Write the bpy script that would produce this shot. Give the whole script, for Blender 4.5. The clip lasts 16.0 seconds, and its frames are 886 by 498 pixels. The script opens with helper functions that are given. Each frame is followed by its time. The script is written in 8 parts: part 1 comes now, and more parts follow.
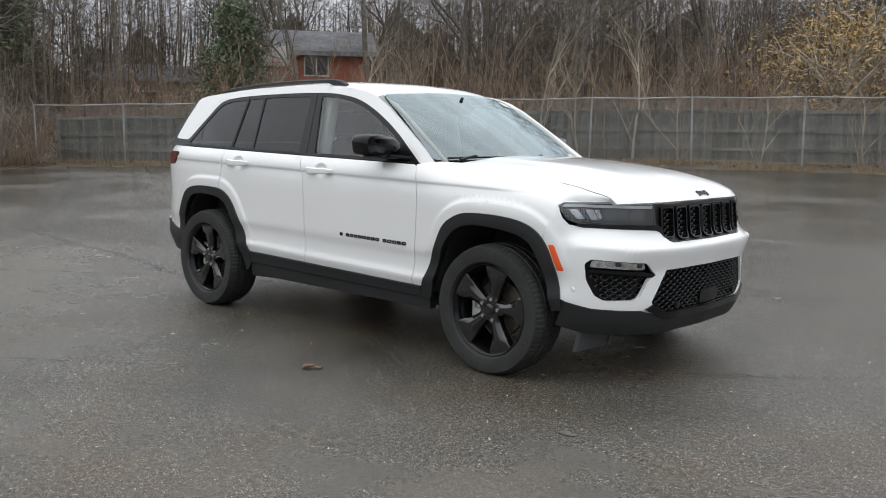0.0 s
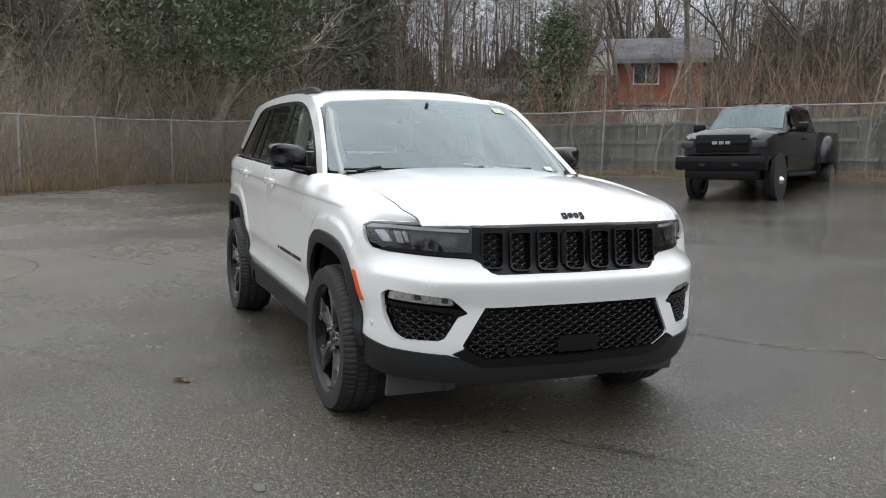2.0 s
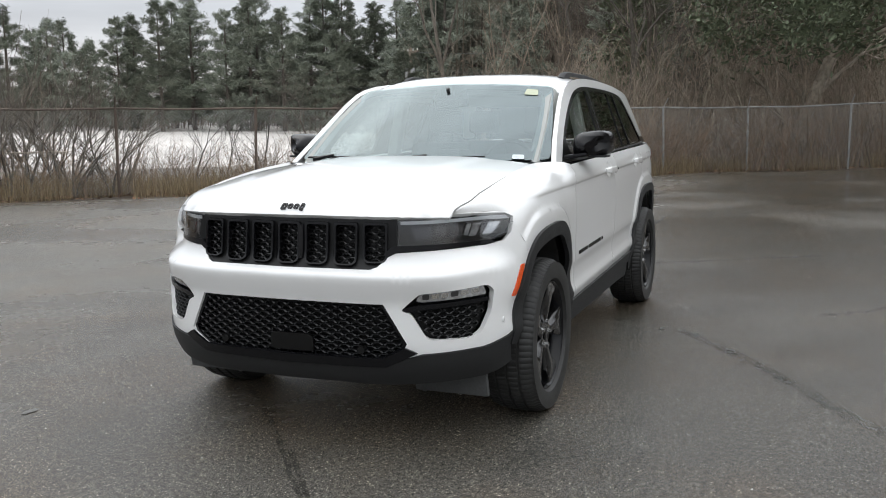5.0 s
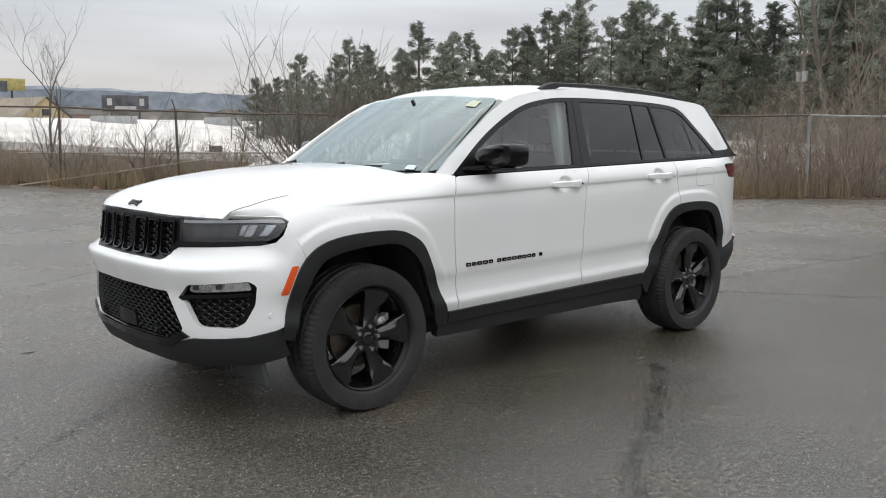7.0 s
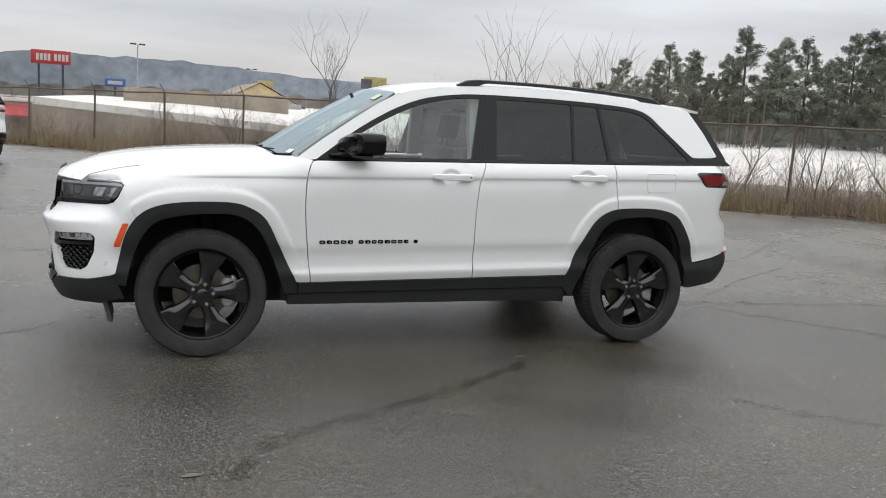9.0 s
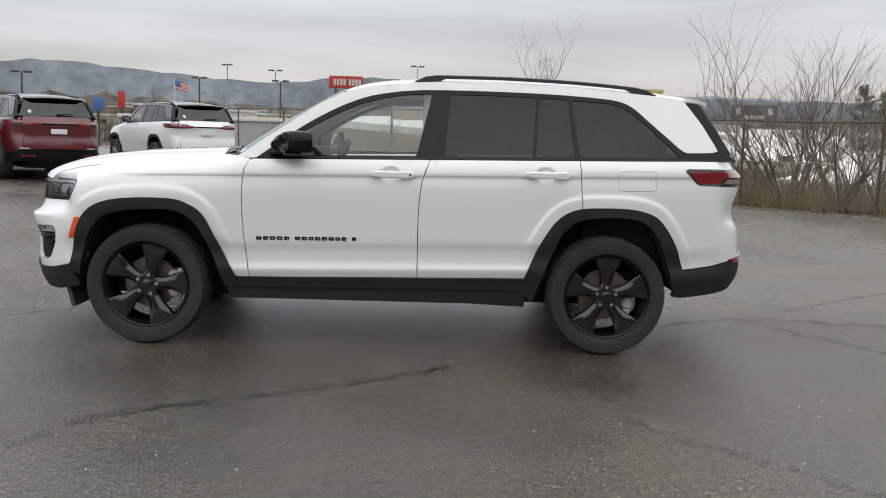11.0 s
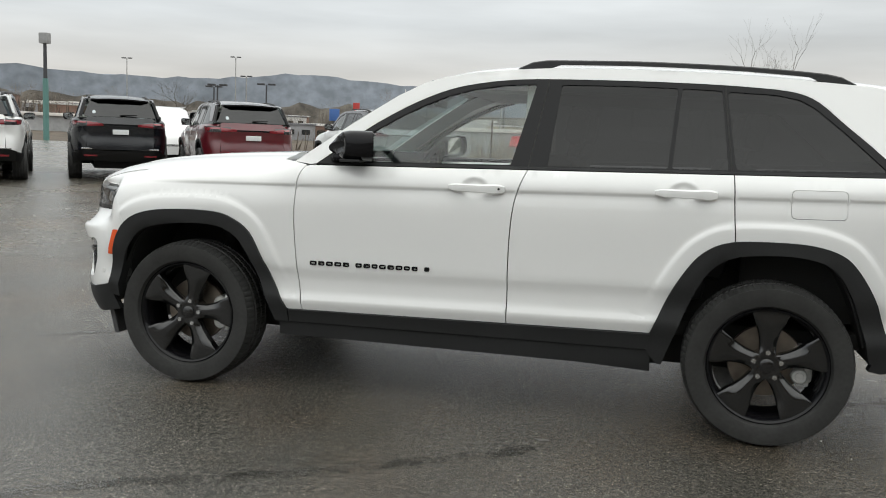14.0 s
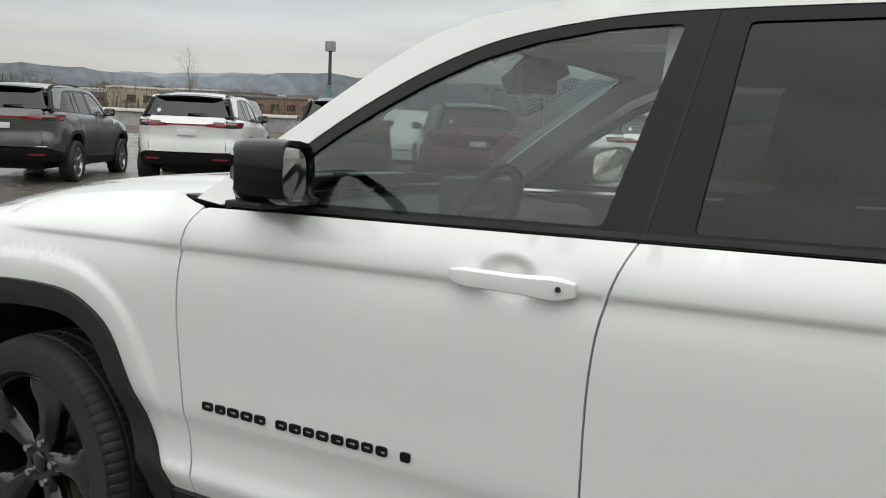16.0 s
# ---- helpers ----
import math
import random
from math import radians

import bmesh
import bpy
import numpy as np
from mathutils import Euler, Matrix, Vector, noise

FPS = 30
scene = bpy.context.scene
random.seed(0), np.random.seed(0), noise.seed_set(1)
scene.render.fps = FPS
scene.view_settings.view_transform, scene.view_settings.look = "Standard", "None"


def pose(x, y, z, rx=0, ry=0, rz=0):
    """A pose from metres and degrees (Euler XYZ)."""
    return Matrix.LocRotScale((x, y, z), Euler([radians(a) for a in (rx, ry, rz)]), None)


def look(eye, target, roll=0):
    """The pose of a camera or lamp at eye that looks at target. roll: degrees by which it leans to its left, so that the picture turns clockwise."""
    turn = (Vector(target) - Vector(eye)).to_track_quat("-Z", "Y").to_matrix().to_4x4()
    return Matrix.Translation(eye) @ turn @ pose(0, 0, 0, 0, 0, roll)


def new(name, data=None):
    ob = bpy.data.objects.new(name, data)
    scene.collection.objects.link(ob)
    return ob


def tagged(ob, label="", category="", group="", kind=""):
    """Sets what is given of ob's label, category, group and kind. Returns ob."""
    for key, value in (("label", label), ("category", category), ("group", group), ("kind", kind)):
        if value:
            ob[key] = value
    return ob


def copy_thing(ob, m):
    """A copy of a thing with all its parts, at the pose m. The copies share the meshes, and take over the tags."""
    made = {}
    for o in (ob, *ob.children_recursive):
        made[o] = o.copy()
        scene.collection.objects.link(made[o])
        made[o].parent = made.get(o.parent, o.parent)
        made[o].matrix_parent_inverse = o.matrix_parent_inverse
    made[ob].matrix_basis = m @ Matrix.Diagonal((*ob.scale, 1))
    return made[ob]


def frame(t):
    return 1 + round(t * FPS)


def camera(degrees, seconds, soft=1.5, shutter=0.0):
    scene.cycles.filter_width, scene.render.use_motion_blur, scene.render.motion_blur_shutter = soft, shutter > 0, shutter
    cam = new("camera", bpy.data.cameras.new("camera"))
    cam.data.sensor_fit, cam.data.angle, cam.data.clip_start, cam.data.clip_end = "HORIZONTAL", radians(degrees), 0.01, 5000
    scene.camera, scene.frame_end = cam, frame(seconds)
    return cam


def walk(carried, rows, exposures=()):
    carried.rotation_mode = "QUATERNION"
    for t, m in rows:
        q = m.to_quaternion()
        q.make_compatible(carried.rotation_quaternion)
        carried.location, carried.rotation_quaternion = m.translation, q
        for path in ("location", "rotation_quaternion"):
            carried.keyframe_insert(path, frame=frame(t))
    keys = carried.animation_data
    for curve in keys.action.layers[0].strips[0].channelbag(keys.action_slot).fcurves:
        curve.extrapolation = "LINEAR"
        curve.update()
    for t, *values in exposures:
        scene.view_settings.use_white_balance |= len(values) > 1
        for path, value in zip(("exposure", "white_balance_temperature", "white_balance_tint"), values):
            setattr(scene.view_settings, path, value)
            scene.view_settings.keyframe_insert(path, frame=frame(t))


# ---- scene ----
cam = camera(53.2, 16.0, soft=1.0)
PATH = [
    (0, (4.757, -4.842, 1.381), (3.402, -3.393, 1.128), 0.9),
    (0.5, (5.17, -4.222, 1.399), (3.676, -2.919, 1.132), 0.7),
    (1, (5.506, -3.547, 1.408), (3.859, -2.445, 1.139), 0.3),
    (1.5, (5.748, -2.832, 1.409), (4.012, -1.872, 1.154), 0.5),
    (2, (5.934, -2.122, 1.416), (4.095, -1.374, 1.173), 0.8),
    (2.5, (6.035, -1.428, 1.422), (4.113, -0.926, 1.184), 0.8),
    (3, (6.132, -0.68, 1.44), (4.163, -0.442, 1.186), 0.7),
    (3.5, (6.109, 0.041, 1.442), (4.127, 0.051, 1.173), 0.3),
    (4, (6.087, 0.764, 1.457), (4.124, 0.484, 1.195), 0.3),
    (4.2, (6.039, 1.036, 1.417), (4.091, 0.669, 1.152), 0.1),
    (6.3, (4.746, 3.749, 1.408), (3.252, 2.446, 1.141), -0.8),
    (6.5, (4.565, 3.973, 1.405), (3.12, 2.616, 1.138), -0.6),
    (7, (4.167, 4.591, 1.431), (2.856, 3.103, 1.176), 0.2),
    (7.5, (3.693, 5.093, 1.43), (2.551, 3.474, 1.153), 0.6),
    (8, (3.159, 5.555, 1.441), (2.171, 3.836, 1.176), 1.5),
    (8.5, (2.567, 5.948, 1.455), (1.725, 4.154, 1.182), 2.5),
    (9, (1.877, 6.329, 1.426), (1.214, 4.461, 1.161), 3.0),
    (9.2, (1.577, 6.405, 1.393), (1.022, 4.499, 1.144), 2.8),
    (11.3, (-0.486, 6.668, 1.397), (-0.487, 4.684, 1.145), 1.9),
    (11.5, (-0.584, 6.747, 1.387), (-0.56, 4.762, 1.148), 2.0),
    (12, (-0.752, 6.813, 1.38), (-0.657, 4.827, 1.163), 2.0),
    (12.5, (-0.799, 6.733, 1.384), (-0.675, 4.748, 1.166), 2.0),
    (13, (-0.815, 6.351, 1.371), (-0.654, 4.369, 1.157), 1.9),
    (13.5, (-0.876, 5.822, 1.351), (-0.603, 3.853, 1.127), 1.8),
    (14, (-0.95, 5.19, 1.37), (-0.483, 3.261, 1.12), 2.3),
    (14.5, (-0.993, 4.497, 1.392), (-0.405, 2.606, 1.113), 2.0),
    (15, (-1.049, 3.8, 1.384), (-0.28, 1.975, 1.104), 2.0),
    (15.5, (-0.98, 3.145, 1.398), (-0.061, 1.393, 1.103), 2.1),
    (16, (-0.873, 2.489, 1.422), (0.171, 0.804, 1.156), 2.5),
]
walk(cam, [(t, look(eye, target, roll)) for t, eye, target, roll in PATH], ((0, .28, 6330, 10), (3.5, .33, 6330, 10), (7, .26, 6430, 10), (9, .26, 6430, 10), (12, .19, 6570, 8), (13, .19, 6580, 8), (14.5, .32, 6680, 6), (16, .16, 6680, 6)))

# ---- world, sun, exposure ----
world = bpy.data.worlds.new("world")
scene.world = world
world.use_nodes = True
wn, wl = world.node_tree.nodes, world.node_tree.links
bg = wn["Background"]
bg.inputs[1].default_value = 0.10
sky = wn.new("ShaderNodeTexSky")
sky.sky_type, sky.sun_disc = "NISHITA", False
sky.sun_elevation, sky.sun_rotation = radians(48), radians(215)
sky.air_density, sky.dust_density = 1.0, 5.0
# overcast: brighter overhead than at the horizon, with streaks of cloud
wtc = wn.new("ShaderNodeTexCoord")
wsep = wn.new("ShaderNodeSeparateXYZ")
wl.new(wtc.outputs["Generated"], wsep.inputs[0])
wramp = wn.new("ShaderNodeValToRGB")
els = wramp.color_ramp.elements
els[0].position, els[0].color = 0.0, (3.55, 3.6, 3.7, 1)
els[1].position, els[1].color = 1.0, (14.6, 15.0, 15.3, 1)
for pos, col in ((0.045, (5.85, 5.7, 5.6)), (0.12, (5.75, 6.0, 6.35)), (0.3, (8.1, 8.5, 9.0)), (0.6, (12.4, 12.7, 12.9))):
    e = els.new(pos)
    e.color = (*col, 1)
wl.new(wsep.outputs[2], wramp.inputs[0])
wmap = wn.new("ShaderNodeMapping")
wmap.inputs["Scale"].default_value = (1.2, 1.2, 9.0)
wl.new(wtc.outputs["Generated"], wmap.inputs[0])
wnoise = wn.new("ShaderNodeTexNoise")
wnoise.inputs["Scale"].default_value, wnoise.inputs["Detail"].default_value = 2.2, 6
wl.new(wmap.outputs[0], wnoise.inputs[0])
wcloud = wn.new("ShaderNodeMapRange")
wcloud.inputs[1].default_value, wcloud.inputs[2].default_value = 0.3, 0.72
wcloud.inputs[3].default_value, wcloud.inputs[4].default_value = 0.82, 1.16
wl.new(wnoise.outputs[0], wcloud.inputs[0])
wmul = wn.new("ShaderNodeVectorMath")
wmul.operation = "SCALE"
wl.new(wramp.outputs[0], wmul.inputs[0])
wl.new(wcloud.outputs[0], wmul.inputs["Scale"])
wmix = wn.new("ShaderNodeMix")
wmix.data_type = "RGBA"
wmix.inputs[0].default_value = 0.94
wl.new(sky.outputs[0], wmix.inputs[6])
wl.new(wmul.outputs[0], wmix.inputs[7])
wl.new(wmix.outputs[2], bg.inputs[0])
sun = new("sun", bpy.data.lights.new("sun", "SUN"))
sun.data.energy, sun.data.angle, sun.data.color = 0.6, radians(150), (1, 0.97, 0.93)
sun.matrix_basis = look((0, 0, 0), (0.35, -0.55, -1.0))

# ---- materials ----
def material(name, col, rough=0.5, metal=0.0, spec=0.5, coat=0.0, grain=0.0, scale=40.0, stain=0.0, stain_scale=2.0, bump=0.0,
             bump_scale=200.0, island=0.0, rough_var=0.0, object_var=0.0, coat_rough=0.03, cover=1.0):
    m = bpy.data.materials.new(name)
    m.use_nodes = True
    nd, lk = m.node_tree.nodes, m.node_tree.links
    p = nd["Principled BSDF"]
    p.inputs["Base Color"].default_value = (*col, 1)
    p.inputs["Roughness"].default_value, p.inputs["Metallic"].default_value = rough, metal
    p.inputs["Specular IOR Level"].default_value, p.inputs["Coat Weight"].default_value = spec, coat
    p.inputs["Coat Roughness"].default_value = coat_rough
    tc = nd.new("ShaderNodeTexCoord")
    fac = None
    if cover < 1:
        # worn through: patchy cover
        wn_, wr_ = nd.new("ShaderNodeTexNoise"), nd.new("ShaderNodeMapRange")
        wn_.inputs["Scale"].default_value, wn_.inputs["Detail"].default_value = 9, 6
        wr_.inputs[1].default_value, wr_.inputs[2].default_value = .38, .66
        wr_.inputs[3].default_value, wr_.inputs[4].default_value = 0, cover
        lk.new(tc.outputs["Object"], wn_.inputs["Vector"])
        lk.new(wn_.outputs[0], wr_.inputs[0])
        lk.new(wr_.outputs[0], p.inputs["Alpha"])

    def noise_range(sc, amount, detail=4):
        n = nd.new("ShaderNodeTexNoise")
        n.inputs["Scale"].default_value, n.inputs["Detail"].default_value = sc, detail
        lk.new(tc.outputs["Object"], n.inputs["Vector"])
        r = nd.new("ShaderNodeMapRange")
        r.inputs[1].default_value, r.inputs[2].default_value = 0.3, 0.7
        r.inputs[3].default_value, r.inputs[4].default_value = 1 - amount, 1 + amount
        lk.new(n.outputs[0], r.inputs[0])
        return r.outputs[0]

    def times(a, b):
        if a is None:
            return b
        k = nd.new("ShaderNodeMath")
        k.operation = "MULTIPLY"
        lk.new(a, k.inputs[0])
        lk.new(b, k.inputs[1])
        return k.outputs[0]

    if grain:
        fac = times(fac, noise_range(scale, grain))
    if stain:
        fac = times(fac, noise_range(stain_scale, stain, 6))
    for amount, sock in ((island, "geo"), (object_var, "obj")):
        if amount:
            g = nd.new("ShaderNodeNewGeometry" if sock == "geo" else "ShaderNodeObjectInfo")
            r = nd.new("ShaderNodeMapRange")
            r.inputs[3].default_value, r.inputs[4].default_value = 1 - amount, 1 + amount
            lk.new(g.outputs["Random Per Island" if sock == "geo" else "Random"], r.inputs[0])
            fac = times(fac, r.outputs[0])
    if fac is not None:
        v = nd.new("ShaderNodeVectorMath")
        v.operation = "SCALE"
        v.inputs[0].default_value = col
        lk.new(fac, v.inputs["Scale"])
        lk.new(v.outputs[0], p.inputs["Base Color"])
    if rough_var:
        r = noise_range(stain_scale * 1.7, rough_var)
        k = nd.new("ShaderNodeMath")
        k.operation = "MULTIPLY"
        k.inputs[1].default_value = rough
        lk.new(r, k.inputs[0])
        lk.new(k.outputs[0], p.inputs["Roughness"])
    if bump:
        n = nd.new("ShaderNodeTexNoise")
        n.inputs["Scale"].default_value, n.inputs["Detail"].default_value = bump_scale, 3
        lk.new(tc.outputs["Object"], n.inputs["Vector"])
        b = nd.new("ShaderNodeBump")
        b.inputs["Strength"].default_value, b.inputs["Distance"].default_value = 1.0, bump
        lk.new(n.outputs[0], b.inputs["Height"])
        lk.new(b.outputs[0], p.inputs["Normal"])
    return m


def glass(name, tint, ior=1.5, rough=0.0, drops=0.0, gloss=(0.95, 0.95, 0.95)):
    """A pane: clear or tinted film with mirror gloss, beaded with drops of rain."""
    m = bpy.data.materials.new(name)
    m.use_nodes = True
    nd, lk = m.node_tree.nodes, m.node_tree.links
    nd.remove(nd["Principled BSDF"])
    tr, gl, mx, fr, pw, ma = (nd.new("ShaderNode" + k) for k in ("BsdfTransparent", "BsdfGlossy", "MixShader", "LayerWeight", "Math", "Math"))
    tr.inputs[0].default_value = (*tint, 1)
    gl.inputs["Roughness"].default_value = rough
    gl.inputs["Color"].default_value = (*gloss, 1)
    # both faces of the pane reflect, more at a slant
    r0 = 1.7 * ((ior - 1) / (ior + 1)) ** 2
    fr.inputs[0].default_value = 0.5
    pw.operation, ma.operation = "POWER", "MULTIPLY_ADD"
    pw.inputs[1].default_value, ma.inputs[1].default_value, ma.inputs[2].default_value = 4.2, 1 - r0, r0
    lk.new(fr.outputs["Facing"], pw.inputs[0])
    lk.new(pw.outputs[0], ma.inputs[0])
    if drops:
        tc, vo, rmp, bu = (nd.new("ShaderNode" + k) for k in ("TexCoord", "TexVoronoi", "MapRange", "Bump"))
        vo.inputs["Scale"].default_value = drops
        rmp.inputs[1].default_value, rmp.inputs[2].default_value = 0.0, 0.13
        rmp.inputs[3].default_value, rmp.inputs[4].default_value = 1.0, 0.0
        bu.inputs["Distance"].default_value = 0.0007
        lk.new(tc.outputs["Object"], vo.inputs["Vector"])
        lk.new(vo.outputs["Distance"], rmp.inputs[0])
        lk.new(rmp.outputs[0], bu.inputs["Height"])
        lk.new(bu.outputs[0], gl.inputs["Normal"])
        lk.new(bu.outputs[0], fr.inputs["Normal"])
    lk.new(ma.outputs[0], mx.inputs[0])
    lk.new(tr.outputs[0], mx.inputs[1])
    lk.new(gl.outputs[0], mx.inputs[2])
    lk.new(mx.outputs[0], nd["Material Output"].inputs[0])
    return m


M_WHITE = material("white_paint", (0.80, 0.80, 0.79), 0.32, coat=1.0, stain=0.012, stain_scale=1.5, bump=0.00005, bump_scale=500)
M_BLACK_GLOSS = material("gloss_black", (0.006, 0.006, 0.007), 0.16, spec=0.26, bump=0.00008, bump_scale=90)
M_GRILLE = material("grille_black", (0.006, 0.006, 0.006), 0.36, spec=0.25, grain=0.1)
M_MESH = material("gloss_mesh_black", (0.008, 0.008, 0.0085), 0.3, spec=0.45)
M_CLAD = material("grey_black_plastic", (0.019, 0.0195, 0.020), 0.6, spec=0.35, grain=0.12, scale=150, stain=0.1, bump=0.0003, bump_scale=900)
M_DEFLECTOR = material("grey_rubber", (0.075, 0.077, 0.078), 0.6, grain=0.12, scale=90, stain=0.2)
M_DARK = material("underbody_black", (0.020, 0.020, 0.019), 0.8, stain=0.3)
M_TYRE = material("tyre_rubber", (0.027, 0.027, 0.026), 0.55, spec=0.4, grain=0.15, scale=60, stain=0.25, stain_scale=9, bump=0.0003, bump_scale=300)
M_RIM = material("gloss_black_alloy", (0.007, 0.007, 0.007), 0.14, coat=0.6, spec=0.3, stain=0.1)
M_RIM.node_tree.nodes["Principled BSDF"].inputs["Coat IOR"].default_value = 1.65
M_NUT = material("chrome_nut", (0.6, 0.6, 0.6), 0.25, metal=1.0)
M_CALIPER = material("cast_caliper", (0.62, 0.62, 0.61), 0.38, metal=0.6, grain=0.15)
M_DISC = material("brake_disc", (0.20, 0.17, 0.14), 0.45, metal=0.8, stain=0.3, stain_scale=12)
M_AMBER = material("orange_reflector", (0.85, 0.10, 0.012), 0.25, coat=0.7, grain=0.08, scale=220)
M_REDLENS = material("red_lens", (0.21, 0.012, 0.02), 0.12, coat=1.0, grain=0.2, scale=120)
M_CLEARLENS = material("clear_lens_reflector", (0.55, 0.56, 0.57), 0.18, metal=0.7, grain=0.35, scale=55)
M_SMOKE = material("smoked_lens", (0.03, 0.03, 0.033), 0.08, coat=1.0)
M_CHROME = material("chrome", (0.7, 0.7, 0.7), 0.12, metal=1.0)
M_GLASS = glass("clear_glass", (0.82, 0.87, 0.85), 1.5, drops=45)
M_WIND = glass("windscreen_glass", (0.36, 0.42, 0.42), 2.0, gloss=(0.80, 0.92, 0.95))
M_TINT = glass("privacy_glass", (0.055, 0.056, 0.06), 1.38, drops=40, gloss=(.85, .85, .85))
M_FABRIC = material("black_seat_leather", (0.018, 0.018, 0.018), 0.55, grain=0.15)
M_HEADLINER = material("grey_headliner", (0.42, 0.43, 0.41), 0.9, grain=0.05, scale=200)
M_DASH = material("dark_dashboard", (0.03, 0.03, 0.03), 0.6, grain=0.1)
M_MIRROR = material("mirror_glass", (0.8, 0.82, 0.82), 0.02, metal=1.0)
M_STICKER = material("window_sticker", (0.62, 0.68, 0.70), 0.6, grain=0.1)
M_STICKER_Y = material("yellow_sticker", (0.52, 0.55, 0.40), 0.6)
M_PLATE = material("blank_plate", (0.72, 0.74, 0.74), 0.4, grain=0.06)


# ---- mesh helpers ----
def mesh_object(name, verts, faces, mat, parent=None, label="", sharp=40.0, smooth=True):
    me = bpy.data.meshes.new(name)
    me.from_pydata([tuple(v) for v in verts], [], [tuple(f) for f in faces])
    me.materials.append(mat)
    if smooth:
        me.polygons.foreach_set("use_smooth", [True] * len(me.polygons))
        me.set_sharp_from_angle(angle=radians(sharp))
    me.update()
    ob = new(name, me)
    if parent is not None:
        ob.parent = parent
    if label:
        tagged(ob, label)
    return ob


def part(name, bm, mat, parent=None, label="", smooth=True, sharp=35.0):
    me = bpy.data.meshes.new(name)
    bmesh.ops.recalc_face_normals(bm, faces=bm.faces)
    bm.to_mesh(me)
    bm.free()
    me.materials.append(mat)
    if smooth:
        me.polygons.foreach_set("use_smooth", [True] * len(me.polygons))
        me.set_sharp_from_angle(angle=radians(sharp))
    ob = new(name, me)
    if parent is not None:
        ob.parent = parent
    if label:
        tagged(ob, label)
    return ob


def add_box(bm, x0, x1, y0, y1, z0, z1, bevel=0.0, m=None):
    r = bmesh.ops.create_cube(bm, size=1)
    vs = r["verts"]
    for v in vs:
        v.co = Vector(((x0 + x1) / 2 + v.co.x * (x1 - x0), (y0 + y1) / 2 + v.co.y * (y1 - y0), (z0 + z1) / 2 + v.co.z * (z1 - z0)))
    if bevel:
        es = list({e for v in vs for e in v.link_edges})
        r2 = bmesh.ops.bevel(bm, geom=es, offset=bevel, segments=2, affect="EDGES", profile=0.6)
        vs = list(set(r2["verts"]) | {v for v in vs if v.is_valid})
    if m is not None:
        bmesh.ops.transform(bm, matrix=m, verts=vs)
    return vs


def box_bm(*a, **k):
    bm = bmesh.new()
    add_box(bm, *a, **k)
    return bm


def tube(bm, a, b, r0, r1=None, n=8, caps=True):
    """A tapered rod from a to b."""
    a, b = Vector(a), Vector(b)
    r1 = r0 if r1 is None else r1
    d = (b - a)
    m = Matrix.Translation((a + b) / 2) @ d.to_track_quat("Z", "Y").to_matrix().to_4x4()
    bmesh.ops.create_cone(bm, cap_ends=caps, segments=n, radius1=r0, radius2=r1, depth=d.length, matrix=m)


def lathe(profile, n=48, axis="y"):
    """Points (radius, offset) turned round the axle y. Returns vertices and faces."""
    vs, fs, k = [], [], len(profile)
    for i in range(n):
        a = 2 * math.pi * i / n
        for r, o in profile:
            vs.append((r * math.cos(a), o, r * math.sin(a)))
    for i in range(n):
        j = (i + 1) % n
        for q in range(k - 1):
            fs.append((i * k + q, i * k + q + 1, j * k + q + 1, j * k + q))
    return vs, fs


class Curve:
    """A smooth curve through points that never overshoots."""

    def __init__(self, *pts):
        p = sorted(pts)
        self.x, self.y = np.array([a for a, _ in p], float), np.array([b for _, b in p], float)
        h, s = np.diff(self.x), np.diff(self.y) / np.diff(self.x)
        m = np.zeros(len(p))
        m[0], m[-1] = s[0], s[-1]
        for i in range(1, len(p) - 1):
            if s[i - 1] * s[i] > 0:
                w1, w2 = 2 * h[i] + h[i - 1], h[i] + 2 * h[i - 1]
                m[i] = (w1 + w2) / (w1 / s[i - 1] + w2 / s[i])
        self.m, self.h = m, h

    def __call__(self, v):
        v = np.clip(np.asarray(v, float), self.x[0], self.x[-1])
        i = np.clip(np.searchsorted(self.x, v) - 1, 0, len(self.h) - 1)
        h = self.h[i]
        t = (v - self.x[i]) / h
        return ((1 + 2 * t) * (1 - t) ** 2 * self.y[i] + t * (1 - t) ** 2 * h * self.m[i]
                + t * t * (3 - 2 * t) * self.y[i + 1] + t * t * (t - 1) * h * self.m[i + 1])


def smoothstep(a, b, v):
    t = np.clip((np.asarray(v, float) - a) / (b - a), 0, 1)
    return t * t * (3 - 2 * t)


def rounded(poly, r=0.03, n=4, keep=()):
    """The polygon with its corners rounded."""
    out, k = [], len(poly)
    for i in range(k):
        p, a, b = Vector(poly[i]), Vector(poly[i - 1]), Vector(poly[(i + 1) % k])
        if i in keep:
            out.append(tuple(p))
            continue
        da, db = (a - p), (b - p)
        q = min(r, da.length * 0.45, db.length * 0.45)
        s, e = p + da.normalized() * q, p + db.normalized() * q
        for j in range(n + 1):
            t = j / n
            out.append(tuple((1 - t) ** 2 * s + 2 * t * (1 - t) * p + t * t * e))
    return out


def spline(pts, per=6):
    """A Catmull-Rom line through points in the plane."""
    p = [pts[0]] + list(pts) + [pts[-1]]
    out = []
    for i in range(1, len(p) - 2):
        a, b, c, d = (np.array(q, float) for q in p[i - 1 : i + 3])
        for j in range(per):
            t = j / per
            out.append(tuple(0.5 * (2 * b + (c - a) * t + (2 * a - 5 * b + 4 * c - d) * t * t + (3 * b - a - 3 * c + d) * t**3)))
    out.append(tuple(pts[-1]))
    return out


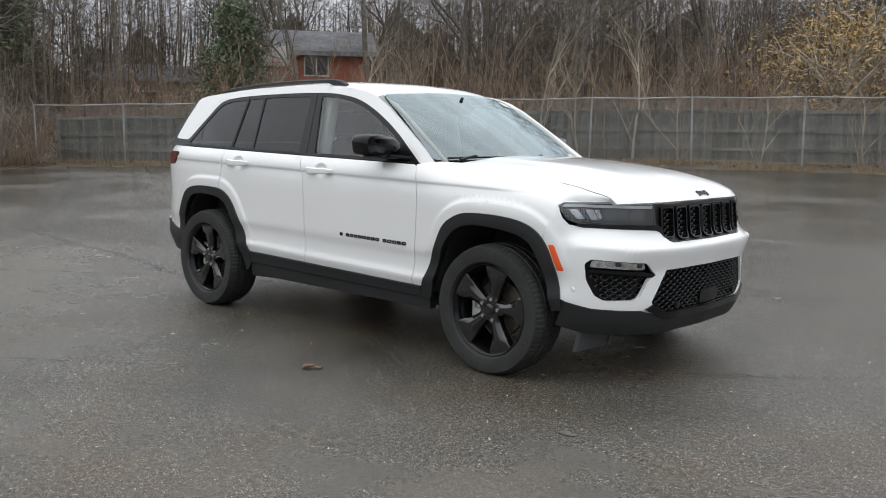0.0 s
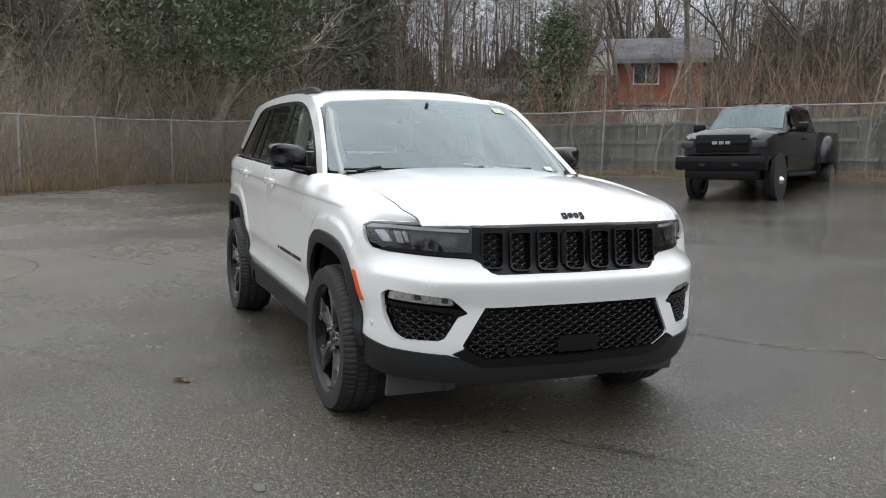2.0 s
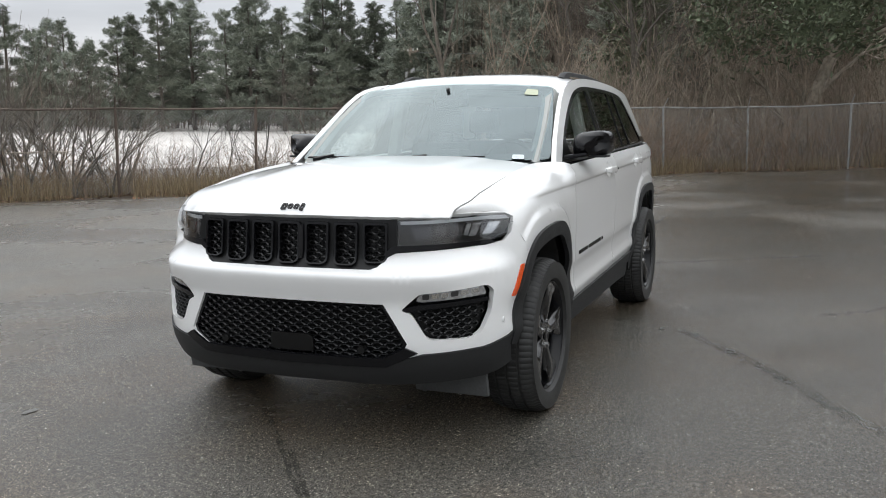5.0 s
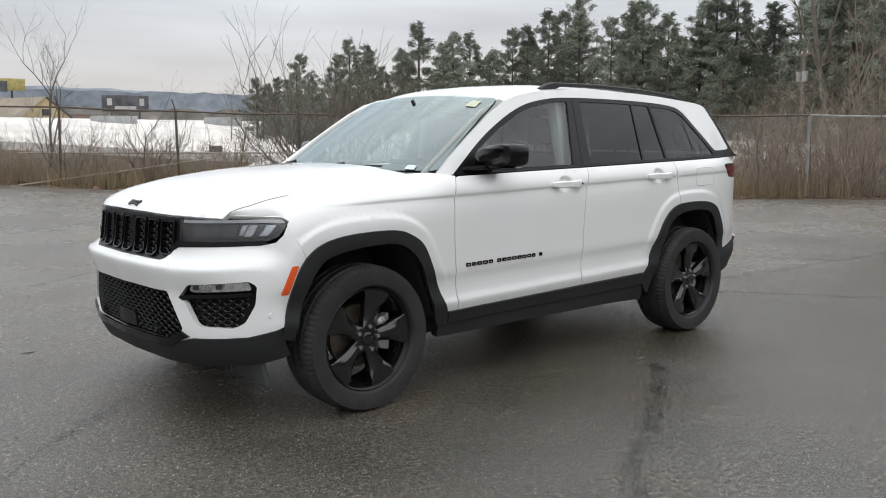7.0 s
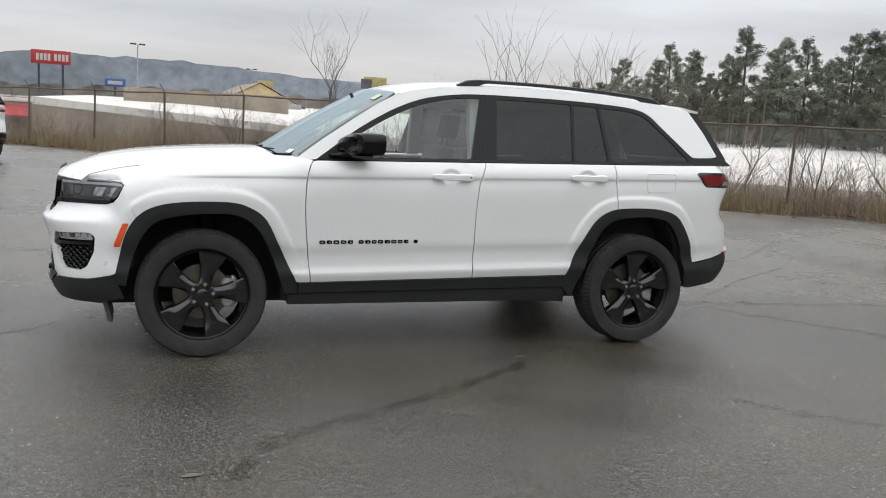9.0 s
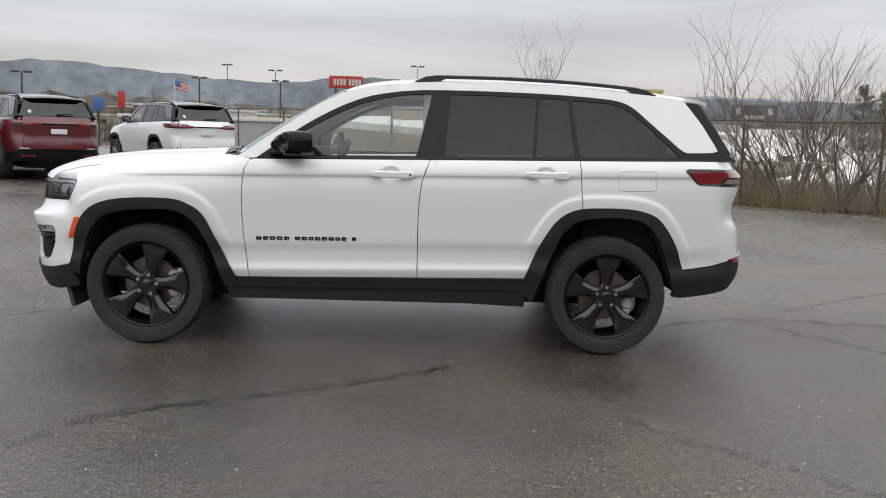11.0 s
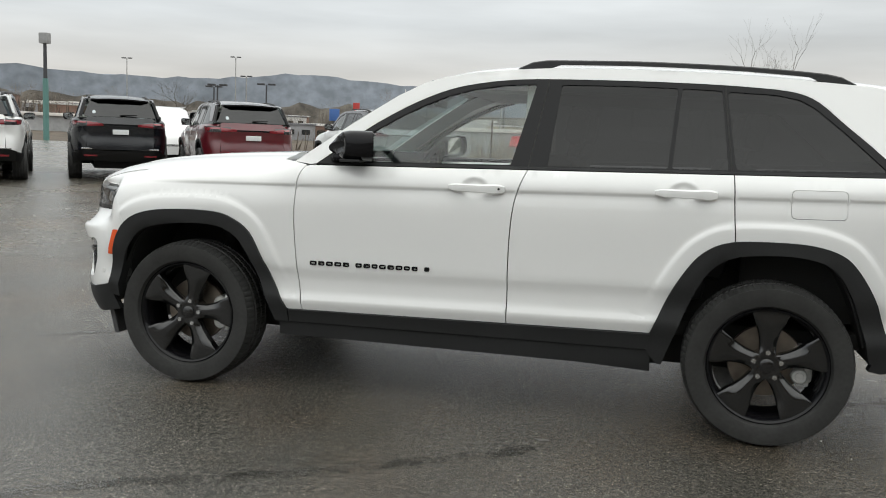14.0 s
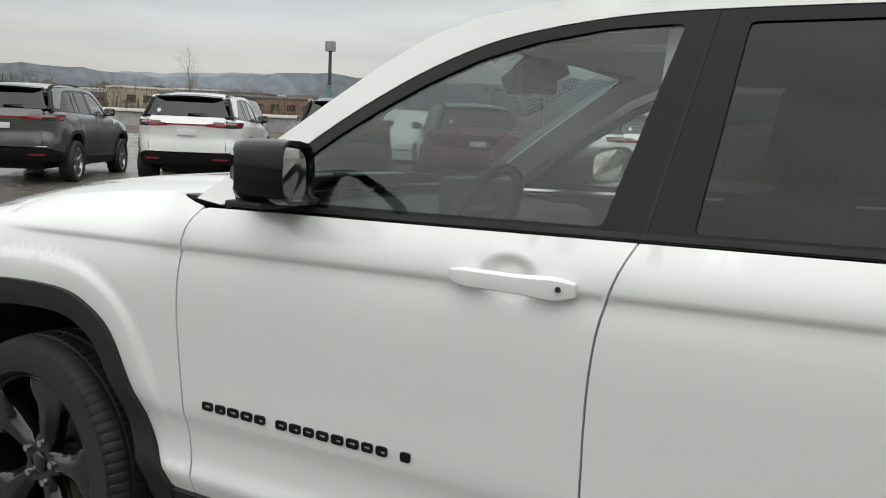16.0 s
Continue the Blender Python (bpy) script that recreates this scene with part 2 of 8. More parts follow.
def inside(px, py, poly):
    c = np.zeros(len(px), bool)
    for (x0, y0), (x1, y1) in zip(poly, poly[1:] + poly[:1]):
        if y0 != y1:
            c ^= ((y0 > py) != (y1 > py)) & (px < (x1 - x0) * (py - y0) / (y1 - y0) + x0)
    return c


def sheet(outline, to3d, step=0.05, holes=(), extra=()):
    """A curved panel: the flat outline less its holes, filled with an even net, laid on the surface to3d and given thickness inwards."""
    from mathutils.geometry import delaunay_2d_cdt

    pts, edges = [], []
    loops = [list(outline)] + [list(h) for h in holes]
    for lp in loops:
        first = len(pts)
        for a, b in zip(lp, lp[1:] + lp[:1]):
            n = max(1, round(math.hypot(b[0] - a[0], b[1] - a[1]) / step))
            pts += [(a[0] + (b[0] - a[0]) * i / n, a[1] + (b[1] - a[1]) * i / n) for i in range(n)]
        edges += [(i, i + 1) for i in range(first, len(pts) - 1)] + [(len(pts) - 1, first)]
    o = np.array(outline)
    gx, gy = np.meshgrid(np.arange(o[:, 0].min() + step / 2, o[:, 0].max(), step), np.arange(o[:, 1].min() + step / 2, o[:, 1].max(), step))
    gx, gy = gx.ravel(), gy.ravel()
    ok = inside(gx, gy, loops[0])
    for h in loops[1:]:
        ok &= ~inside(gx, gy, h)
    bp = np.array(pts)
    gx, gy = gx[ok], gy[ok]
    if len(extra):
        ex = np.array(extra)
        ok = inside(ex[:, 0], ex[:, 1], loops[0])
        for h in loops[1:]:
            ok &= ~inside(ex[:, 0], ex[:, 1], h)
        ex = ex[ok]
        if len(ex):
            ex = ex[np.min(np.hypot(ex[:, None, 0] - bp[None, :, 0], ex[:, None, 1] - bp[None, :, 1]), 1) > .008]
            pts += [tuple(p) for p in ex.tolist()]
            bp = np.concatenate([bp, ex])
    if len(gx):
        near = np.min(np.hypot(gx[:, None] - bp[None, :, 0], gy[:, None] - bp[None, :, 1]), 1) > step * 0.45
        pts += list(zip(gx[near].tolist(), gy[near].tolist()))
    vo, _, fo, *_ = delaunay_2d_cdt([Vector(p) for p in pts], edges, [], 0, 1e-6)
    v2 = np.array([tuple(v) for v in vo])
    fs = np.array([f for f in fo if len(f) == 3])
    c = v2[fs].mean(1)
    ok = inside(c[:, 0], c[:, 1], loops[0])
    for h in loops[1:]:
        ok &= ~inside(c[:, 0], c[:, 1], h)
    fs = fs[ok]
    v3 = to3d(v2[:, 0], v2[:, 1])
    n = np.zeros_like(v3)
    fn = np.cross(v3[fs[:, 1]] - v3[fs[:, 0]], v3[fs[:, 2]] - v3[fs[:, 0]])
    for k in range(3):
        np.add.at(n, fs[:, k], fn)
    n /= np.maximum(np.linalg.norm(n, axis=1, keepdims=True), 1e-12)
    return v3, fs, n


def panel(name, outline, to3d, mat, parent, step=0.05, holes=(), thick=0.02, label="", flip=False, lift=0.0, extra=()):
    v3, fs, n = sheet(outline, to3d, step, holes, extra)
    if flip:
        fs, n = fs[:, ::-1], -n
    cnt = {}
    for f in fs.tolist():
        for a, b in ((f[0], f[1]), (f[1], f[2]), (f[2], f[0])):
            cnt[(a, b)] = 1
    rim = [(a, b) for a, b in cnt if (b, a) not in cnt]
    k = len(v3)
    top = v3 + n * lift
    if thick:
        verts = np.concatenate([top, top - n * thick])
        faces = fs.tolist() + [[f[0] + k, f[2] + k, f[1] + k] for f in fs.tolist()] + [[b, a, a + k, b + k] for a, b in rim]
    else:
        verts, faces = top, fs.tolist()
    return mesh_object(name, verts, faces, mat, parent, label)

# ---- the sport utility vehicle: its surfaces, in metres from the ground under its middle, front along +x ----
PLAN = spline([(2.385, 0), (2.375, .2), (2.362, .4), (2.312, .58), (2.225, .735), (2.09, .866), (1.93, .947), (1.7, .964), (1.3, .962), (.8, .955),
               (0, .955), (-.8, .955), (-1.4, .955), (-1.8, .945), (-2.08, .90), (-2.27, .82), (-2.39, .68), (-2.455, .45), (-2.485, .2), (-2.495, 0)], 12)
PX, PY = np.array(PLAN).T
PS = np.concatenate([[0], np.cumsum(np.hypot(np.diff(PX), np.diff(PY)))])
TX, TY = np.gradient(PX, PS), np.gradient(PY, PS)
TX[0], TY[0], TX[-1], TY[-1] = 0, 1, 0, -1
TN = np.hypot(TX, TY)
TX, TY = TX / TN, TY / TN
HOOD_H = Curve((.8, 1.262), (1.0, 1.258), (1.5, 1.232), (1.9, 1.188), (2.1, 1.148), (2.22, 1.105), (2.28, 1.07), (2.31, 1.03))
D_LOW = Curve((.15, .12), (.30, .06), (.38, .05), (.445, .036), (.49, .020), (.512, .013), (.526, .014), (.545, .024), (.60, .028), (.65, .023), (.672, .016), (.69, .012), (.78, .010), (.9, .006), (1.0, .004), (1.4, .004))
D_UP = Curve((-.5, .004), (-.24, .004), (-.10, .009), (-.05, .018), (0, .052), (.06, .10))
D_CREASE = Curve((-.5, 0), (-.26, 0), (-.18, .0025), (-.134, .008), (-.126, .008), (-.114, .0008), (-.106, 0), (.1, 0))
D_FENDER = Curve((-.05, .27), (0, .205), (.015, .15), (.035, .10), (.065, .06), (.105, .03), (.165, .012), (.25, .004), (.8, 0))
D_FRONT = Curve((.15, .20), (.25, .10), (.32, .045), (.40, .012), (.50, 0), (.62, .0), (.70, -.003), (.79, 0), (.825, .014), (.86, .034), (.92, .042), (1.0, .05), (1.03, .055), (1.06, .085), (1.10, .135), (1.14, .185), (1.2, .24))
D_BROW = Curve((.3, 0), (.665, 0), (.70, .010), (.755, .030), (.782, .036), (.797, .030), (.81, .008), (.82, 0), (1.2, 0))
D_REAR = Curve((.2, .14), (.38, .06), (.48, .0), (.56, -.02), (.66, -.016), (.80, -.010), (.84, .0), (.90, .04), (.95, .05), (1.0, .036), (1.08, .008), (1.16, -.002), (1.22, .04), (1.30, .12))


def belt(x):
    return 1.236 - 0.0228 * np.asarray(x, float)


ARCH_F_OUT = [(1.975, .47), (1.955, .60), (1.905, .765), (1.835, .862), (1.725, .915), (1.553, .938), (1.323, .938), (1.208, .905), (1.118, .838), (1.040, .69), (.968, .545), (.915, .44)]
ARCH_F_IN = [(1.945, .29), (1.91, .47), (1.868, .64), (1.785, .785), (1.675, .842), (1.47, .868), (1.29, .860), (1.170, .785), (1.080, .63), (1.002, .42), (.975, .34)]
ARCH_R_OUT = [(-.945, .487), (-1.018, .67), (-1.092, .808), (-1.171, .897), (-1.278, .945), (-1.441, .957), (-1.622, .953), (-1.751, .920), (-1.828, .856), (-1.912, .728), (-1.985, .56)]
ARCH_R_IN = [(-1.005, .33), (-1.045, .45), (-1.125, .67), (-1.198, .805), (-1.305, .876), (-1.47, .897), (-1.61, .892), (-1.715, .858), (-1.795, .768), (-1.868, .61), (-1.925, .42)]


ARCH_LINES = [spline(ARCH_F_OUT, 3), spline(ARCH_R_OUT, 3)]
HANDLES = ((.065, -.215, 1.131), (-.925, -1.205, 1.155))


def near_line(x, z, pts):
    """How far each place on the flank lies from a line of points."""
    d = np.full(np.shape(x), 9.0)
    for (ax, az), (bx, bz) in zip(pts, pts[1:]):
        ux, uz = bx - ax, bz - az
        t = np.clip(((x - ax) * ux + (z - az) * uz) / (ux * ux + uz * uz), 0, 1)
        d = np.minimum(d, np.hypot(x - ax - t * ux, z - az - t * uz))
    return d


def side_x(x):
    """The way along the outline from the nose to the place on the flank at x."""
    return float(np.interp(-x, -PX, PS))


def front_y(y):
    """The same for a place on the nose at y."""
    return float(math.copysign(np.interp(abs(y), PY[:100], PS[:100]), y))


def hull(s, z, lift=0.0):
    """The body below the windows: s along its outline from the middle of the nose (to the left positive), z the height."""
    s, z = np.asarray(s, float), np.asarray(z, float)
    a, sg = np.abs(s), np.where(s < 0, -1.0, 1.0)
    x, y = np.interp(a, PS, PX), np.interp(a, PS, PY)
    tx, ty = np.interp(a, PS, TX), np.interp(a, PS, TY)
    nx, ny = ty, -tx
    wf, wr = np.maximum(smoothstep(.35, .85, nx), smoothstep(1.92, 2.10, x)), smoothstep(.35, .85, -nx)
    v = z - belt(x)
    zl = z + .0228 * x * smoothstep(1.3, .9, x) * smoothstep(-1.5, -1.0, x)
    side = np.where(z < 1.0, D_LOW(zl), D_UP(v + .015)) + D_CREASE(v) * smoothstep(1.9, 1.4, x)
    hs = HOOD_H(x + .175 * smoothstep(.9, 1.7, x)) - .034 - z
    fen = np.maximum(D_FENDER(hs), D_LOW(z))
    k = smoothstep(.86, 1.12, x)
    side = side * (1 - k) + (fen + D_CREASE(v) * smoothstep(1.9, 1.4, x)) * k
    for arch in ARCH_LINES:
        side = side - .013 * smoothstep(.088, .060, near_line(x, z, arch)) * smoothstep(.56, .78, z)
    for x0, x1, zz in HANDLES:
        side = side + .017 * smoothstep(1.0, .45, np.hypot((x - (x0 + x1) / 2 - .01) / .074, (z - zz - .002) / .056))
    corner = .045 * smoothstep(.55, .90, y) * smoothstep(.80, .89, z) * smoothstep(1.8, 1.95, x)
    d = side * (1 - wf - wr) + (D_FRONT(z) + corner - D_BROW(z) * smoothstep(.88, .62, y)) * wf + D_REAR(z) * wr - lift
    return np.stack([x - nx * d, (y - ny * d) * sg, z], -1)


def green(sg, lift=0.0):
    """The flank above the belt, leaning inwards; u runs backwards on the left and forwards on the right."""
    def f(u, z):
        x = -sg * np.asarray(u, float)
        y = .868 - .36 * (z - 1.24) - .035 * smoothstep(.1, .9, x) - .06 * np.clip((-x - 1.2) / 1.1, 0, 2) ** 2 + lift
        return np.stack([x, sg * y, z], -1)
    return f


def hood_top(x, y):
    xf = np.interp(np.abs(y), PY[:100], PX[:100]) - .052 - .033 * smoothstep(.45, .72, np.abs(y))
    xe = x + (2.30 - xf)
    c = .034 * (np.abs(y) / .74) ** 2.6 * (1 - .6 * smoothstep(1.95, 2.3, xe))
    rib = .007 * smoothstep(.50, .40, np.abs(y) + .06 * (x - 1.4)) * smoothstep(2.25, 1.9, xe)
    return np.stack([x, y, HOOD_H(xe) - c + rib - .004], -1)


ROOF_H = Curve((.40, 1.63), (.25, 1.70), (.1, 1.742), (-.1, 1.768), (-.4, 1.785), (-.75, 1.787), (-1.1, 1.78), (-1.5, 1.762), (-1.85, 1.735), (-2.05, 1.712), (-2.2, 1.69))
ROOF_C = Curve((0, 0), (.3, .007), (.48, .022), (.58, .042), (.64, .066), (.69, .10), (.71, .118))


def roof_top(x, y):
    return np.stack([x, y, ROOF_H(x) - ROOF_C(np.abs(y) * (1 + .05 * smoothstep(-1.2, -2.1, x) + .04 * smoothstep(-.2, .4, x)))], -1)


def screen(y, z):
    """The windscreen."""
    t = (z - 1.225) / (1.685 - 1.225)
    return np.stack([1.075 - .765 * t - .035 * np.sin(np.clip(t, 0, 1) * math.pi) * 0 + .03 * np.sin(np.clip(t, 0, 1) * math.pi) - (.30 - .05 * t) * y * y, y, z], -1)


TAIL_X = Curve((.7, -2.47), (1.0, -2.44), (1.12, -2.42), (1.26, -2.385), (1.34, -2.34), (1.5, -2.245), (1.70, -2.12))


def tail(u, z):
    """The tailgate: u is -y."""
    u, z = np.asarray(u, float), np.asarray(z, float)
    low = np.interp(np.abs(u), PY[::-1][:100], PX[::-1][:100]) + D_REAR(z)
    k = smoothstep(1.25, 1.31, z)
    return np.stack([low * (1 - k) + (TAIL_X(z) + .10 * np.abs(u) ** 2.4) * k, -u, z], -1)


def outline_s(points):
    """Outline given by (x, z) on the flank, turned into the hull's own way."""
    return [(side_x(x), z) for x, z in points]


DOOR_F = [(.83, 1.203), (.855, 1.16), (.872, 1.08), (.878, .92), (.862, .70), (.83, .447)]
DOOR_M = [(-.315, 1.228), (-.285, 1.15), (-.26, 1.05), (-.247, .85), (-.25, .470)]
DOOR_R = [(-1.275, 1.250), (-1.285, 1.1), (-1.295, .985), (-1.297, .949)]
DLO = [(.80, 1.212), (.70, 1.285), (.59, 1.368), (.48, 1.442), (.37, 1.506), (.26, 1.562), (.13, 1.614), (.0, 1.646), (-.18, 1.671), (-.38, 1.680), (-.74, 1.681),
       (-1.09, 1.675), (-1.37, 1.662), (-1.54, 1.643), (-1.64, 1.60), (-1.74, 1.515), (-1.86, 1.415), (-1.955, 1.336), (-2.02, 1.322), (-2.24, 1.322), (-2.32, 1.277)]


SPOKE_W = Curve((.03, .042), (.06, .036), (.10, .038), (.15, .048), (.19, .062), (.225, .074), (.27, .090))
SPOKE_Y = Curve((.03, .086), (.07, .088), (.14, .096), (.20, .102), (.24, .102), (.27, .099))


def build_wheel(car, x, sg, radius=.384, width=.26, detail=True, rim_mat=None, turn=8.0):
    """wheel > tyre, spokes, cap, nuts, brake."""
    n = 320 if detail else 40
    h = width / 2
    rr = .268 * radius / .378
    rim_mat = rim_mat or M_RIM
    k = radius / .378
    prof = [(rr + .006, h * .55), (rr + .004, h * .80), (rr - .004, h * .84), (rr - .012, h * .80), (rr - .026, h * .55), (rr - .032, 0), (rr - .026, -h * .8), (rr + .004, -h * .84)]
    v, f = lathe(prof, n)
    wheel = mesh_object("wheel", v, f, M_BLACK_GLOSS if rim_mat is M_RIM else rim_mat, car)
    wheel.matrix_basis = pose(x, sg * .855, radius - .004, 0, 0, 0 if sg > 0 else 180)
    tp = [(rr, h * .78), (rr + .012, h * .95), (rr + .040 * k, h * 1.0), (rr + .092 * k, h * .985), (radius - .016, h * .88), (radius - .004, h * .74), (radius, h * .5), (radius - .007, h * .48),
          (radius - .007, h * .40), (radius + .001, h * .38), (radius + .002, h * .06), (radius - .007, h * .04), (radius - .007, -h * .04), (radius + .002, -h * .06), (radius + .001, -h * .38), (radius - .007, -h * .40),
          (radius - .007, -h * .48), (radius, -h * .5), (radius - .004, -h * .74), (radius - .016, -h * .88), (rr + .095 * k, -h * .97), (rr + .04, -h), (rr, -h * .78)]
    v, f = lathe(tp, n)
    vv = []
    for i, p in enumerate(v):
        q, seg = i % len(tp), i // len(tp)
        r = math.hypot(p[0], p[2])
        drop = 0.0
        if seg % 4 == 0 and q in (4, 5, 6, 17, 18, 19):
            drop = .0038
        if seg % 4 == 2 and q in (9, 10, 13, 14):
            drop = .004
        vv.append((p[0] * (r - drop) / r, p[1], p[2] * (r - drop) / r))
    mesh_object("tyre", vv, f, M_TYRE, wheel, sharp=28)
    for i in range(5):
        a = math.radians(turn + 72 * i)
        bm = bmesh.new()
        # one broad spoke, flaring at the rim, with sloping flanks that end before it
        nr, nv = (25, 21) if detail else (7, 7)
        grid = []
        for t in np.linspace(0, 1, nr):
            r = .036 + (rr / k - .008 - .036) * t
            w, y = float(SPOKE_W(r)), float(SPOKE_Y(r))
            row = [bm.verts.new((r * k, y - .055, -w * k))]
            for v in np.linspace(-1, 1, nv):
                e = max(0, abs(v) - .86) / .14
                flank_ = max(0, abs(v) - .34) / .66 * float(smoothstep(.225, .150, r) * smoothstep(.050, .095, r))
                row.append(bm.verts.new((r * k, y - .004 * e * e - .020 * flank_, v * w * k)))
            row.append(bm.verts.new((r * k, y - .055, w * k)))
            grid.append(row)
        for p, q in zip(grid, grid[1:]):
            for j in range(len(p) - 1):
                bm.faces.new((p[j], p[j + 1], q[j + 1], q[j]))
        bm.faces.new(grid[-1])
        bmesh.ops.rotate(bm, verts=bm.verts, cent=(0, 0, 0), matrix=Matrix.Rotation(-a, 3, "Y"))
        part("spoke", bm, rim_mat, wheel, sharp=40)
    v, f = lathe([(.0001, .094), (.028, .094), (.033, .090), (.034, .084), (.062 * k, .086), (.068 * k, .07), (.07, .0), (.05, -.05), (.0001, -.05)], 28)
    mesh_object("centre_cap", v, f, rim_mat, wheel, "gloss black centre cap")
    if detail:
        for i in range(5):
            a = math.radians(turn + 72 * i)
            bm = bmesh.new()
            c = Vector((.0635 * math.cos(a), .084, .0635 * math.sin(a)))
            bmesh.ops.create_cone(bm, cap_ends=True, segments=12, radius1=.0125, radius2=.011, depth=.026, matrix=Matrix.Translation(c) @ Matrix.Rotation(-math.pi / 2, 4, "X"))
            part("lug_nut", bm, M_NUT, wheel, "chrome lug nut")
    v, f = lathe([(.06, -.01), (.165 * k, -.01), (.168 * k, -.018), (.168 * k, -.034), (.06, -.034)], 40)
    mesh_object("brake_disc", v, f, M_DISC, wheel, "bare steel brake disc")
    if detail:
        bm = bmesh.new()
        sd = -1 if x > 0 else -1
        for dz in (-.052, .052):
            c = (sd * sg * .155, dz)
            tube(bm, (c[0], -.06, c[1]), (c[0], .020, c[1]), .040, .038, 24)
            tube(bm, (c[0], .020, c[1]), (c[0], .027, c[1]), .038, .031, 24)
            tube(bm, (c[0], .027, c[1]), (c[0], .031, c[1]), .021, .018, 16)
        add_box(bm, -.040, .03, -.06, .010, -.085, .085, .014, m=pose(sd * sg * .175, -.01, 0))
        add_box(bm, -.012, .012, -.02, .024, -.10, .10, .008, m=pose(sd * sg * .188, -.01, 0))
        part("brake_caliper", bm, M_CALIPER, wheel, "grey cast brake caliper")
    return wheel


def honeycomb(name, outline, to3d, mat, parent, cw, ch, bar, depth=.012, lift=0.0, offset=True):
    """A grille net: flat six-sided openings cut from the outline, one connected mesh of bars."""
    o = np.array(outline)
    verts, faces = [], []
    rows = int((o[:, 1].max() - o[:, 1].min()) / ch) + 2
    cols = int((o[:, 0].max() - o[:, 0].min()) / cw) + 2
    cx, cz = [], []
    for r in range(rows):
        for c in range(cols):
            cx.append(o[:, 0].min() + (c + (.5 if r % 2 and offset else 0)) * cw)
            cz.append(o[:, 1].min() + r * ch)
    cx, cz = np.array(cx), np.array(cz)
    ok = inside(cx, cz, list(map(tuple, outline)))
    hx = np.array([.5, .28, -.28, -.5, -.28, .28]) * cw
    hz = np.array([0, .64, .64, 0, -.64, -.64]) * ch
    k = 1 - bar
    for x, z in zip(cx[ok], cz[ok]):
        b = len(verts)
        for sc, li in ((1.0, lift), (k, lift + .004), (k * .97, lift - depth)):
            p = to3d(x + hx * sc, z + hz * sc, li)
            verts += p.tolist()
        for i in range(6):
            j = (i + 1) % 6
            faces += [(b + i, b + j, b + 6 + j, b + 6 + i), (b + 6 + i, b + 6 + j, b + 12 + j, b + 12 + i)]
    return mesh_object(name, verts, faces, mat, parent, "black honeycomb mesh", sharp=30)


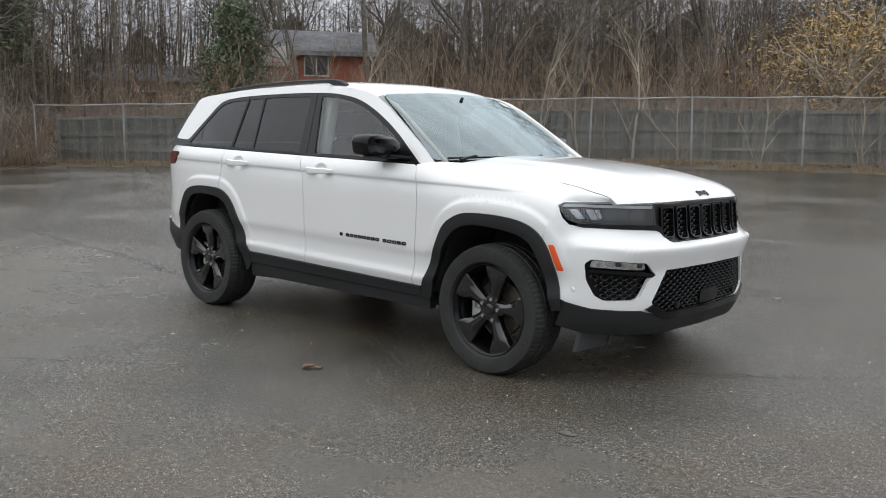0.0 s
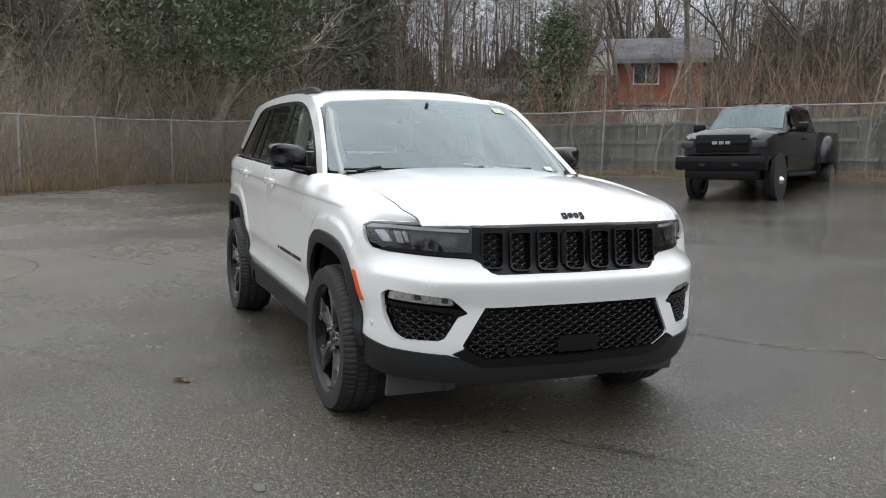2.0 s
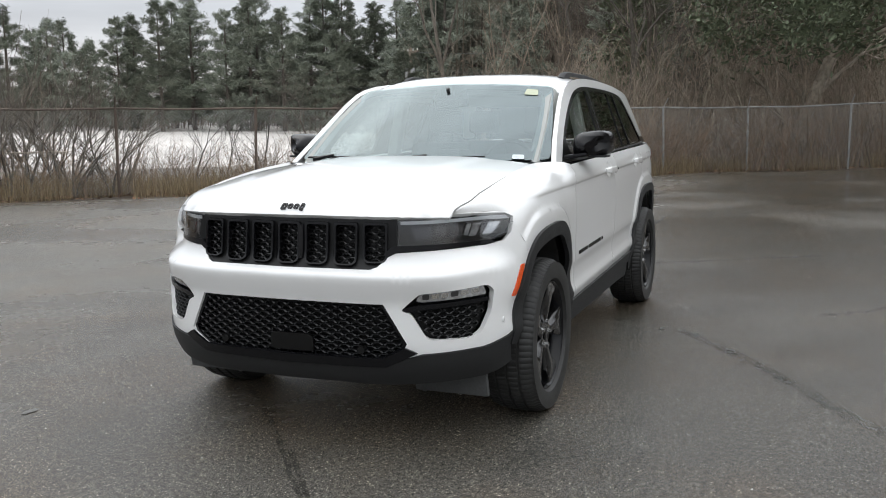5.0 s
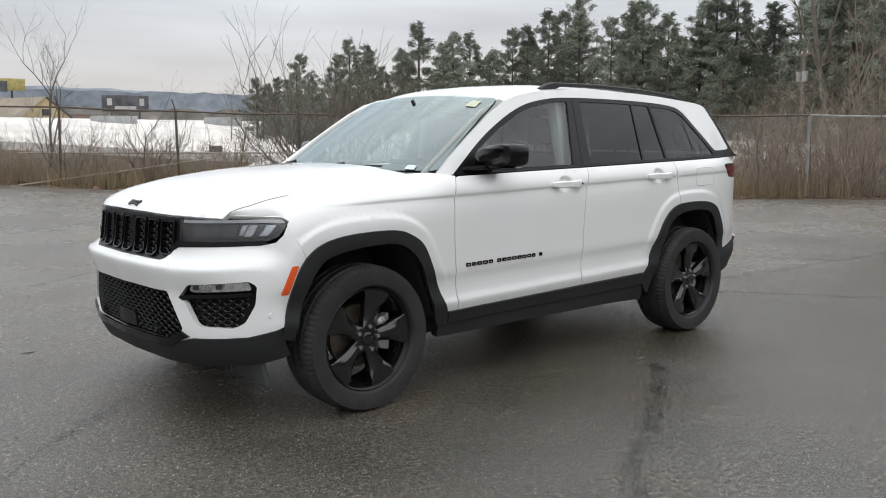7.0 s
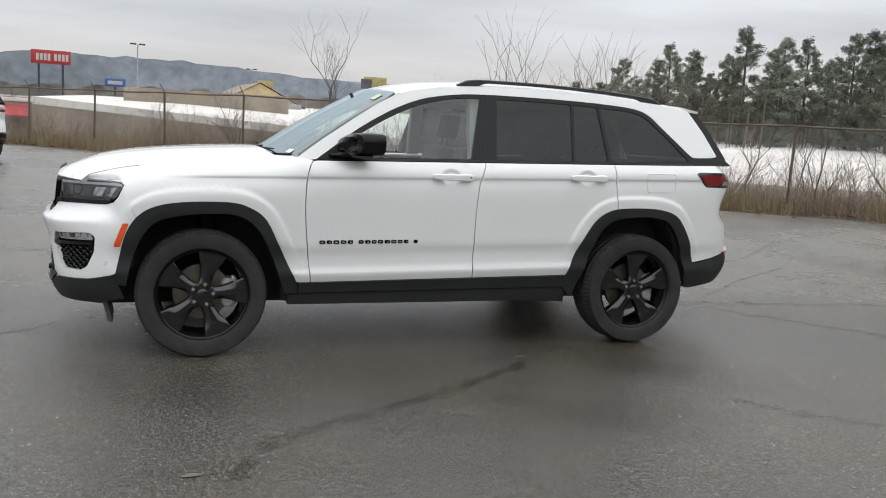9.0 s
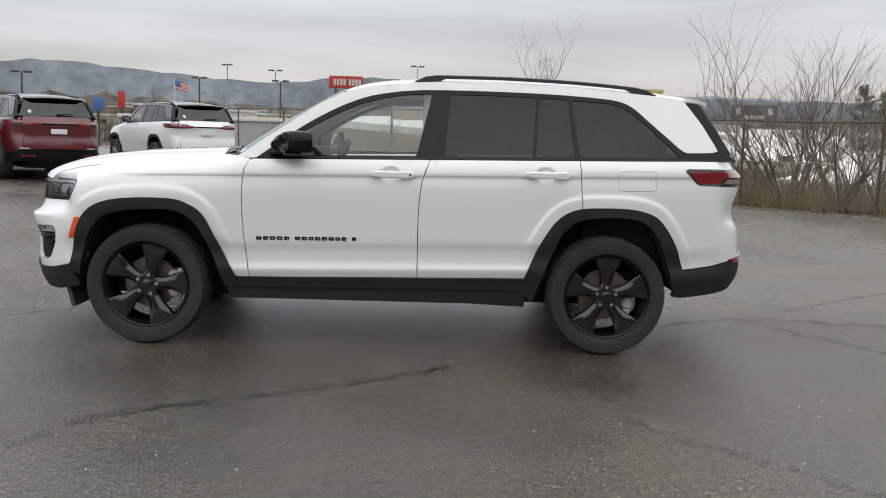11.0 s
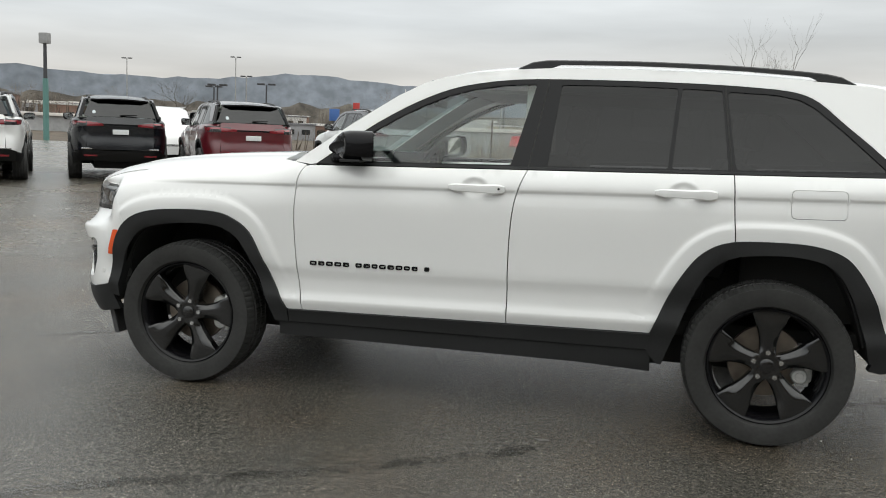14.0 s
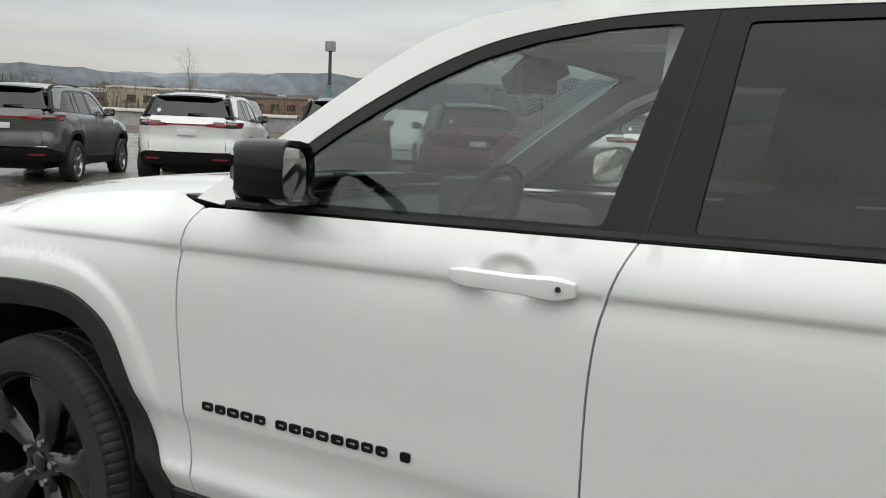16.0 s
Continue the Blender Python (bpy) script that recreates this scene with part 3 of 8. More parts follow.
def build_suv(label, paint, m, main=True, roof_mat=None, tail_style=True, name="sport_utility_vehicle", red_band=False):
    car = new(name)
    car.empty_display_size = .3
    tagged(car, label, "minivan" if name == "minivan" else "car", "parked cars")
    st = .035 if main else .09
    wf = outline_s(spline(ARCH_F_OUT, 5))
    wfi = outline_s(spline(ARCH_F_IN, 5))
    wr = outline_s(spline(ARCH_R_OUT, 5))
    wri = outline_s(spline(ARCH_R_IN, 5))
    df, dm, dr = (outline_s(spline(p, 4)) for p in (DOOR_F, DOOR_M, DOOR_R))
    g = .0027

    def mir(poly, sg):
        return [(s * sg, z) for s, z in poly]

    def shift(poly, ds):
        return [(s + ds, z) for s, z in poly]

    def hullmap(lift=0.0):
        return lambda s, z: hull(s, z, lift)

    rows = []
    if main:
        for x in np.arange(-2.2, 1.9, .02):
            b = float(belt(x))
            rows += [(side_x(x), 1.236 + v) for v in (-.18, -.15, -.140, -.134, -.130, -.126, -.120, -.114, -.106, -.09)] + [(side_x(x), z) for z in (.475, .497, .512, .526, .545, .575, .65, .672, .69)]
        # a finer net in the handle cups and along the lips of the arches
        for x0, x1, zz in HANDLES:
            for q in np.linspace(.15, 1.05, 9):
                rows += [(side_x((x0 + x1) / 2 + .01 + .074 * q * math.cos(a)), zz + .002 + .0228 * (x0 + x1) / 2 + .056 * q * math.sin(a)) for a in np.linspace(0, 2 * math.pi, 30, endpoint=False)]
        for line in ARCH_LINES:
            fine = spline(line, 2)
            for a, b in zip(fine, fine[2:]):
                L = math.hypot(b[0] - a[0], b[1] - a[1])
                nx, nz = (b[1] - a[1]) / L, -(b[0] - a[0]) / L
                nx, nz = (nx, nz) if nz > 0 else (-nx, -nz)
                for o in (.018, .036, .055, .066, .077, .088, .100, .115):
                    rows.append((side_x(a[0] + nx * o), a[1] + nz * o + .0228 * a[0]))

    def skew(s):
        return .0228 * np.interp(np.abs(s), PS, PX)

    def flank(name, poly, sg, holes=(), thick=.02, extra=(), parent=car):
        """A panel of the flank, meshed along the belt line."""
        lean = lambda q: [(t * sg, z + float(skew(t))) for t, z in q]
        return panel(name, lean(poly), lambda t, z: hull(t, z - skew(t)), paint, parent, st, [lean(h) for h in holes], thick, extra=mir(extra, sg))

    # hood, with its front lip over the grille
    xf = lambda y: float(np.interp(abs(y), PY[:100], PX[:100])) - .052 - .033 * float(smoothstep(.45, .72, abs(y)))
    hs = [(xf(y), y) for y in np.linspace(-.70, .70, 25)]
    edge_l = [(x, y - .0045) for x, y in spline([(xf(.70) - .004, .704), (2.09, .728), (2.02, .750), (1.9, .753), (1.78, .755), (1.66, .757)], 4)[2:]] + [(1.5, .752), (1.2, .76), (1.03, .768)]
    back = [(1.05, .6), (1.075, .4), (1.085, .2), (1.09, 0), (1.085, -.2), (1.075, -.4), (1.05, -.6)]
    hood_o = hs + edge_l + back + [(x, -y) for x, y in reversed(edge_l)]
    panel("hood", hood_o, lambda x, y: hood_top(x, y), paint, car, st, thick=.03)

    # nose: the painted bumper with openings for the intake and the fog lamps
    half = [(front_y(0), .814), (front_y(.405), .815), (front_y(.435), .824), (front_y(.485), .868), (front_y(.515), .882), (front_y(.60), .887), (side_x(2.07), .897), (side_x(2.0), .915), (side_x(1.965), .95),
            (side_x(1.947), .99), (side_x(1.935), .995), (side_x(1.862), .838)]
    fl = [p for p in outline_s(spline(ARCH_F_OUT, 5)) if p[1] < .81 and p[0] < side_x(1.8)]
    low = [(side_x(1.97), .507), (side_x(2.0), .494), (side_x(2.12), .463), (front_y(.72), .452), (front_y(.62), .446), (front_y(.50), .412), (front_y(.44), .405), (0, .402)]
    right = half + sorted(fl, key=lambda p: -p[1]) [:] + low
    right = [p for i, p in enumerate(right) if not (i > len(half) and p[1] < .53 and p in fl)]
    nose = right + [(-s, z) for s, z in reversed(right)][1:-1]
    intake_h = [(0, .668), (front_y(.462), .666), (front_y(.558), .492), (front_y(.547), .468), (front_y(.46), .420), (0, .414)]
    intake = intake_h + [(-s, z) for s, z in reversed(intake_h)][1:-1]
    fog = rounded([(front_y(.85), .735), (front_y(.61), .712), (front_y(.578), .68), (front_y(.534), .638), (front_y(.578), .622), (front_y(.635), .520), (front_y(.66), .506), (front_y(.80), .506), (front_y(.836), .535), (front_y(.866), .62), (front_y(.872), .712)], .014, 3)
    brow = [(t, z) for t in np.arange(-1.0, 1.01, .03) for z in (.69, .72, .75, .77, .783, .792, .80, .807)] if main else ()
    bumper = panel("front_bumper", nose, hullmap(), paint, car, st * .8, [intake, fog, mir(fog, -1)], .03, extra=brow)
    for sg in (1, -1):
        bm = bmesh.new()
        bmesh.ops.create_cone(bm, cap_ends=True, segments=16, radius1=.014, radius2=.012, depth=.006, matrix=Matrix.Translation(hull(sg * side_x(2.03), .565, .002)[()]) @ Matrix.Rotation(sg * math.pi / -2, 4, "X"))
        part("parking_sensor", bm, paint, bumper)
    # lower intake
    lower = panel("lower_grille", [(s * 1.01, z) for s, z in intake], hullmap(-.07), M_GRILLE, car, .08, thick=.01, label="black lower grille")
    if main:
        honeycomb("grille_mesh", intake, hull, M_MESH, lower, .062, .0175, .26, .014, -.018)
        frame_o = [(s * 1.0, z) for s, z in intake]
        frame_i = [(s * .972, .548 + (z - .548) * .93) for s, z in intake]
        panel("grille_frame", frame_o, hullmap(-.012), M_BLACK_GLOSS, lower, .04, [frame_i], .03)
        panel("radar_cover", rounded([(-.09, .437), (.125, .437), (.125, .50), (.105, .515), (-.075, .515), (-.095, .50)], .012, 2), hullmap(-.006), M_GRILLE, lower, .05, thick=.02, label="plain black radar cover")
        for y in (-.345, .36):
            bm = bmesh.new()
            bmesh.ops.create_cone(bm, cap_ends=True, segments=20, radius1=.02, radius2=.017, depth=.02, matrix=Matrix.Translation(hull(front_y(y), .462, -.006)[()]) @ Matrix.Rotation(math.pi / 2, 4, "Y"))
            part("parking_sensor", bm, M_GRILLE, lower)
    # black skirt under the nose
    sk = [(0, .399), (front_y(.44), .402), (front_y(.50), .409), (front_y(.62), .443), (front_y(.72), .449), (side_x(2.12), .460), (side_x(2.0), .490), (side_x(1.98), .502), (side_x(1.972), .45), (side_x(1.935), .355), (side_x(2.1), .318), (front_y(.5), .298), (0, .298)]
    panel("front_skirt", sk + [(-s, z) for s, z in reversed(sk)][1:-1], hullmap(.008), M_CLAD, car, st, thick=.03, label="dark grey plastic skirt under the bumper")
    if main:
        lip = [(0, .422), (front_y(.455), .428), (front_y(.552), .476), (front_y(.60), .452), (front_y(.47), .388), (0, .382)]
        panel("skid_trim", lip + [(-s, z) for s, z in reversed(lip)][1:-1], hullmap(.014), M_BLACK_GLOSS, car, .04, thick=.012)
    for sg in (1, -1):
        bm = bmesh.new()
        add_box(bm, 2.01, 2.04, .46, .82, .195, .34, .008)
        add_box(bm, 2.025, 2.055, .50, .52, .195, .30, .004)
        for v in bm.verts:
            v.co.y *= sg
            v.co.x += (.30 - v.co.z) * -.25
        part("air_deflector", bm, M_DEFLECTOR, car, "grey plastic air deflector before the wheel")

    # fog lamp pockets
    for sg in (1, -1):
        fo = mir(fog, sg)
        pocket = panel("fog_lamp", [(s, .63 + (z - .63) * 1.03) for s, z in fo], hullmap(-.05), M_GRILLE, car, .06, thick=.01, label="fog lamp in a black honeycomb pocket")
        if main:
            lens = rounded(mir([(front_y(.846), .730), (front_y(.612), .707), (front_y(.595), .676), (front_y(.62), .670), (front_y(.856), .690)], sg), .012, 2)
            panel("lamp_lens", lens, hullmap(-.02), M_CLEARLENS, pocket, .03, thick=.02, label="clear lamp lens with bright reflectors")
            for i in range(6):
                y0 = .622 + i * .036
                cell = rounded(mir([(front_y(y0), .682 + .09 * (y0 - .62)), (front_y(y0 + .027), .684 + .09 * (y0 - .62)), (front_y(y0 + .027), .708 + .09 * (y0 - .62)), (front_y(y0), .704 + .09 * (y0 - .62))], sg), .004, 1)
                panel("lamp_reflector", cell, hullmap(-.016), M_CHROME if i % 3 else M_SMOKE, pocket, .03, thick=.004)
            fin = mir([(front_y(.858), .680), (front_y(.61), .660), (front_y(.56), .652), (front_y(.518), .634), (front_y(.535), .624), (front_y(.62), .640), (front_y(.86), .664)], sg)
            panel("fog_fin", fin, hullmap(-.006), M_BLACK_GLOSS, pocket, .03, thick=.03)
            hc = mir([(front_y(.60), .640), (front_y(.655), .515), (front_y(.80), .515), (front_y(.855), .655)], sg)
            honeycomb("pocket_mesh", hc, hull, M_MESH, pocket, .058, .017, .30, .012, -.022)

    # upper grille: seven framed slots
    gh = [(0, 1.026), (front_y(.52), 1.026), (front_y(.52), .886), (front_y(.485), .870), (front_y(.435), .824), (front_y(.405), .812), (0, .811)]
    grille_o = gh + [(-s, z) for s, z in reversed(gh)][1:-1]
    grille = panel("grille", grille_o, hullmap(-.045), M_GRILLE, car, .06, thick=.02, label="black seven-slot grille")
    if main:
        slots = []
        for i in range(-3, 4):
            c, w = i * .1405, .0575
            b = .842 + (.012 if abs(i) == 3 else 0)
            a = rounded([(c - w, 1.012), (c + w, 1.012), (c + w * .96, b), (c + w * .6, b - .012), (c - w * .6, b - .012), (c - w * .96, b)], .014, 3)
            slots.append([(front_y(y), z) for y, z in a])
        sg_o = [(s, z) for s, z in grille_o]
        panel("grille_surround", sg_o, hullmap(-.012), M_GRILLE, grille, .03, slots, .03)
        for sl in slots:
            cs, cz = np.mean([p[0] for p in sl]), np.mean([p[1] for p in sl])
            inner = [(cs + (s - cs) * .84, cz + (z - cz) * .91) for s, z in sl]
            panel("slot_frame", sl, hullmap(.004), M_BLACK_GLOSS, grille, .03, [inner], .03)
            honeycomb("slot_mesh", inner, hull, M_MESH, grille, .050, .0165, .30, .01, -.010)
        for sg in (1, -1):
            wing = mir([(front_y(.46), .876), (front_y(.50), .912), (front_y(.56), .914), (side_x(2.05), .920), (side_x(2.03), .910), (side_x(2.08), .902), (front_y(.60), .892), (front_y(.515), .887), (front_y(.48), .868)], sg)
            panel("grille_wing", wing, hullmap(.006), M_BLACK_GLOSS, grille, .03, thick=.02)
    # badge on the hood: four plain dark shapes
    if main:
        for j, (y, w, h2) in enumerate(((-.052, .018, .034), (-.022, .022, .024), (.008, .022, .024), (.04, .026, .03))):
            o = rounded([(2.302 - h2 / 2, y - w / 2), (2.302 + h2 / 2, y - w / 2), (2.302 + h2 / 2, y + w / 2), (2.302 - h2 / 2, y + w / 2)], .005, 2)
            o = [(x, -yy) for x, yy in o][::-1]
            cx = np.mean([p[0] for p in o])
            cy = np.mean([p[1] for p in o])
            hole = [[(cx + (x - cx) * .42, cy + (yy - cy) * .42) for x, yy in o]]
            panel("hood_badge", o, hood_top, M_BLACK_GLOSS, car, .02, hole, .01, label="small plain black badge", lift=.006)

    # headlamps
    for sg in (1, -1):
        lo = rounded(mir([(front_y(.522), 1.022), (front_y(.70), 1.024), (side_x(1.965), 1.030), (side_x(1.938), 1.016), (side_x(1.955), .985), (side_x(1.985), .945), (side_x(2.04), .920), (front_y(.70), .910), (front_y(.522), .908)], sg), .010, 3)
        lamp = panel("headlamp", lo, hullmap(-.016), M_GRILLE, car, .03, thick=.02, label="dark headlamp with clear reflectors under a smoked lens")
        if main:
            lerp = lambda p, q, t: (p[0] + (q[0] - p[0]) * t, p[1] + (q[1] - p[1]) * t)
            c = mir([(front_y(.58), .990), (side_x(1.985), .998), (side_x(2.035), .942), (front_y(.60), .936)], sg)
            for i, (a0, a1, b0, mt) in enumerate(((.0, .20, .0, M_LAMP_DARK), (.23, .36, .18, M_SMOKE), (.39, .56, .0, M_LAMP_DARK), (.60, .66, .12, M_CLEARLENS), (.675, .78, .0, M_CLEARLENS), (.80, .86, .10, M_LAMP_DARK), (.87, .985, .05, M_CLEARLENS))):
                top = lerp(c[0], c[1], a0), lerp(c[0], c[1], a1)
                bot = lerp(c[3], c[2], a0), lerp(c[3], c[2], a1)
                cell = rounded([top[0], top[1], lerp(bot[1], top[1], b0), lerp(bot[0], top[0], b0)], .005, 2)
                panel("lamp_reflector", cell, hullmap(-.008 + .003 * (i % 3)), mt, lamp, .03, thick=.006, label="bright lamp reflector" if mt is M_CLEARLENS else "")
            line = mir([(front_y(.535), 1.017), (front_y(.70), 1.019), (side_x(1.962), 1.025), (side_x(1.952), 1.010), (front_y(.70), 1.005), (front_y(.535), 1.003)], sg)
            panel("light_blade", line, hullmap(-.006), M_BLADE, lamp, .04, thick=.006, label="pale light bar along the lamp's top")
            panel("lamp_cover", lo, hullmap(.003), M_LENS, lamp, .04, thick=0, label="clear lamp cover")

    # flanks
    for sg in (1, -1):
        hl = [(side_x(1.945), .999), (side_x(1.932), 1.018), (side_x(1.962), 1.035)]
        top = []
        for x in np.linspace(2.03, .97, 22):
            hsx = float(HOOD_H(x + .175 * smoothstep(.9, 1.7, x))) - .034
            top.append((side_x(x), hsx - .002))
        fen = [(side_x(1.859), .840)] + hl + [(front_y(.765), 1.042)] + top + [(side_x(.90), 1.217), (side_x(.835), 1.205)] + shift(df, -g) + [(side_x(.905), .445)]
        arch = [p for p in wf if p[0] > side_x(1.855)]
        fen = fen + arch[::-1][1:]
        fender = flank("front_fender", fen, sg, extra=rows)
        mk = rounded(mir(outline_s([(1.932, .802), (1.898, .803), (1.950, .662), (1.986, .662)]), sg), .008, 2)
        panel("side_marker", mk, hullmap(.003), M_AMBER, fender, .03, thick=.01, label="orange side marker reflector")
        # the fender's shoulder between the hood's edge and the top of the lamp
        cols = []
        inn = spline([(xf(.70) - .004, .704), (2.09, .728), (2.02, .750), (1.9, .753), (1.78, .755), (1.66, .757)], 4)
        out = spline([tuple(hull(front_y(.745), 1.04)), tuple(hull(side_x(2.12), 1.042)), tuple(hull(side_x(2.02), 1.042)), tuple(hull(side_x(1.95), 1.035)), tuple(hull(side_x(1.86), 1.05, -.004)), tuple(hull(side_x(1.72), 1.075, -.006))], 4)
        for (ix, iy), o3 in zip(inn, out):
            a3, o3 = Vector(hood_top(np.array(ix), np.array(iy))), Vector(o3)
            a3.z -= .003
            c3 = a3 * .3 + o3 * .7
            c3.z = a3.z * .75 + o3.z * .25 + .006
            cols.append([a3 * (1 - t) ** 2 + c3 * 2 * t * (1 - t) + o3 * t * t for t in np.linspace(0, 1, 9)] + [o3 + Vector((-.015, -.03, -.01))])
        v = [(p.x, sg * p.y, p.z) for c in cols for p in c]
        k = len(cols[0])
        f = [(i * k + j, i * k + j + 1, (i + 1) * k + j + 1, (i + 1) * k + j) for i in range(len(cols) - 1) for j in range(k - 1)]
        mesh_object("fender_shoulder", v, f if sg < 0 else [q[::-1] for q in f], paint, fender)
        # doors
        dpoly = [(side_x(.81), float(belt(.81)) - .015)] + shift(df, g)[1:] + shift(dm, -g)[::-1]
        door = flank("front_door", dpoly, sg, thick=.03, extra=rows)
        wr_door = [p for p in wr if p[0] <= side_x(-1.30)]
        rd = shift(dm, g) + [(side_x(-.95), .484)] + [p for p in wr_door if p[1] > .495] + shift(dr, -g)[::-1]
        door2 = flank("rear_door", rd, sg, thick=.03, extra=rows)
        for dd, (x0, x1, zz) in zip((door, door2), HANDLES):
            if main:
                build_handle(dd, x0, x1, zz, sg, paint)
        if main:
            build_badge(door, sg)
        # rear quarter with the fuel flap
        wr_q = [p for p in wr if p[0] >= side_x(-1.30)]
        q = shift(dr, g) + [p for p in wr_q if p[1] > .56] + outline_s([(-1.985, .565), (-2.2, .59)]) + [(side_x(-2.37), .64), (side_x(-2.40), .65), (side_x(-2.40), 1.105), (side_x(-2.36), 1.105), (side_x(-2.06), 1.115), (side_x(-1.96), 1.205), (side_x(-1.98), 1.222), (side_x(-2.36), 1.222), (side_x(-2.40), 1.262), (side_x(-2.33), 1.272), (side_x(-2.0), 1.268)]
        fuel = rounded(outline_s([(-1.525, 1.198), (-1.765, 1.203), (-1.77, 1.072), (-1.53, 1.066)]), .025, 3)
        fuel_in = [(np.mean([p[0] for p in fuel]) + (s - np.mean([p[0] for p in fuel])) * .985, 1.135 + (z - 1.135) * .97) for s, z in fuel]
        has_flap = sg > 0 and main
        quarter = flank("rear_quarter", q, sg, [fuel] if has_flap else (), .02, rows)
        if has_flap:
            flank("fuel_flap", fuel_in, sg, thick=.015, extra=rows, parent=quarter)
        # tail lamp
        tl = rounded(mir([(side_x(-1.955), 1.208), (side_x(-1.98), 1.219), (side_x(-2.36), 1.219), (side_x(-2.455), 1.210), (side_x(-2.455), 1.115), (side_x(-2.36), 1.108), (side_x(-2.05), 1.118)], sg), .01, 2)
        lamp = panel("tail_lamp", tl, hullmap(.002), M_SMOKE, car, st, thick=.03, label="slim tail lamp with red lens and smoked edge")
        tr = rounded(mir([(side_x(-1.99), 1.205), (side_x(-2.40), 1.202), (side_x(-2.40), 1.172), (side_x(-2.25), 1.168), (side_x(-2.20), 1.128), (side_x(-2.06), 1.126), (side_x(-2.02), 1.165)], sg), .006, 1)
        panel("red_lens", tr, hullmap(.005), M_REDLENS, lamp, .03, thick=.006, label="deep red lens")
        tw = rounded(mir([(side_x(-2.27), 1.158), (side_x(-2.40), 1.160), (side_x(-2.40), 1.128), (side_x(-2.235), 1.13)], sg), .006, 1)
        panel("clear_lens", tw, hullmap(.005), M_PINKLENS if main else M_SMOKE, lamp, .03, thick=.006)
        # cladding
        flm = hullmap(.015)
        for nm, a, b in (("front_flare", wf, wfi), ("rear_flare", wr, wri)):
            if nm == "front_flare":
                a = [(side_x(1.975), .44), (side_x(1.975), .47)] + a[1:]
                b = [p for p in b if p[1] > .395] + [(side_x(.985), .376), (side_x(.908), .376)]
                poly = a + b[::-1]
            else:
                poly = a + outline_s([(-1.985, .43)]) + b[::-1] + outline_s([(-.98, .335), (-.93, .40)])
            panel(nm, mir(poly, sg), flm, M_CLAD, car, st, thick=.024, label="grey-black plastic wheel arch flare")
        for nm, z0, z1, li in (("sill", .378, .442, .014), ("sill_guard", .302, .373, .002)):
            xr = -.952 if nm == "sill" else -.955
            lean_at = lambda z: .0195 if z > .43 else .012 if z > .36 else 0.0
            up = lambda x, z: (side_x(x), z + lean_at(z) * (.905 - x))
            xf_ = .905 if nm == "sill" else .965
            sp = [up(xf_, z1), up(xf_, z0), up(0, z0), up(-.6, z0), up(xr, z0 - (.014 if nm == "sill_guard" else 0)), up(xr + .004, z1)]
            panel(nm, mir(sp, sg), hullmap(li), M_CLAD, car, st, thick=.05, label="grey-black plastic sill cladding")
        # greenhouse
        gm = green(sg)

        def gp(points):
            return [(-sg * x, z) for x, z in points]

        dlo = spline(DLO, 3)
        bottom = [(-2.32, 1.276), (-2.0, 1.266), (-1.275, 1.250), (-.315, 1.228), (.80, 1.204)]
        fglass = rounded([(.63, 1.232), (.595, 1.325), (.49, 1.398), (.375, 1.466), (.26, 1.526), (.13, 1.582), (.0, 1.619), (-.16, 1.645), (-.318, 1.653), (-.225, 1.248), (.2, 1.240)], .015, 2)
        rglass = rounded([(-.440, 1.653), (-.75, 1.655), (-1.0, 1.650), (-.975, 1.264), (-.405, 1.251)], .012, 2)
        vglass = rounded([(-1.020, 1.650), (-1.205, 1.643), (-1.252, 1.271), (-.995, 1.265)], .012, 2)
        qglass = rounded([(-1.228, 1.640), (-1.45, 1.630), (-1.555, 1.610), (-1.625, 1.572), (-1.77, 1.452), (-1.945, 1.292), (-1.285, 1.272)], .02, 2)
        trim = panel("window_trim", gp(dlo + bottom[1:]), gm, M_BLACK_GLOSS, car, st * 1.2, [gp(fglass), gp(rglass), gp(vglass), gp(qglass)], .02, label="gloss black window frame and pillars")
        gi = green(sg, -.006)
        for nm, o, mt in (("front_window", fglass, M_GLASS), ("rear_window", rglass, M_TINT), ("vent_window", vglass, M_TINT), ("quarter_window", qglass, M_TINT)):
            panel(nm, gp(o), gi, mt, car, .12, thick=0, label="clear side window with rain drops" if mt is M_GLASS else "dark privacy glass with rain drops")
        if main:
            for a, b in (((-.312, 1.230), (-.378, 1.677)), ((-1.268, 1.252), (-1.216, 1.664))):
                seam = [(a[0] - .004, a[1]), (a[0] + .004, a[1]), (b[0] + .004, b[1]), (b[0] - .004, b[1])]
                panel("pillar_seam", gp(seam), green(sg, .0015), M_DARK, trim, .05, thick=.003)
            seal = [(.78, 1.208), (-2.0, 1.270), (-2.0, 1.282), (.6, 1.224)]
            panel("belt_seal", gp(seal), green(sg, .006), M_CLAD, trim, .08, thick=.01)
        # painted pillars and cant rail between the windows and the roof
        roof_edge = [(.155, 1.678), (.0, 1.705), (-.18, 1.724), (-.38, 1.735), (-.74, 1.738), (-1.09, 1.73), (-1.37, 1.716), (-1.6, 1.70), (-1.85, 1.682), (-1.94, 1.668), (-1.985, 1.650)]
        apil = [(.92, 1.216), (.74, 1.347), (.55, 1.476), (.40, 1.574), (.27, 1.642)]
        cant = apil + roof_edge + [(-2.10, 1.50), (-2.185, 1.36), (-2.195, 1.338), (-2.16, 1.328)] + dlo[::-1][6:] + [(.83, 1.206)]
        panel("side_pillar", gp(cant), green(sg, .003), paint if roof_mat is None else roof_mat, car, st, thick=.03)

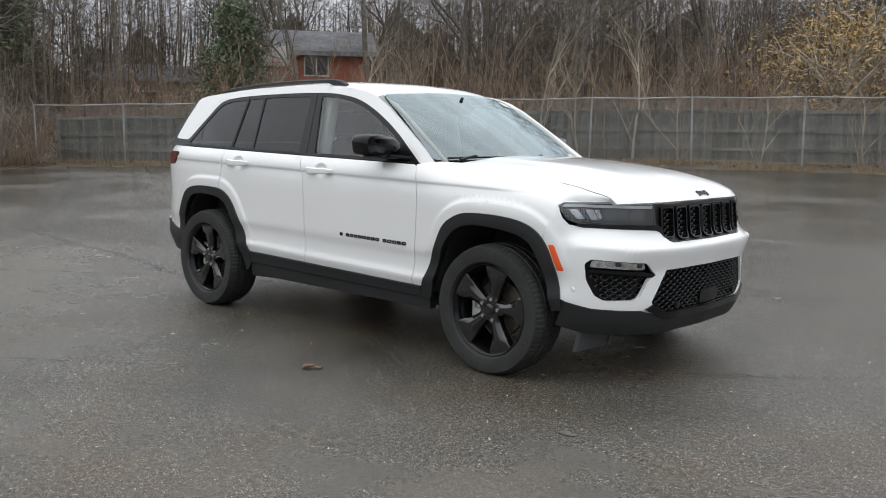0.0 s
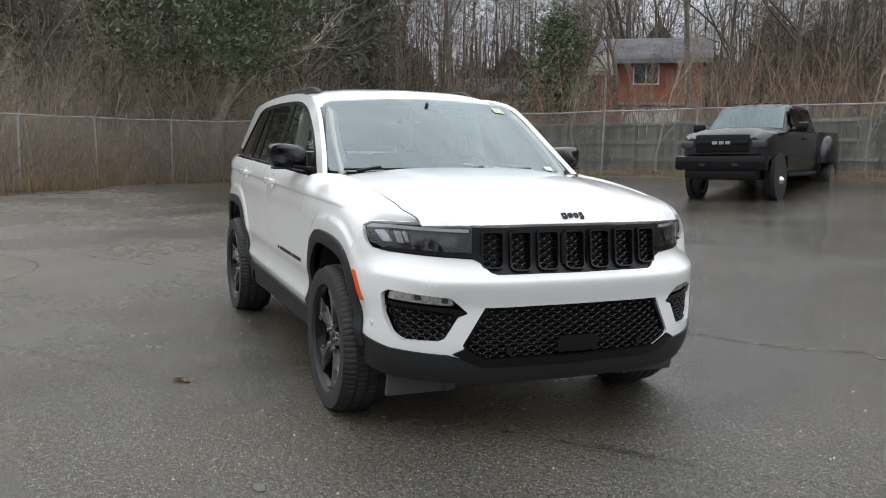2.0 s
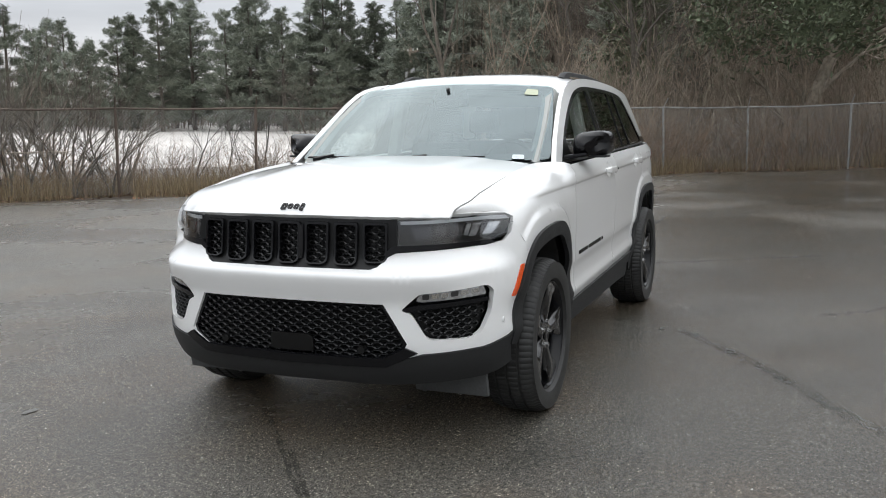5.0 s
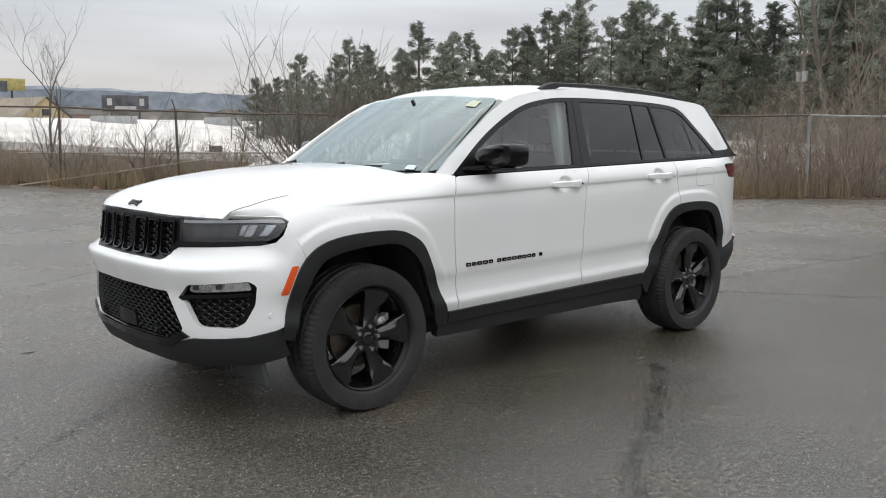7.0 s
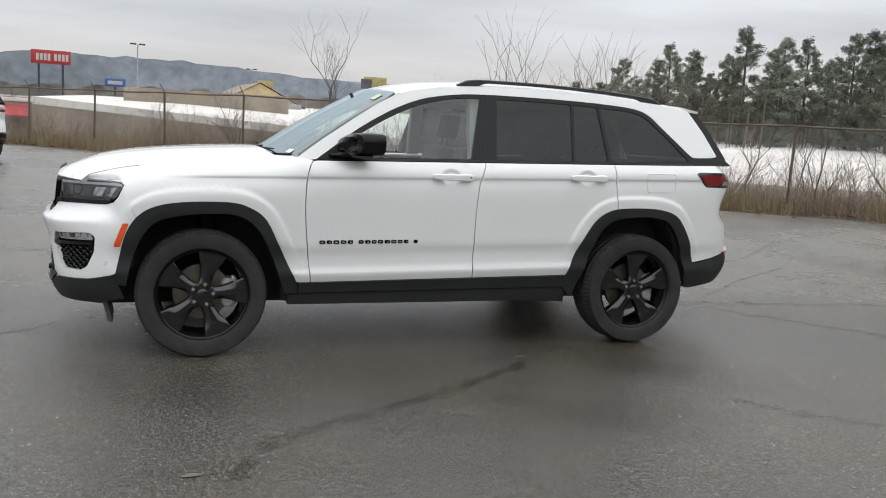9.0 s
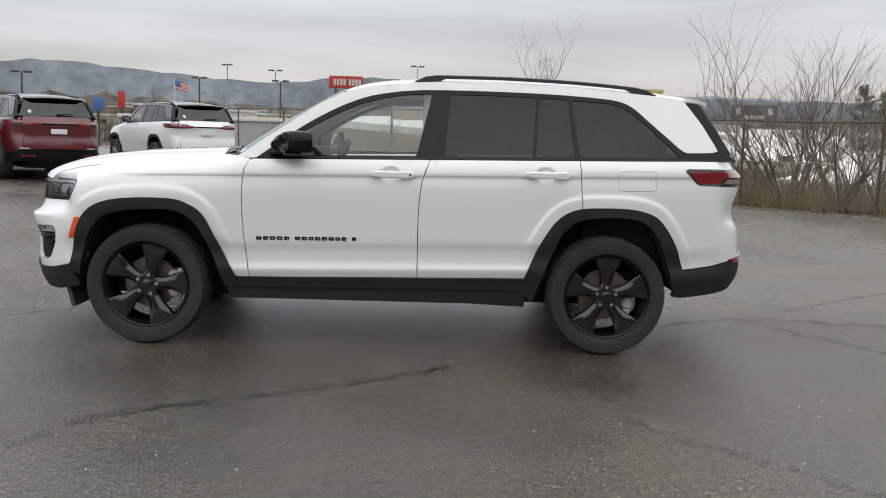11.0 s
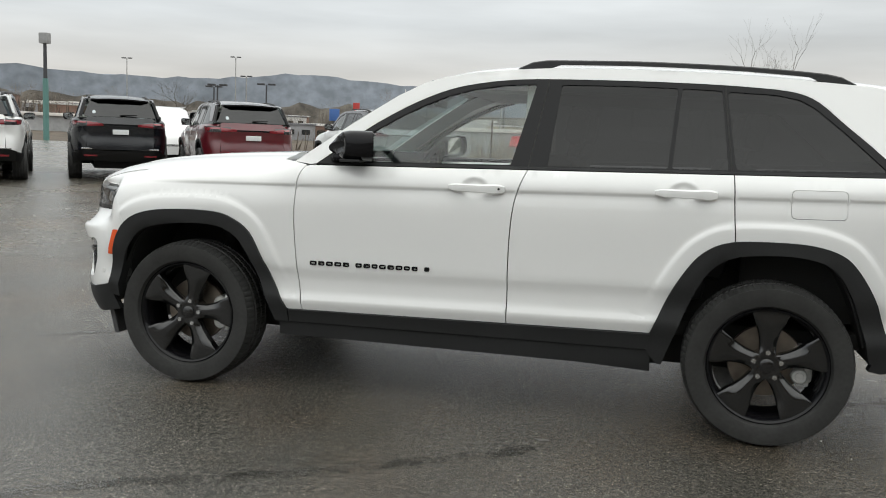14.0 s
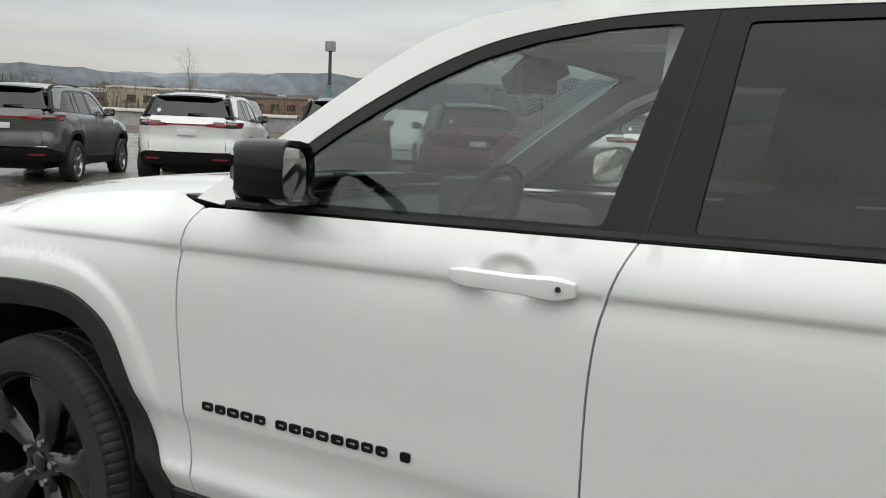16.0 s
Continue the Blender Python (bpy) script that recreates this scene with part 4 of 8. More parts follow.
    for sg in (1, -1):
        gs = [(-1.985, 1.652), (-2.075, 1.645), (-2.19, 1.48), (-2.295, 1.315), (-2.20, 1.322), (-2.19, 1.36), (-2.105, 1.50)]
        panel("gate_trim", [(-sg * x, z) for x, z in gs], green(sg, -.012), M_BLACK_GLOSS, car, .06, thick=.04)
    # roof and its rails
    ro = [(x, y) for x, y in ((.30, 0), (.292, .3), (.268, .5), (.235, .60), (.19, .67), (.12, .698), (0, .70), (-.3, .70), (-.8, .697), (-1.3, .672), (-1.7, .635), (-2.05, .575), (-2.14, .55), (-2.19, .3), (-2.20, 0))]
    ro = ro + [(x, -y) for x, y in reversed(ro)][1:-1]
    panel("roof", ro, roof_top, roof_mat or paint, car, st * 1.4, thick=.02)
    so = [(-2.02, .56), (-2.16, .56), (-2.23, .42), (-2.25, 0)]
    so = so + [(x, -y) for x, y in reversed(so)][:-0 or None]
    panel("spoiler", so, lambda x, y: np.stack([x, y, 1.722 - .16 * (-x - 2.0) - .10 * np.abs(y) ** 2], -1), M_BLACK_GLOSS if not main else paint, car, .08, thick=.03)
    for sg in (1, -1):
        bm = bmesh.new()
        prev = None
        for i, t in enumerate(np.linspace(0, 1, 24)):
            x = -.20 - 1.62 * t
            zr = float(roof_top(np.array(x), np.array(.575))[2])
            e = min(1.0, t / .07, (1 - t) / .07)
            hgt = .006 + .034 * math.sqrt(max(e, 0))
            zt = zr + hgt
            ring = [bm.verts.new((x, sg * (.575 + w), z)) for w, z in ((-.022, zt - .022 if .1 < t < .9 else zr - .004), (-.02, zt - .003), (-.008, zt + .001), (.012, zt), (.022, zt - .006), (.024, zt - .024 if .1 < t < .9 else zr - .004))]
            if prev:
                for j in range(6):
                    bm.faces.new((prev[j], prev[(j + 1) % 6], ring[(j + 1) % 6], ring[j]))
            else:
                bm.faces.new(ring)
            prev = ring
        bm.faces.new(prev)
        part("roof_rail", bm, M_CLAD, car, "black roof rail")
    if main:
        bm = bmesh.new()
        add_box(bm, -1.40, -1.22, -.035, .035, 1.755, 1.80, .015)
        for v in bm.verts:
            if v.co.z > 1.775 and v.co.x > -1.3:
                v.co.z -= .025
        part("antenna_fin", bm, paint, car)

    # windscreen, its dark border, wipers, cowl
    wo = rounded([(-.80, 1.232), (-.4, 1.226), (0, 1.224), (.4, 1.226), (.80, 1.232), (.735, 1.45), (.655, 1.648), (.62, 1.665), (.3, 1.688), (0, 1.694), (-.3, 1.688), (-.62, 1.665), (-.655, 1.648), (-.735, 1.45)], .03, 2)
    wi = rounded([(-.70, 1.275), (-.3, 1.262), (.3, 1.262), (.70, 1.275), (.665, 1.46), (.60, 1.635), (.3, 1.655), (.09, 1.66), (.06, 1.622), (-.06, 1.622), (-.09, 1.66), (-.3, 1.655), (-.60, 1.635), (-.665, 1.46)], .04, 3)
    ws = panel("windscreen", wo, lambda y, z: screen(y, z), M_WIND, car, .10, thick=0, label="greenish windscreen reflecting the sky")
    if main:
        panel("windscreen_border", wo, lambda y, z: screen(y, z) - np.array([.006, 0, .006]), M_GRILLE, ws, .08, [wi], .004)
        for o, mt in ((rounded([(.50, 1.610), (.585, 1.602), (.572, 1.637), (.50, 1.645)], .004, 1), M_STICKER_Y), (rounded([(.60, 1.235), (.665, 1.232), (.655, 1.256), (.595, 1.258)], .004, 1), M_STICKER)):
            panel("sticker", o, lambda y, z: screen(y, z) + np.array([.004, 0, .003]), mt, ws, .05, thick=.001, label="small paper sticker")
        panel("camera_housing", rounded([(-.10, 1.675), (-.085, 1.60), (.085, 1.60), (.10, 1.675)], .02, 3), lambda y, z: screen(y, z) - np.array([.02, 0, .015]), M_DASH, ws, .05, thick=.05)
        for y0, y1 in ((-.72, -.30), (-.22, .46)):
            bm = bmesh.new()
            p0 = Vector(screen(np.array(y0), np.array(1.240))) + Vector((.03, 0, .004))
            p1 = Vector(screen(np.array(y1), np.array(1.248))) + Vector((.03, 0, .004))
            tube(bm, p0, p1, .007, .005, 6)
            tube(bm, (p0 + p1) / 2 + Vector((0, 0, .012)), p1 * .15 + p0 * .85 + Vector((.03, 0, -.012)) if y0 < -.5 else p0 + Vector((.05, .02, -.02)), .008, .011, 6)
            part("wiper", bm, M_GRILLE, car, "black windscreen wiper")
    co = [(1.05, .77), (1.07, .6), (1.095, .4), (1.105, .2), (1.11, 0), (1.105, -.2), (1.095, -.4), (1.07, -.6), (1.05, -.77), (.78, -.80), (.88, -.5), (.95, -.2), (.96, 0), (.95, .2), (.88, .5), (.78, .80)]
    panel("cowl", co, lambda x, y: np.stack([x, y, 1.215 + 0 * x], -1), M_GRILLE, car, .08, thick=.02, label="black plastic cowl under the windscreen")

    # tailgate, rear glass, rear bumper
    tg = rounded([(-.64, 1.30), (-.65, 1.22), (-.65, .65), (.65, .65), (.65, 1.22), (.64, 1.30)], .03, 2)
    gate = panel("tailgate", tg, tail, paint, car, st * 1.5, thick=.03)
    rg = rounded([(-.70, 1.31), (.70, 1.31), (.56, 1.66), (.4, 1.685), (-.4, 1.685), (-.56, 1.66)], .03, 3)
    panel("rear_glass", rg, lambda u, z: tail(u, z), M_TINT2, car, .12, thick=.01, label="dark rear window")
    rb = [(side_x(-1.985), .56), (side_x(-2.2), .585), (side_x(-2.37), .635), (PS[-1], .62), (PS[-1], .40), (side_x(-2.4), .42), (side_x(-2.25), .40), (side_x(-1.985), .375), (side_x(-1.93), .385)]
    for sg in (1, -1):
        panel("rear_bumper", mir(rb, sg), hullmap(.012), M_CLAD if main else M_GRILLE, car, st * 1.2, thick=.03)
    if main:
        for sg in (1, -1):
            rf = mir(outline_s([(-2.30, .632), (-2.42, .668), (-2.43, .625), (-2.32, .606)]), sg)
            panel("reflector", rf, hullmap(.018), M_REDLENS, car, .05, thick=.012, label="red bumper reflector")
    else:
        build_tail_details(car, tail_style, red_band)

    # mirrors
    for sg in (1, -1):
        build_mirror(car, sg)

    # dark inner shell behind the panels, wheel wells, underbody
    for sg in (1, -1):
        inner = [(side_x(1.80), .98), (side_x(1.2), 1.12), (side_x(.9), 1.17), (side_x(-2.2), 1.25), (side_x(-2.2), .60)] + [p for p in wri if p[1] > .45][::-1] + outline_s([(-1.0, .40), (.98, .40)]) + [p for p in wfi if p[1] > .45][::-1]
        panel("inner_shell", mir(inner, sg), hullmap(-.055), M_DARK, car, .12, thick=.01)
        for ax, arch in ((1.482, ARCH_F_IN), (-1.482, ARCH_R_IN)):
            sp = [p for p in spline(arch, 3) if p[1] > .40]
            v, f = [], []
            for x, z in sp:
                v += [(x, sg * .915, z), (x, sg * .50, z)]
            for i in range(len(sp) - 1):
                f.append((2 * i, 2 * i + 1, 2 * i + 3, 2 * i + 2))
            k = len(v)
            f.append(tuple(range(1, k, 2)))
            mesh_object("wheel_well", v, f, M_DARK, car, smooth=False)
    bm = bmesh.new()
    add_box(bm, -1.95, 2.12, -.50, .50, .24, .46, .04)
    add_box(bm, -1.0, 1.0, -.80, .80, .30, .44, .03)
    add_box(bm, 1.9, 2.14, -.56, .56, .34, .88, .03)
    add_box(bm, -2.28, -1.93, -.62, .62, .42, .9, .03)
    add_box(bm, 1.08, 2.0, -.49, .49, .46, 1.0, .03)
    for ax in (1.482, -1.482):
        tube(bm, (ax, -.72, .37), (ax, .72, .37), .035)
        for sy in (-.55, .55):
            tube(bm, (ax - .05, sy, .36), (ax - .05, sy, .86), .055, .045, 12)
    part("underbody", bm, M_DARK, car)
    build_cabin(car, main)
    for ax in (1.482, -1.482):
        for sg in (1, -1):
            build_wheel(car, ax, sg, detail=main, rim_mat=M_RIM if main else M_ALLOY, turn=31.0 if ax > 0 else 18.0)
    car.matrix_basis = m
    return car


def build_handle(door, x0, x1, z, sg, paint):
    """Pull handle over the cup in the door."""
    bm = bmesh.new()
    rows = []
    for t in np.linspace(0, 1, 13):
        x = x0 + (x1 - x0) * t
        p = hull(side_x(x0), z) * (1 - t) + hull(side_x(x1), z) * t
        e = min(1, t / .12, (1 - t) / .12)
        off = .012 + .020 * e
        w = .020 * (.55 + .45 * e) * (1 + .35 * smoothstep(.55, 1, t))
        y = p[1]
        rows.append([bm.verts.new((x, sg * yy, zz)) for yy, zz in ((y + off - .010, p[2] - w), (y + off - .002, p[2] - w * .8), (y + off, p[2]), (y + off - .002, p[2] + w * .7), (y + off - .010, p[2] + w), (y + off - .018, p[2]))])
    for a, b in zip(rows, rows[1:]):
        for j in range(6):
            bm.faces.new((a[j], a[(j + 1) % 6], b[(j + 1) % 6], b[j]))
    bm.faces.new(rows[0])
    bm.faces.new(rows[-1])
    for x in (x0 - .035, x1 + .04):
        y = float(hull(side_x(x), z)[1])
        add_box(bm, x - .03, x + .03, min(sg * (y - .01), sg * (y + .016)), max(sg * (y - .01), sg * (y + .016)), z - .013, z + .012, .004)
    part("door_handle", bm, paint, door, "white body-coloured pull handle")
    if sg > 0 and x0 > 0:
        bm = bmesh.new()
        p = hull(side_x(x1 + .025), z + .002)
        bmesh.ops.create_cone(bm, cap_ends=True, segments=12, radius1=.006, radius2=.005, depth=.004, matrix=Matrix.Translation((p[0], p[1] + .032, p[2])) @ Matrix.Rotation(-math.pi / 2, 4, "X"))
        part("key_lock", bm, M_DARK, door)


def build_badge(door, sg):
    """The model badge as a row of plain dark blocks."""
    x = .785
    widths = [.036, .033, .036, .036, .033, None, .033, .034, .030, .034, .034, .034, .030, .030, None, .026]
    for i, w in enumerate(widths):
        if w is None:
            x -= .026
            continue
        z0 = .690 + (.785 - x) * .016
        h = .022
        o = [(side_x(x), z0), (side_x(x - w), z0), (side_x(x - w), z0 + h), (side_x(x), z0 + h)]
        o = rounded(o, .006, 2)
        c = (np.mean([p[0] for p in o]), np.mean([p[1] for p in o]))
        last = i == len(widths) - 1
        hole = [] if last or i % 3 == 1 else [[((s - c[0]) * .60 + c[0], (z - c[1]) * .28 + c[1]) for s, z in o]]
        if i % 3 == 1 and not last:
            hole = [[((s - c[0]) * .46 + c[0] + .003, (z - c[1]) * .28 + c[1] - .002) for s, z in o]]
        panel("model_badge", [(s * sg, z) for s, z in o], lambda s, z: hull(s, z, .005), M_BLACK_GLOSS, door, .02, [[(s * sg, z) for s, z in q] for q in hole], .008, label="black badge piece")
        x -= w + .0098


def build_mirror(car, sg):
    """Door mirror: a black shell on a foot, with its glass facing back."""
    bm = bmesh.new()
    rings = []
    for t, x in ((0, .685), (.12, .675), (.35, .64), (.6, .59), (.85, .52), (1, .475)):
        k = {0: .25, .12: .62, .35: .88, .6: .98, .85: 1.0, 1: .97}[t]
        cy, cz = .965 + .012 * (1 - t), 1.308
        ring = []
        for j in range(20):
            a = 2 * math.pi * j / 20
            ca, sa = math.cos(a), math.sin(a)
            yy = cy + k * .112 * math.copysign(abs(ca) ** .55, ca)
            zz = cz + k * (.078 if sa > 0 else .072) * math.copysign(abs(sa) ** .6, sa) + .012 * ca
            ring.append(bm.verts.new((x - .01 * ca - (x - .475) * .42 * ((1 + ca) / 2) ** 1.3, sg * yy, zz)))
        rings.append(ring)
    for a, b in zip(rings, rings[1:]):
        for j in range(20):
            bm.faces.new((a[j], a[(j + 1) % 20], b[(j + 1) % 20], b[j]))
    bm.faces.new(rings[0])
    inner = [bm.verts.new((v.co.x + .004, sg * .965 + (v.co.y - sg * .965) * .90, 1.308 + (v.co.z - 1.308) * .88)) for v in rings[-1]]
    deep = [bm.verts.new((v.co.x + .02, v.co.y, v.co.z)) for v in inner]
    for a, b in ((rings[-1], inner), (inner, deep)):
        for j in range(20):
            bm.faces.new((a[j], a[(j + 1) % 20], b[(j + 1) % 20], b[j]))
    for v in bm.verts:
        v.co.x -= .34 * (abs(v.co.y) - .93) * smoothstep(.56, .47, v.co.x)
    loc = [v.co.copy() for v in deep]
    shell = part("door_mirror", bm, M_BLACK_GLOSS, car, "gloss black door mirror with rain drops")
    c = sum(loc, Vector()) / len(loc)
    mesh_object("mirror_glass", [tuple(p - Vector((.006, 0, 0))) for p in loc], [tuple(range(20)) if sg > 0 else tuple(reversed(range(20)))], M_MIRROR, shell, smooth=False)
    bm = bmesh.new()
    add_box(bm, .50, .71, .80, .96, 1.218, 1.246, .012)
    for v in bm.verts:
        if v.co.y > .92:
            v.co.x = .60 + (v.co.x - .60) * .65
            v.co.z += .018
        else:
            v.co.x += .03
        v.co.y *= sg
    part("mirror_foot", bm, M_BLACK_GLOSS, shell)
    # lower trim band
    bm = bmesh.new()
    add_box(bm, .49, .60, .862, 1.06, 1.232, 1.246, .006)
    for v in bm.verts:
        v.co.y *= sg
    part("mirror_band", bm, M_CLAD, shell)
    # sail panel in the window's corner
    o = [(.80, 1.210), (.70, 1.280), (.60, 1.352), (.575, 1.235), (.58, 1.222)]
    panel("sail_panel", [(-sg * x, z) for x, z in o], green(sg, .004), M_GRILLE, shell, .06, thick=.012)


def build_cabin(car, main):
    """Seats, dashboard, wheel and headliner, as far as they show through the glass."""
    bm = bmesh.new()
    add_box(bm, -2.0, .12, -.60, .60, 1.655, 1.675, .008)
    for v in bm.verts:
        v.co.z += float(ROOF_H(v.co.x)) - 1.785 if v.co.x > -2 else 0
    part("headliner", bm, M_HEADLINER, car)
    bm = bmesh.new()
    add_box(bm, .42, .98, -.72, .72, .85, 1.185, .05)
    for v in bm.verts:
        if v.co.z > 1.1:
            v.co.z += (v.co.x - .98) * .05
    part("dashboard", bm, M_DASH, car)
    if main:
        for sg in (1, -1):
            bm = bmesh.new()
            prev = None
            for x, y, z in ((.90, .72, 1.215), (.60, .69, 1.43), (.36, .65, 1.585), (.18, .62, 1.655)):
                ring = [bm.verts.new((x + dx, sg * (y + dy), z + dz)) for dx, dy, dz in ((.05, .02, 0), (.0, -.04, .01), (-.07, -.01, -.03), (-.05, .04, -.03))]
                if prev:
                    for j in range(4):
                        bm.faces.new((prev[j], prev[(j + 1) % 4], ring[(j + 1) % 4], ring[j]))
                prev = ring
            part("pillar_trim", bm, M_HEADLINER, car)
            bm = bmesh.new()
            add_box(bm, -.36, -.26, .58, .66, 1.22, 1.68, .02)
            for v in bm.verts:
                v.co.y = sg * (v.co.y + .10 * (1.68 - v.co.z) / .46)
            part("centre_pillar_trim", bm, M_HEADLINER, car)
        bm = bmesh.new()
        add_box(bm, .40, .60, .0, .16, 1.16, 1.28, .02)
        part("display_screen", bm, M_DASH, car)
        v, f = [], []
        for i in range(32):
            a = 2 * math.pi * i / 32
            for j in range(8):
                b = 2 * math.pi * j / 8
                r = .182 + .016 * math.cos(b)
                v.append((.016 * math.sin(b), r * math.cos(a), r * math.sin(a)))
        for i in range(32):
            for j in range(8):
                f.append((i * 8 + j, ((i + 1) % 32) * 8 + j, ((i + 1) % 32) * 8 + (j + 1) % 8, i * 8 + (j + 1) % 8))
        sw = mesh_object("steering_wheel", v, f, M_DASH, car, "black steering wheel")
        sw.matrix_basis = pose(.33, .37, 1.16, 0, -24, 0)
        bm = bmesh.new()
        add_box(bm, -.01, .03, -.075, .075, -.07, .06, .02)
        for a in (-10, 190, 270):
            tube(bm, (0, 0, 0), (0, .18 * math.cos(math.radians(a)), .18 * math.sin(math.radians(a))), .022, .016, 8)
        part("wheel_hub", bm, M_DASH, sw)
        bm = bmesh.new()
        add_box(bm, .34, .37, -.12, .12, 1.545, 1.605, .012)
        tube(bm, (.36, 0, 1.59), (.40, 0, 1.66), .012)
        part("rear_view_mirror", bm, M_DASH, car)
    seats = ((.0 - .28, .37), (-.28, -.37), (-1.18, .38), (-1.18, -.38))
    for i, (x, y) in enumerate(seats):
        bm = bmesh.new()
        add_box(bm, x - .02, x + .48, y - .25, y + .25, .60, .78, .06)
        add_box(bm, -.08, .08, -.24, .24, 0, .60, .06, m=pose(x - .02, y, .72, 0, -14, 0))
        seat = part("seat", bm, M_FABRIC, car, "black leather seat")
        bm = bmesh.new()
        add_box(bm, -.05, .05, -.13, .13, 0, .19, .035, m=pose(x - .20, y, 1.365, 0, -10, 0))
        for sy in (-.06, .06):
            tube(bm, (x - .17, y + sy, 1.26), (x - .20, y + sy, 1.40), .007)
        part("headrest", bm, M_FABRIC, seat)
    bm = bmesh.new()
    add_box(bm, -2.15, -1.35, -.66, .66, .55, .95, .03)
    add_box(bm, -2.3, .9, -.72, .72, .44, .52, .02)
    part("cabin_floor", bm, M_DARK, car)


def build_tail_details(car, style, red_band=False):
    bm = bmesh.new()
    add_box(bm, -2.515, -2.49, -.155, .155, .955, 1.055, .006)
    part("licence_plate", bm, M_PLATE, car, "blank white dealer plate")
    bm = bmesh.new()
    add_box(bm, -2.525, -2.475, -.75, .75, .645, .672, .008)
    for v in bm.verts:
        v.co.x += .16 * abs(v.co.y) ** 2.4
    part("chrome_strip", bm, M_CHROME, car)
    bm = bmesh.new()
    tube(bm, (-2.36, .0, 1.345), (-2.37, -.32, 1.36), .013, .008, 6)
    part("rear_wiper", bm, M_GRILLE, car)
    for sg in (1, -1):
        tr = [(-sg * .33, 1.125), (-sg * .64, 1.112), (-sg * .64, 1.205), (-sg * .33, 1.17)]
        panel("gate_lamp", tr, lambda u, z: tail(u, z) - np.array([.008, 0, 0]), M_REDLENS, car, .06, thick=.01, label="red tail lamp on the tailgate")
        rf = [(sg * (PS[-1] - .70), .50), (sg * (PS[-1] - .45), .505), (sg * (PS[-1] - .45), .535), (sg * (PS[-1] - .70), .535)]
        panel("reflector", rf, lambda s, z: hull(s, z, .03), M_REDLENS, car, .05, thick=.01)
    panel("gate_band", [(-.36, 1.135), (.36, 1.135), (.36, 1.165), (-.36, 1.165)], lambda u, z: tail(u, z) - np.array([.006, 0, 0]), M_REDLENS if red_band else M_BLACK_GLOSS, car, .08, thick=.008)
    if style:
        panel("window_label", [(.50 + .035 * math.cos(a), 1.40 + .035 * math.sin(a)) for a in np.linspace(0, 2 * math.pi, 14, endpoint=False)], lambda u, z: tail(-u, z) - np.array([.006, 0, 0]), M_STICKER, car, .05, thick=.001, flip=True)


M_LENS = glass("lamp_cover", (0.80, 0.81, 0.82), 1.5)
M_BLADE = material("pale_light_bar", (0.42, 0.43, 0.44), 0.3, grain=0.1, scale=90)
M_LAMP_DARK = material("lamp_inside", (0.10, 0.10, 0.105), 0.25, metal=0.7)
M_PINKLENS = material("pale_red_lens", (0.40, 0.30, 0.29), 0.15, metal=0.3, grain=0.2, scale=80)
M_TINT2 = glass("dark_rear_glass", (0.012, 0.012, 0.014), 1.5)
M_ALLOY = material("silver_alloy", (0.45, 0.45, 0.46), 0.3, metal=0.9, stain=0.1)
build_suv("white sport utility vehicle with black wheels and trim, wet from rain", M_WHITE, pose(0, 0, 0, 0, 0, 0.2))

# ---- the lot, its edges and the land round it ----
def ground_z(x, y):
    """The lot is level under the vehicle and rises gently towards its far sides."""
    x, y = np.asarray(x, float), np.asarray(y, float)
    return np.minimum(.0042 * np.maximum(0, -.35 * x + .94 * y - 8) ** 2, 1.6) + .22 * smoothstep(6, 16, .6 * x - .8 * y)


def land_z(x, y):
    """The open land beyond the fence: it falls away behind the fence and climbs slowly towards the hills."""
    x, y = np.asarray(x, float), np.asarray(y, float)
    beyond = -(x + y) / math.sqrt(2) - 15.6
    open_side = smoothstep(-8, 6, -y - 6 + .25 * x)
    d = np.hypot(x, y)
    far = np.maximum(0, d - 70) * .022
    drop = -2.6 * smoothstep(.5, 9, beyond) * open_side
    cap = np.where(far > 22, 22 + (far - 22) * .12, far)
    return ground_z(x, y) - .03 + drop + cap * np.where(y < 0, 1, .6) + .05 * np.sin(x * .9) * np.sin(y * .8) * smoothstep(18, 30, d)


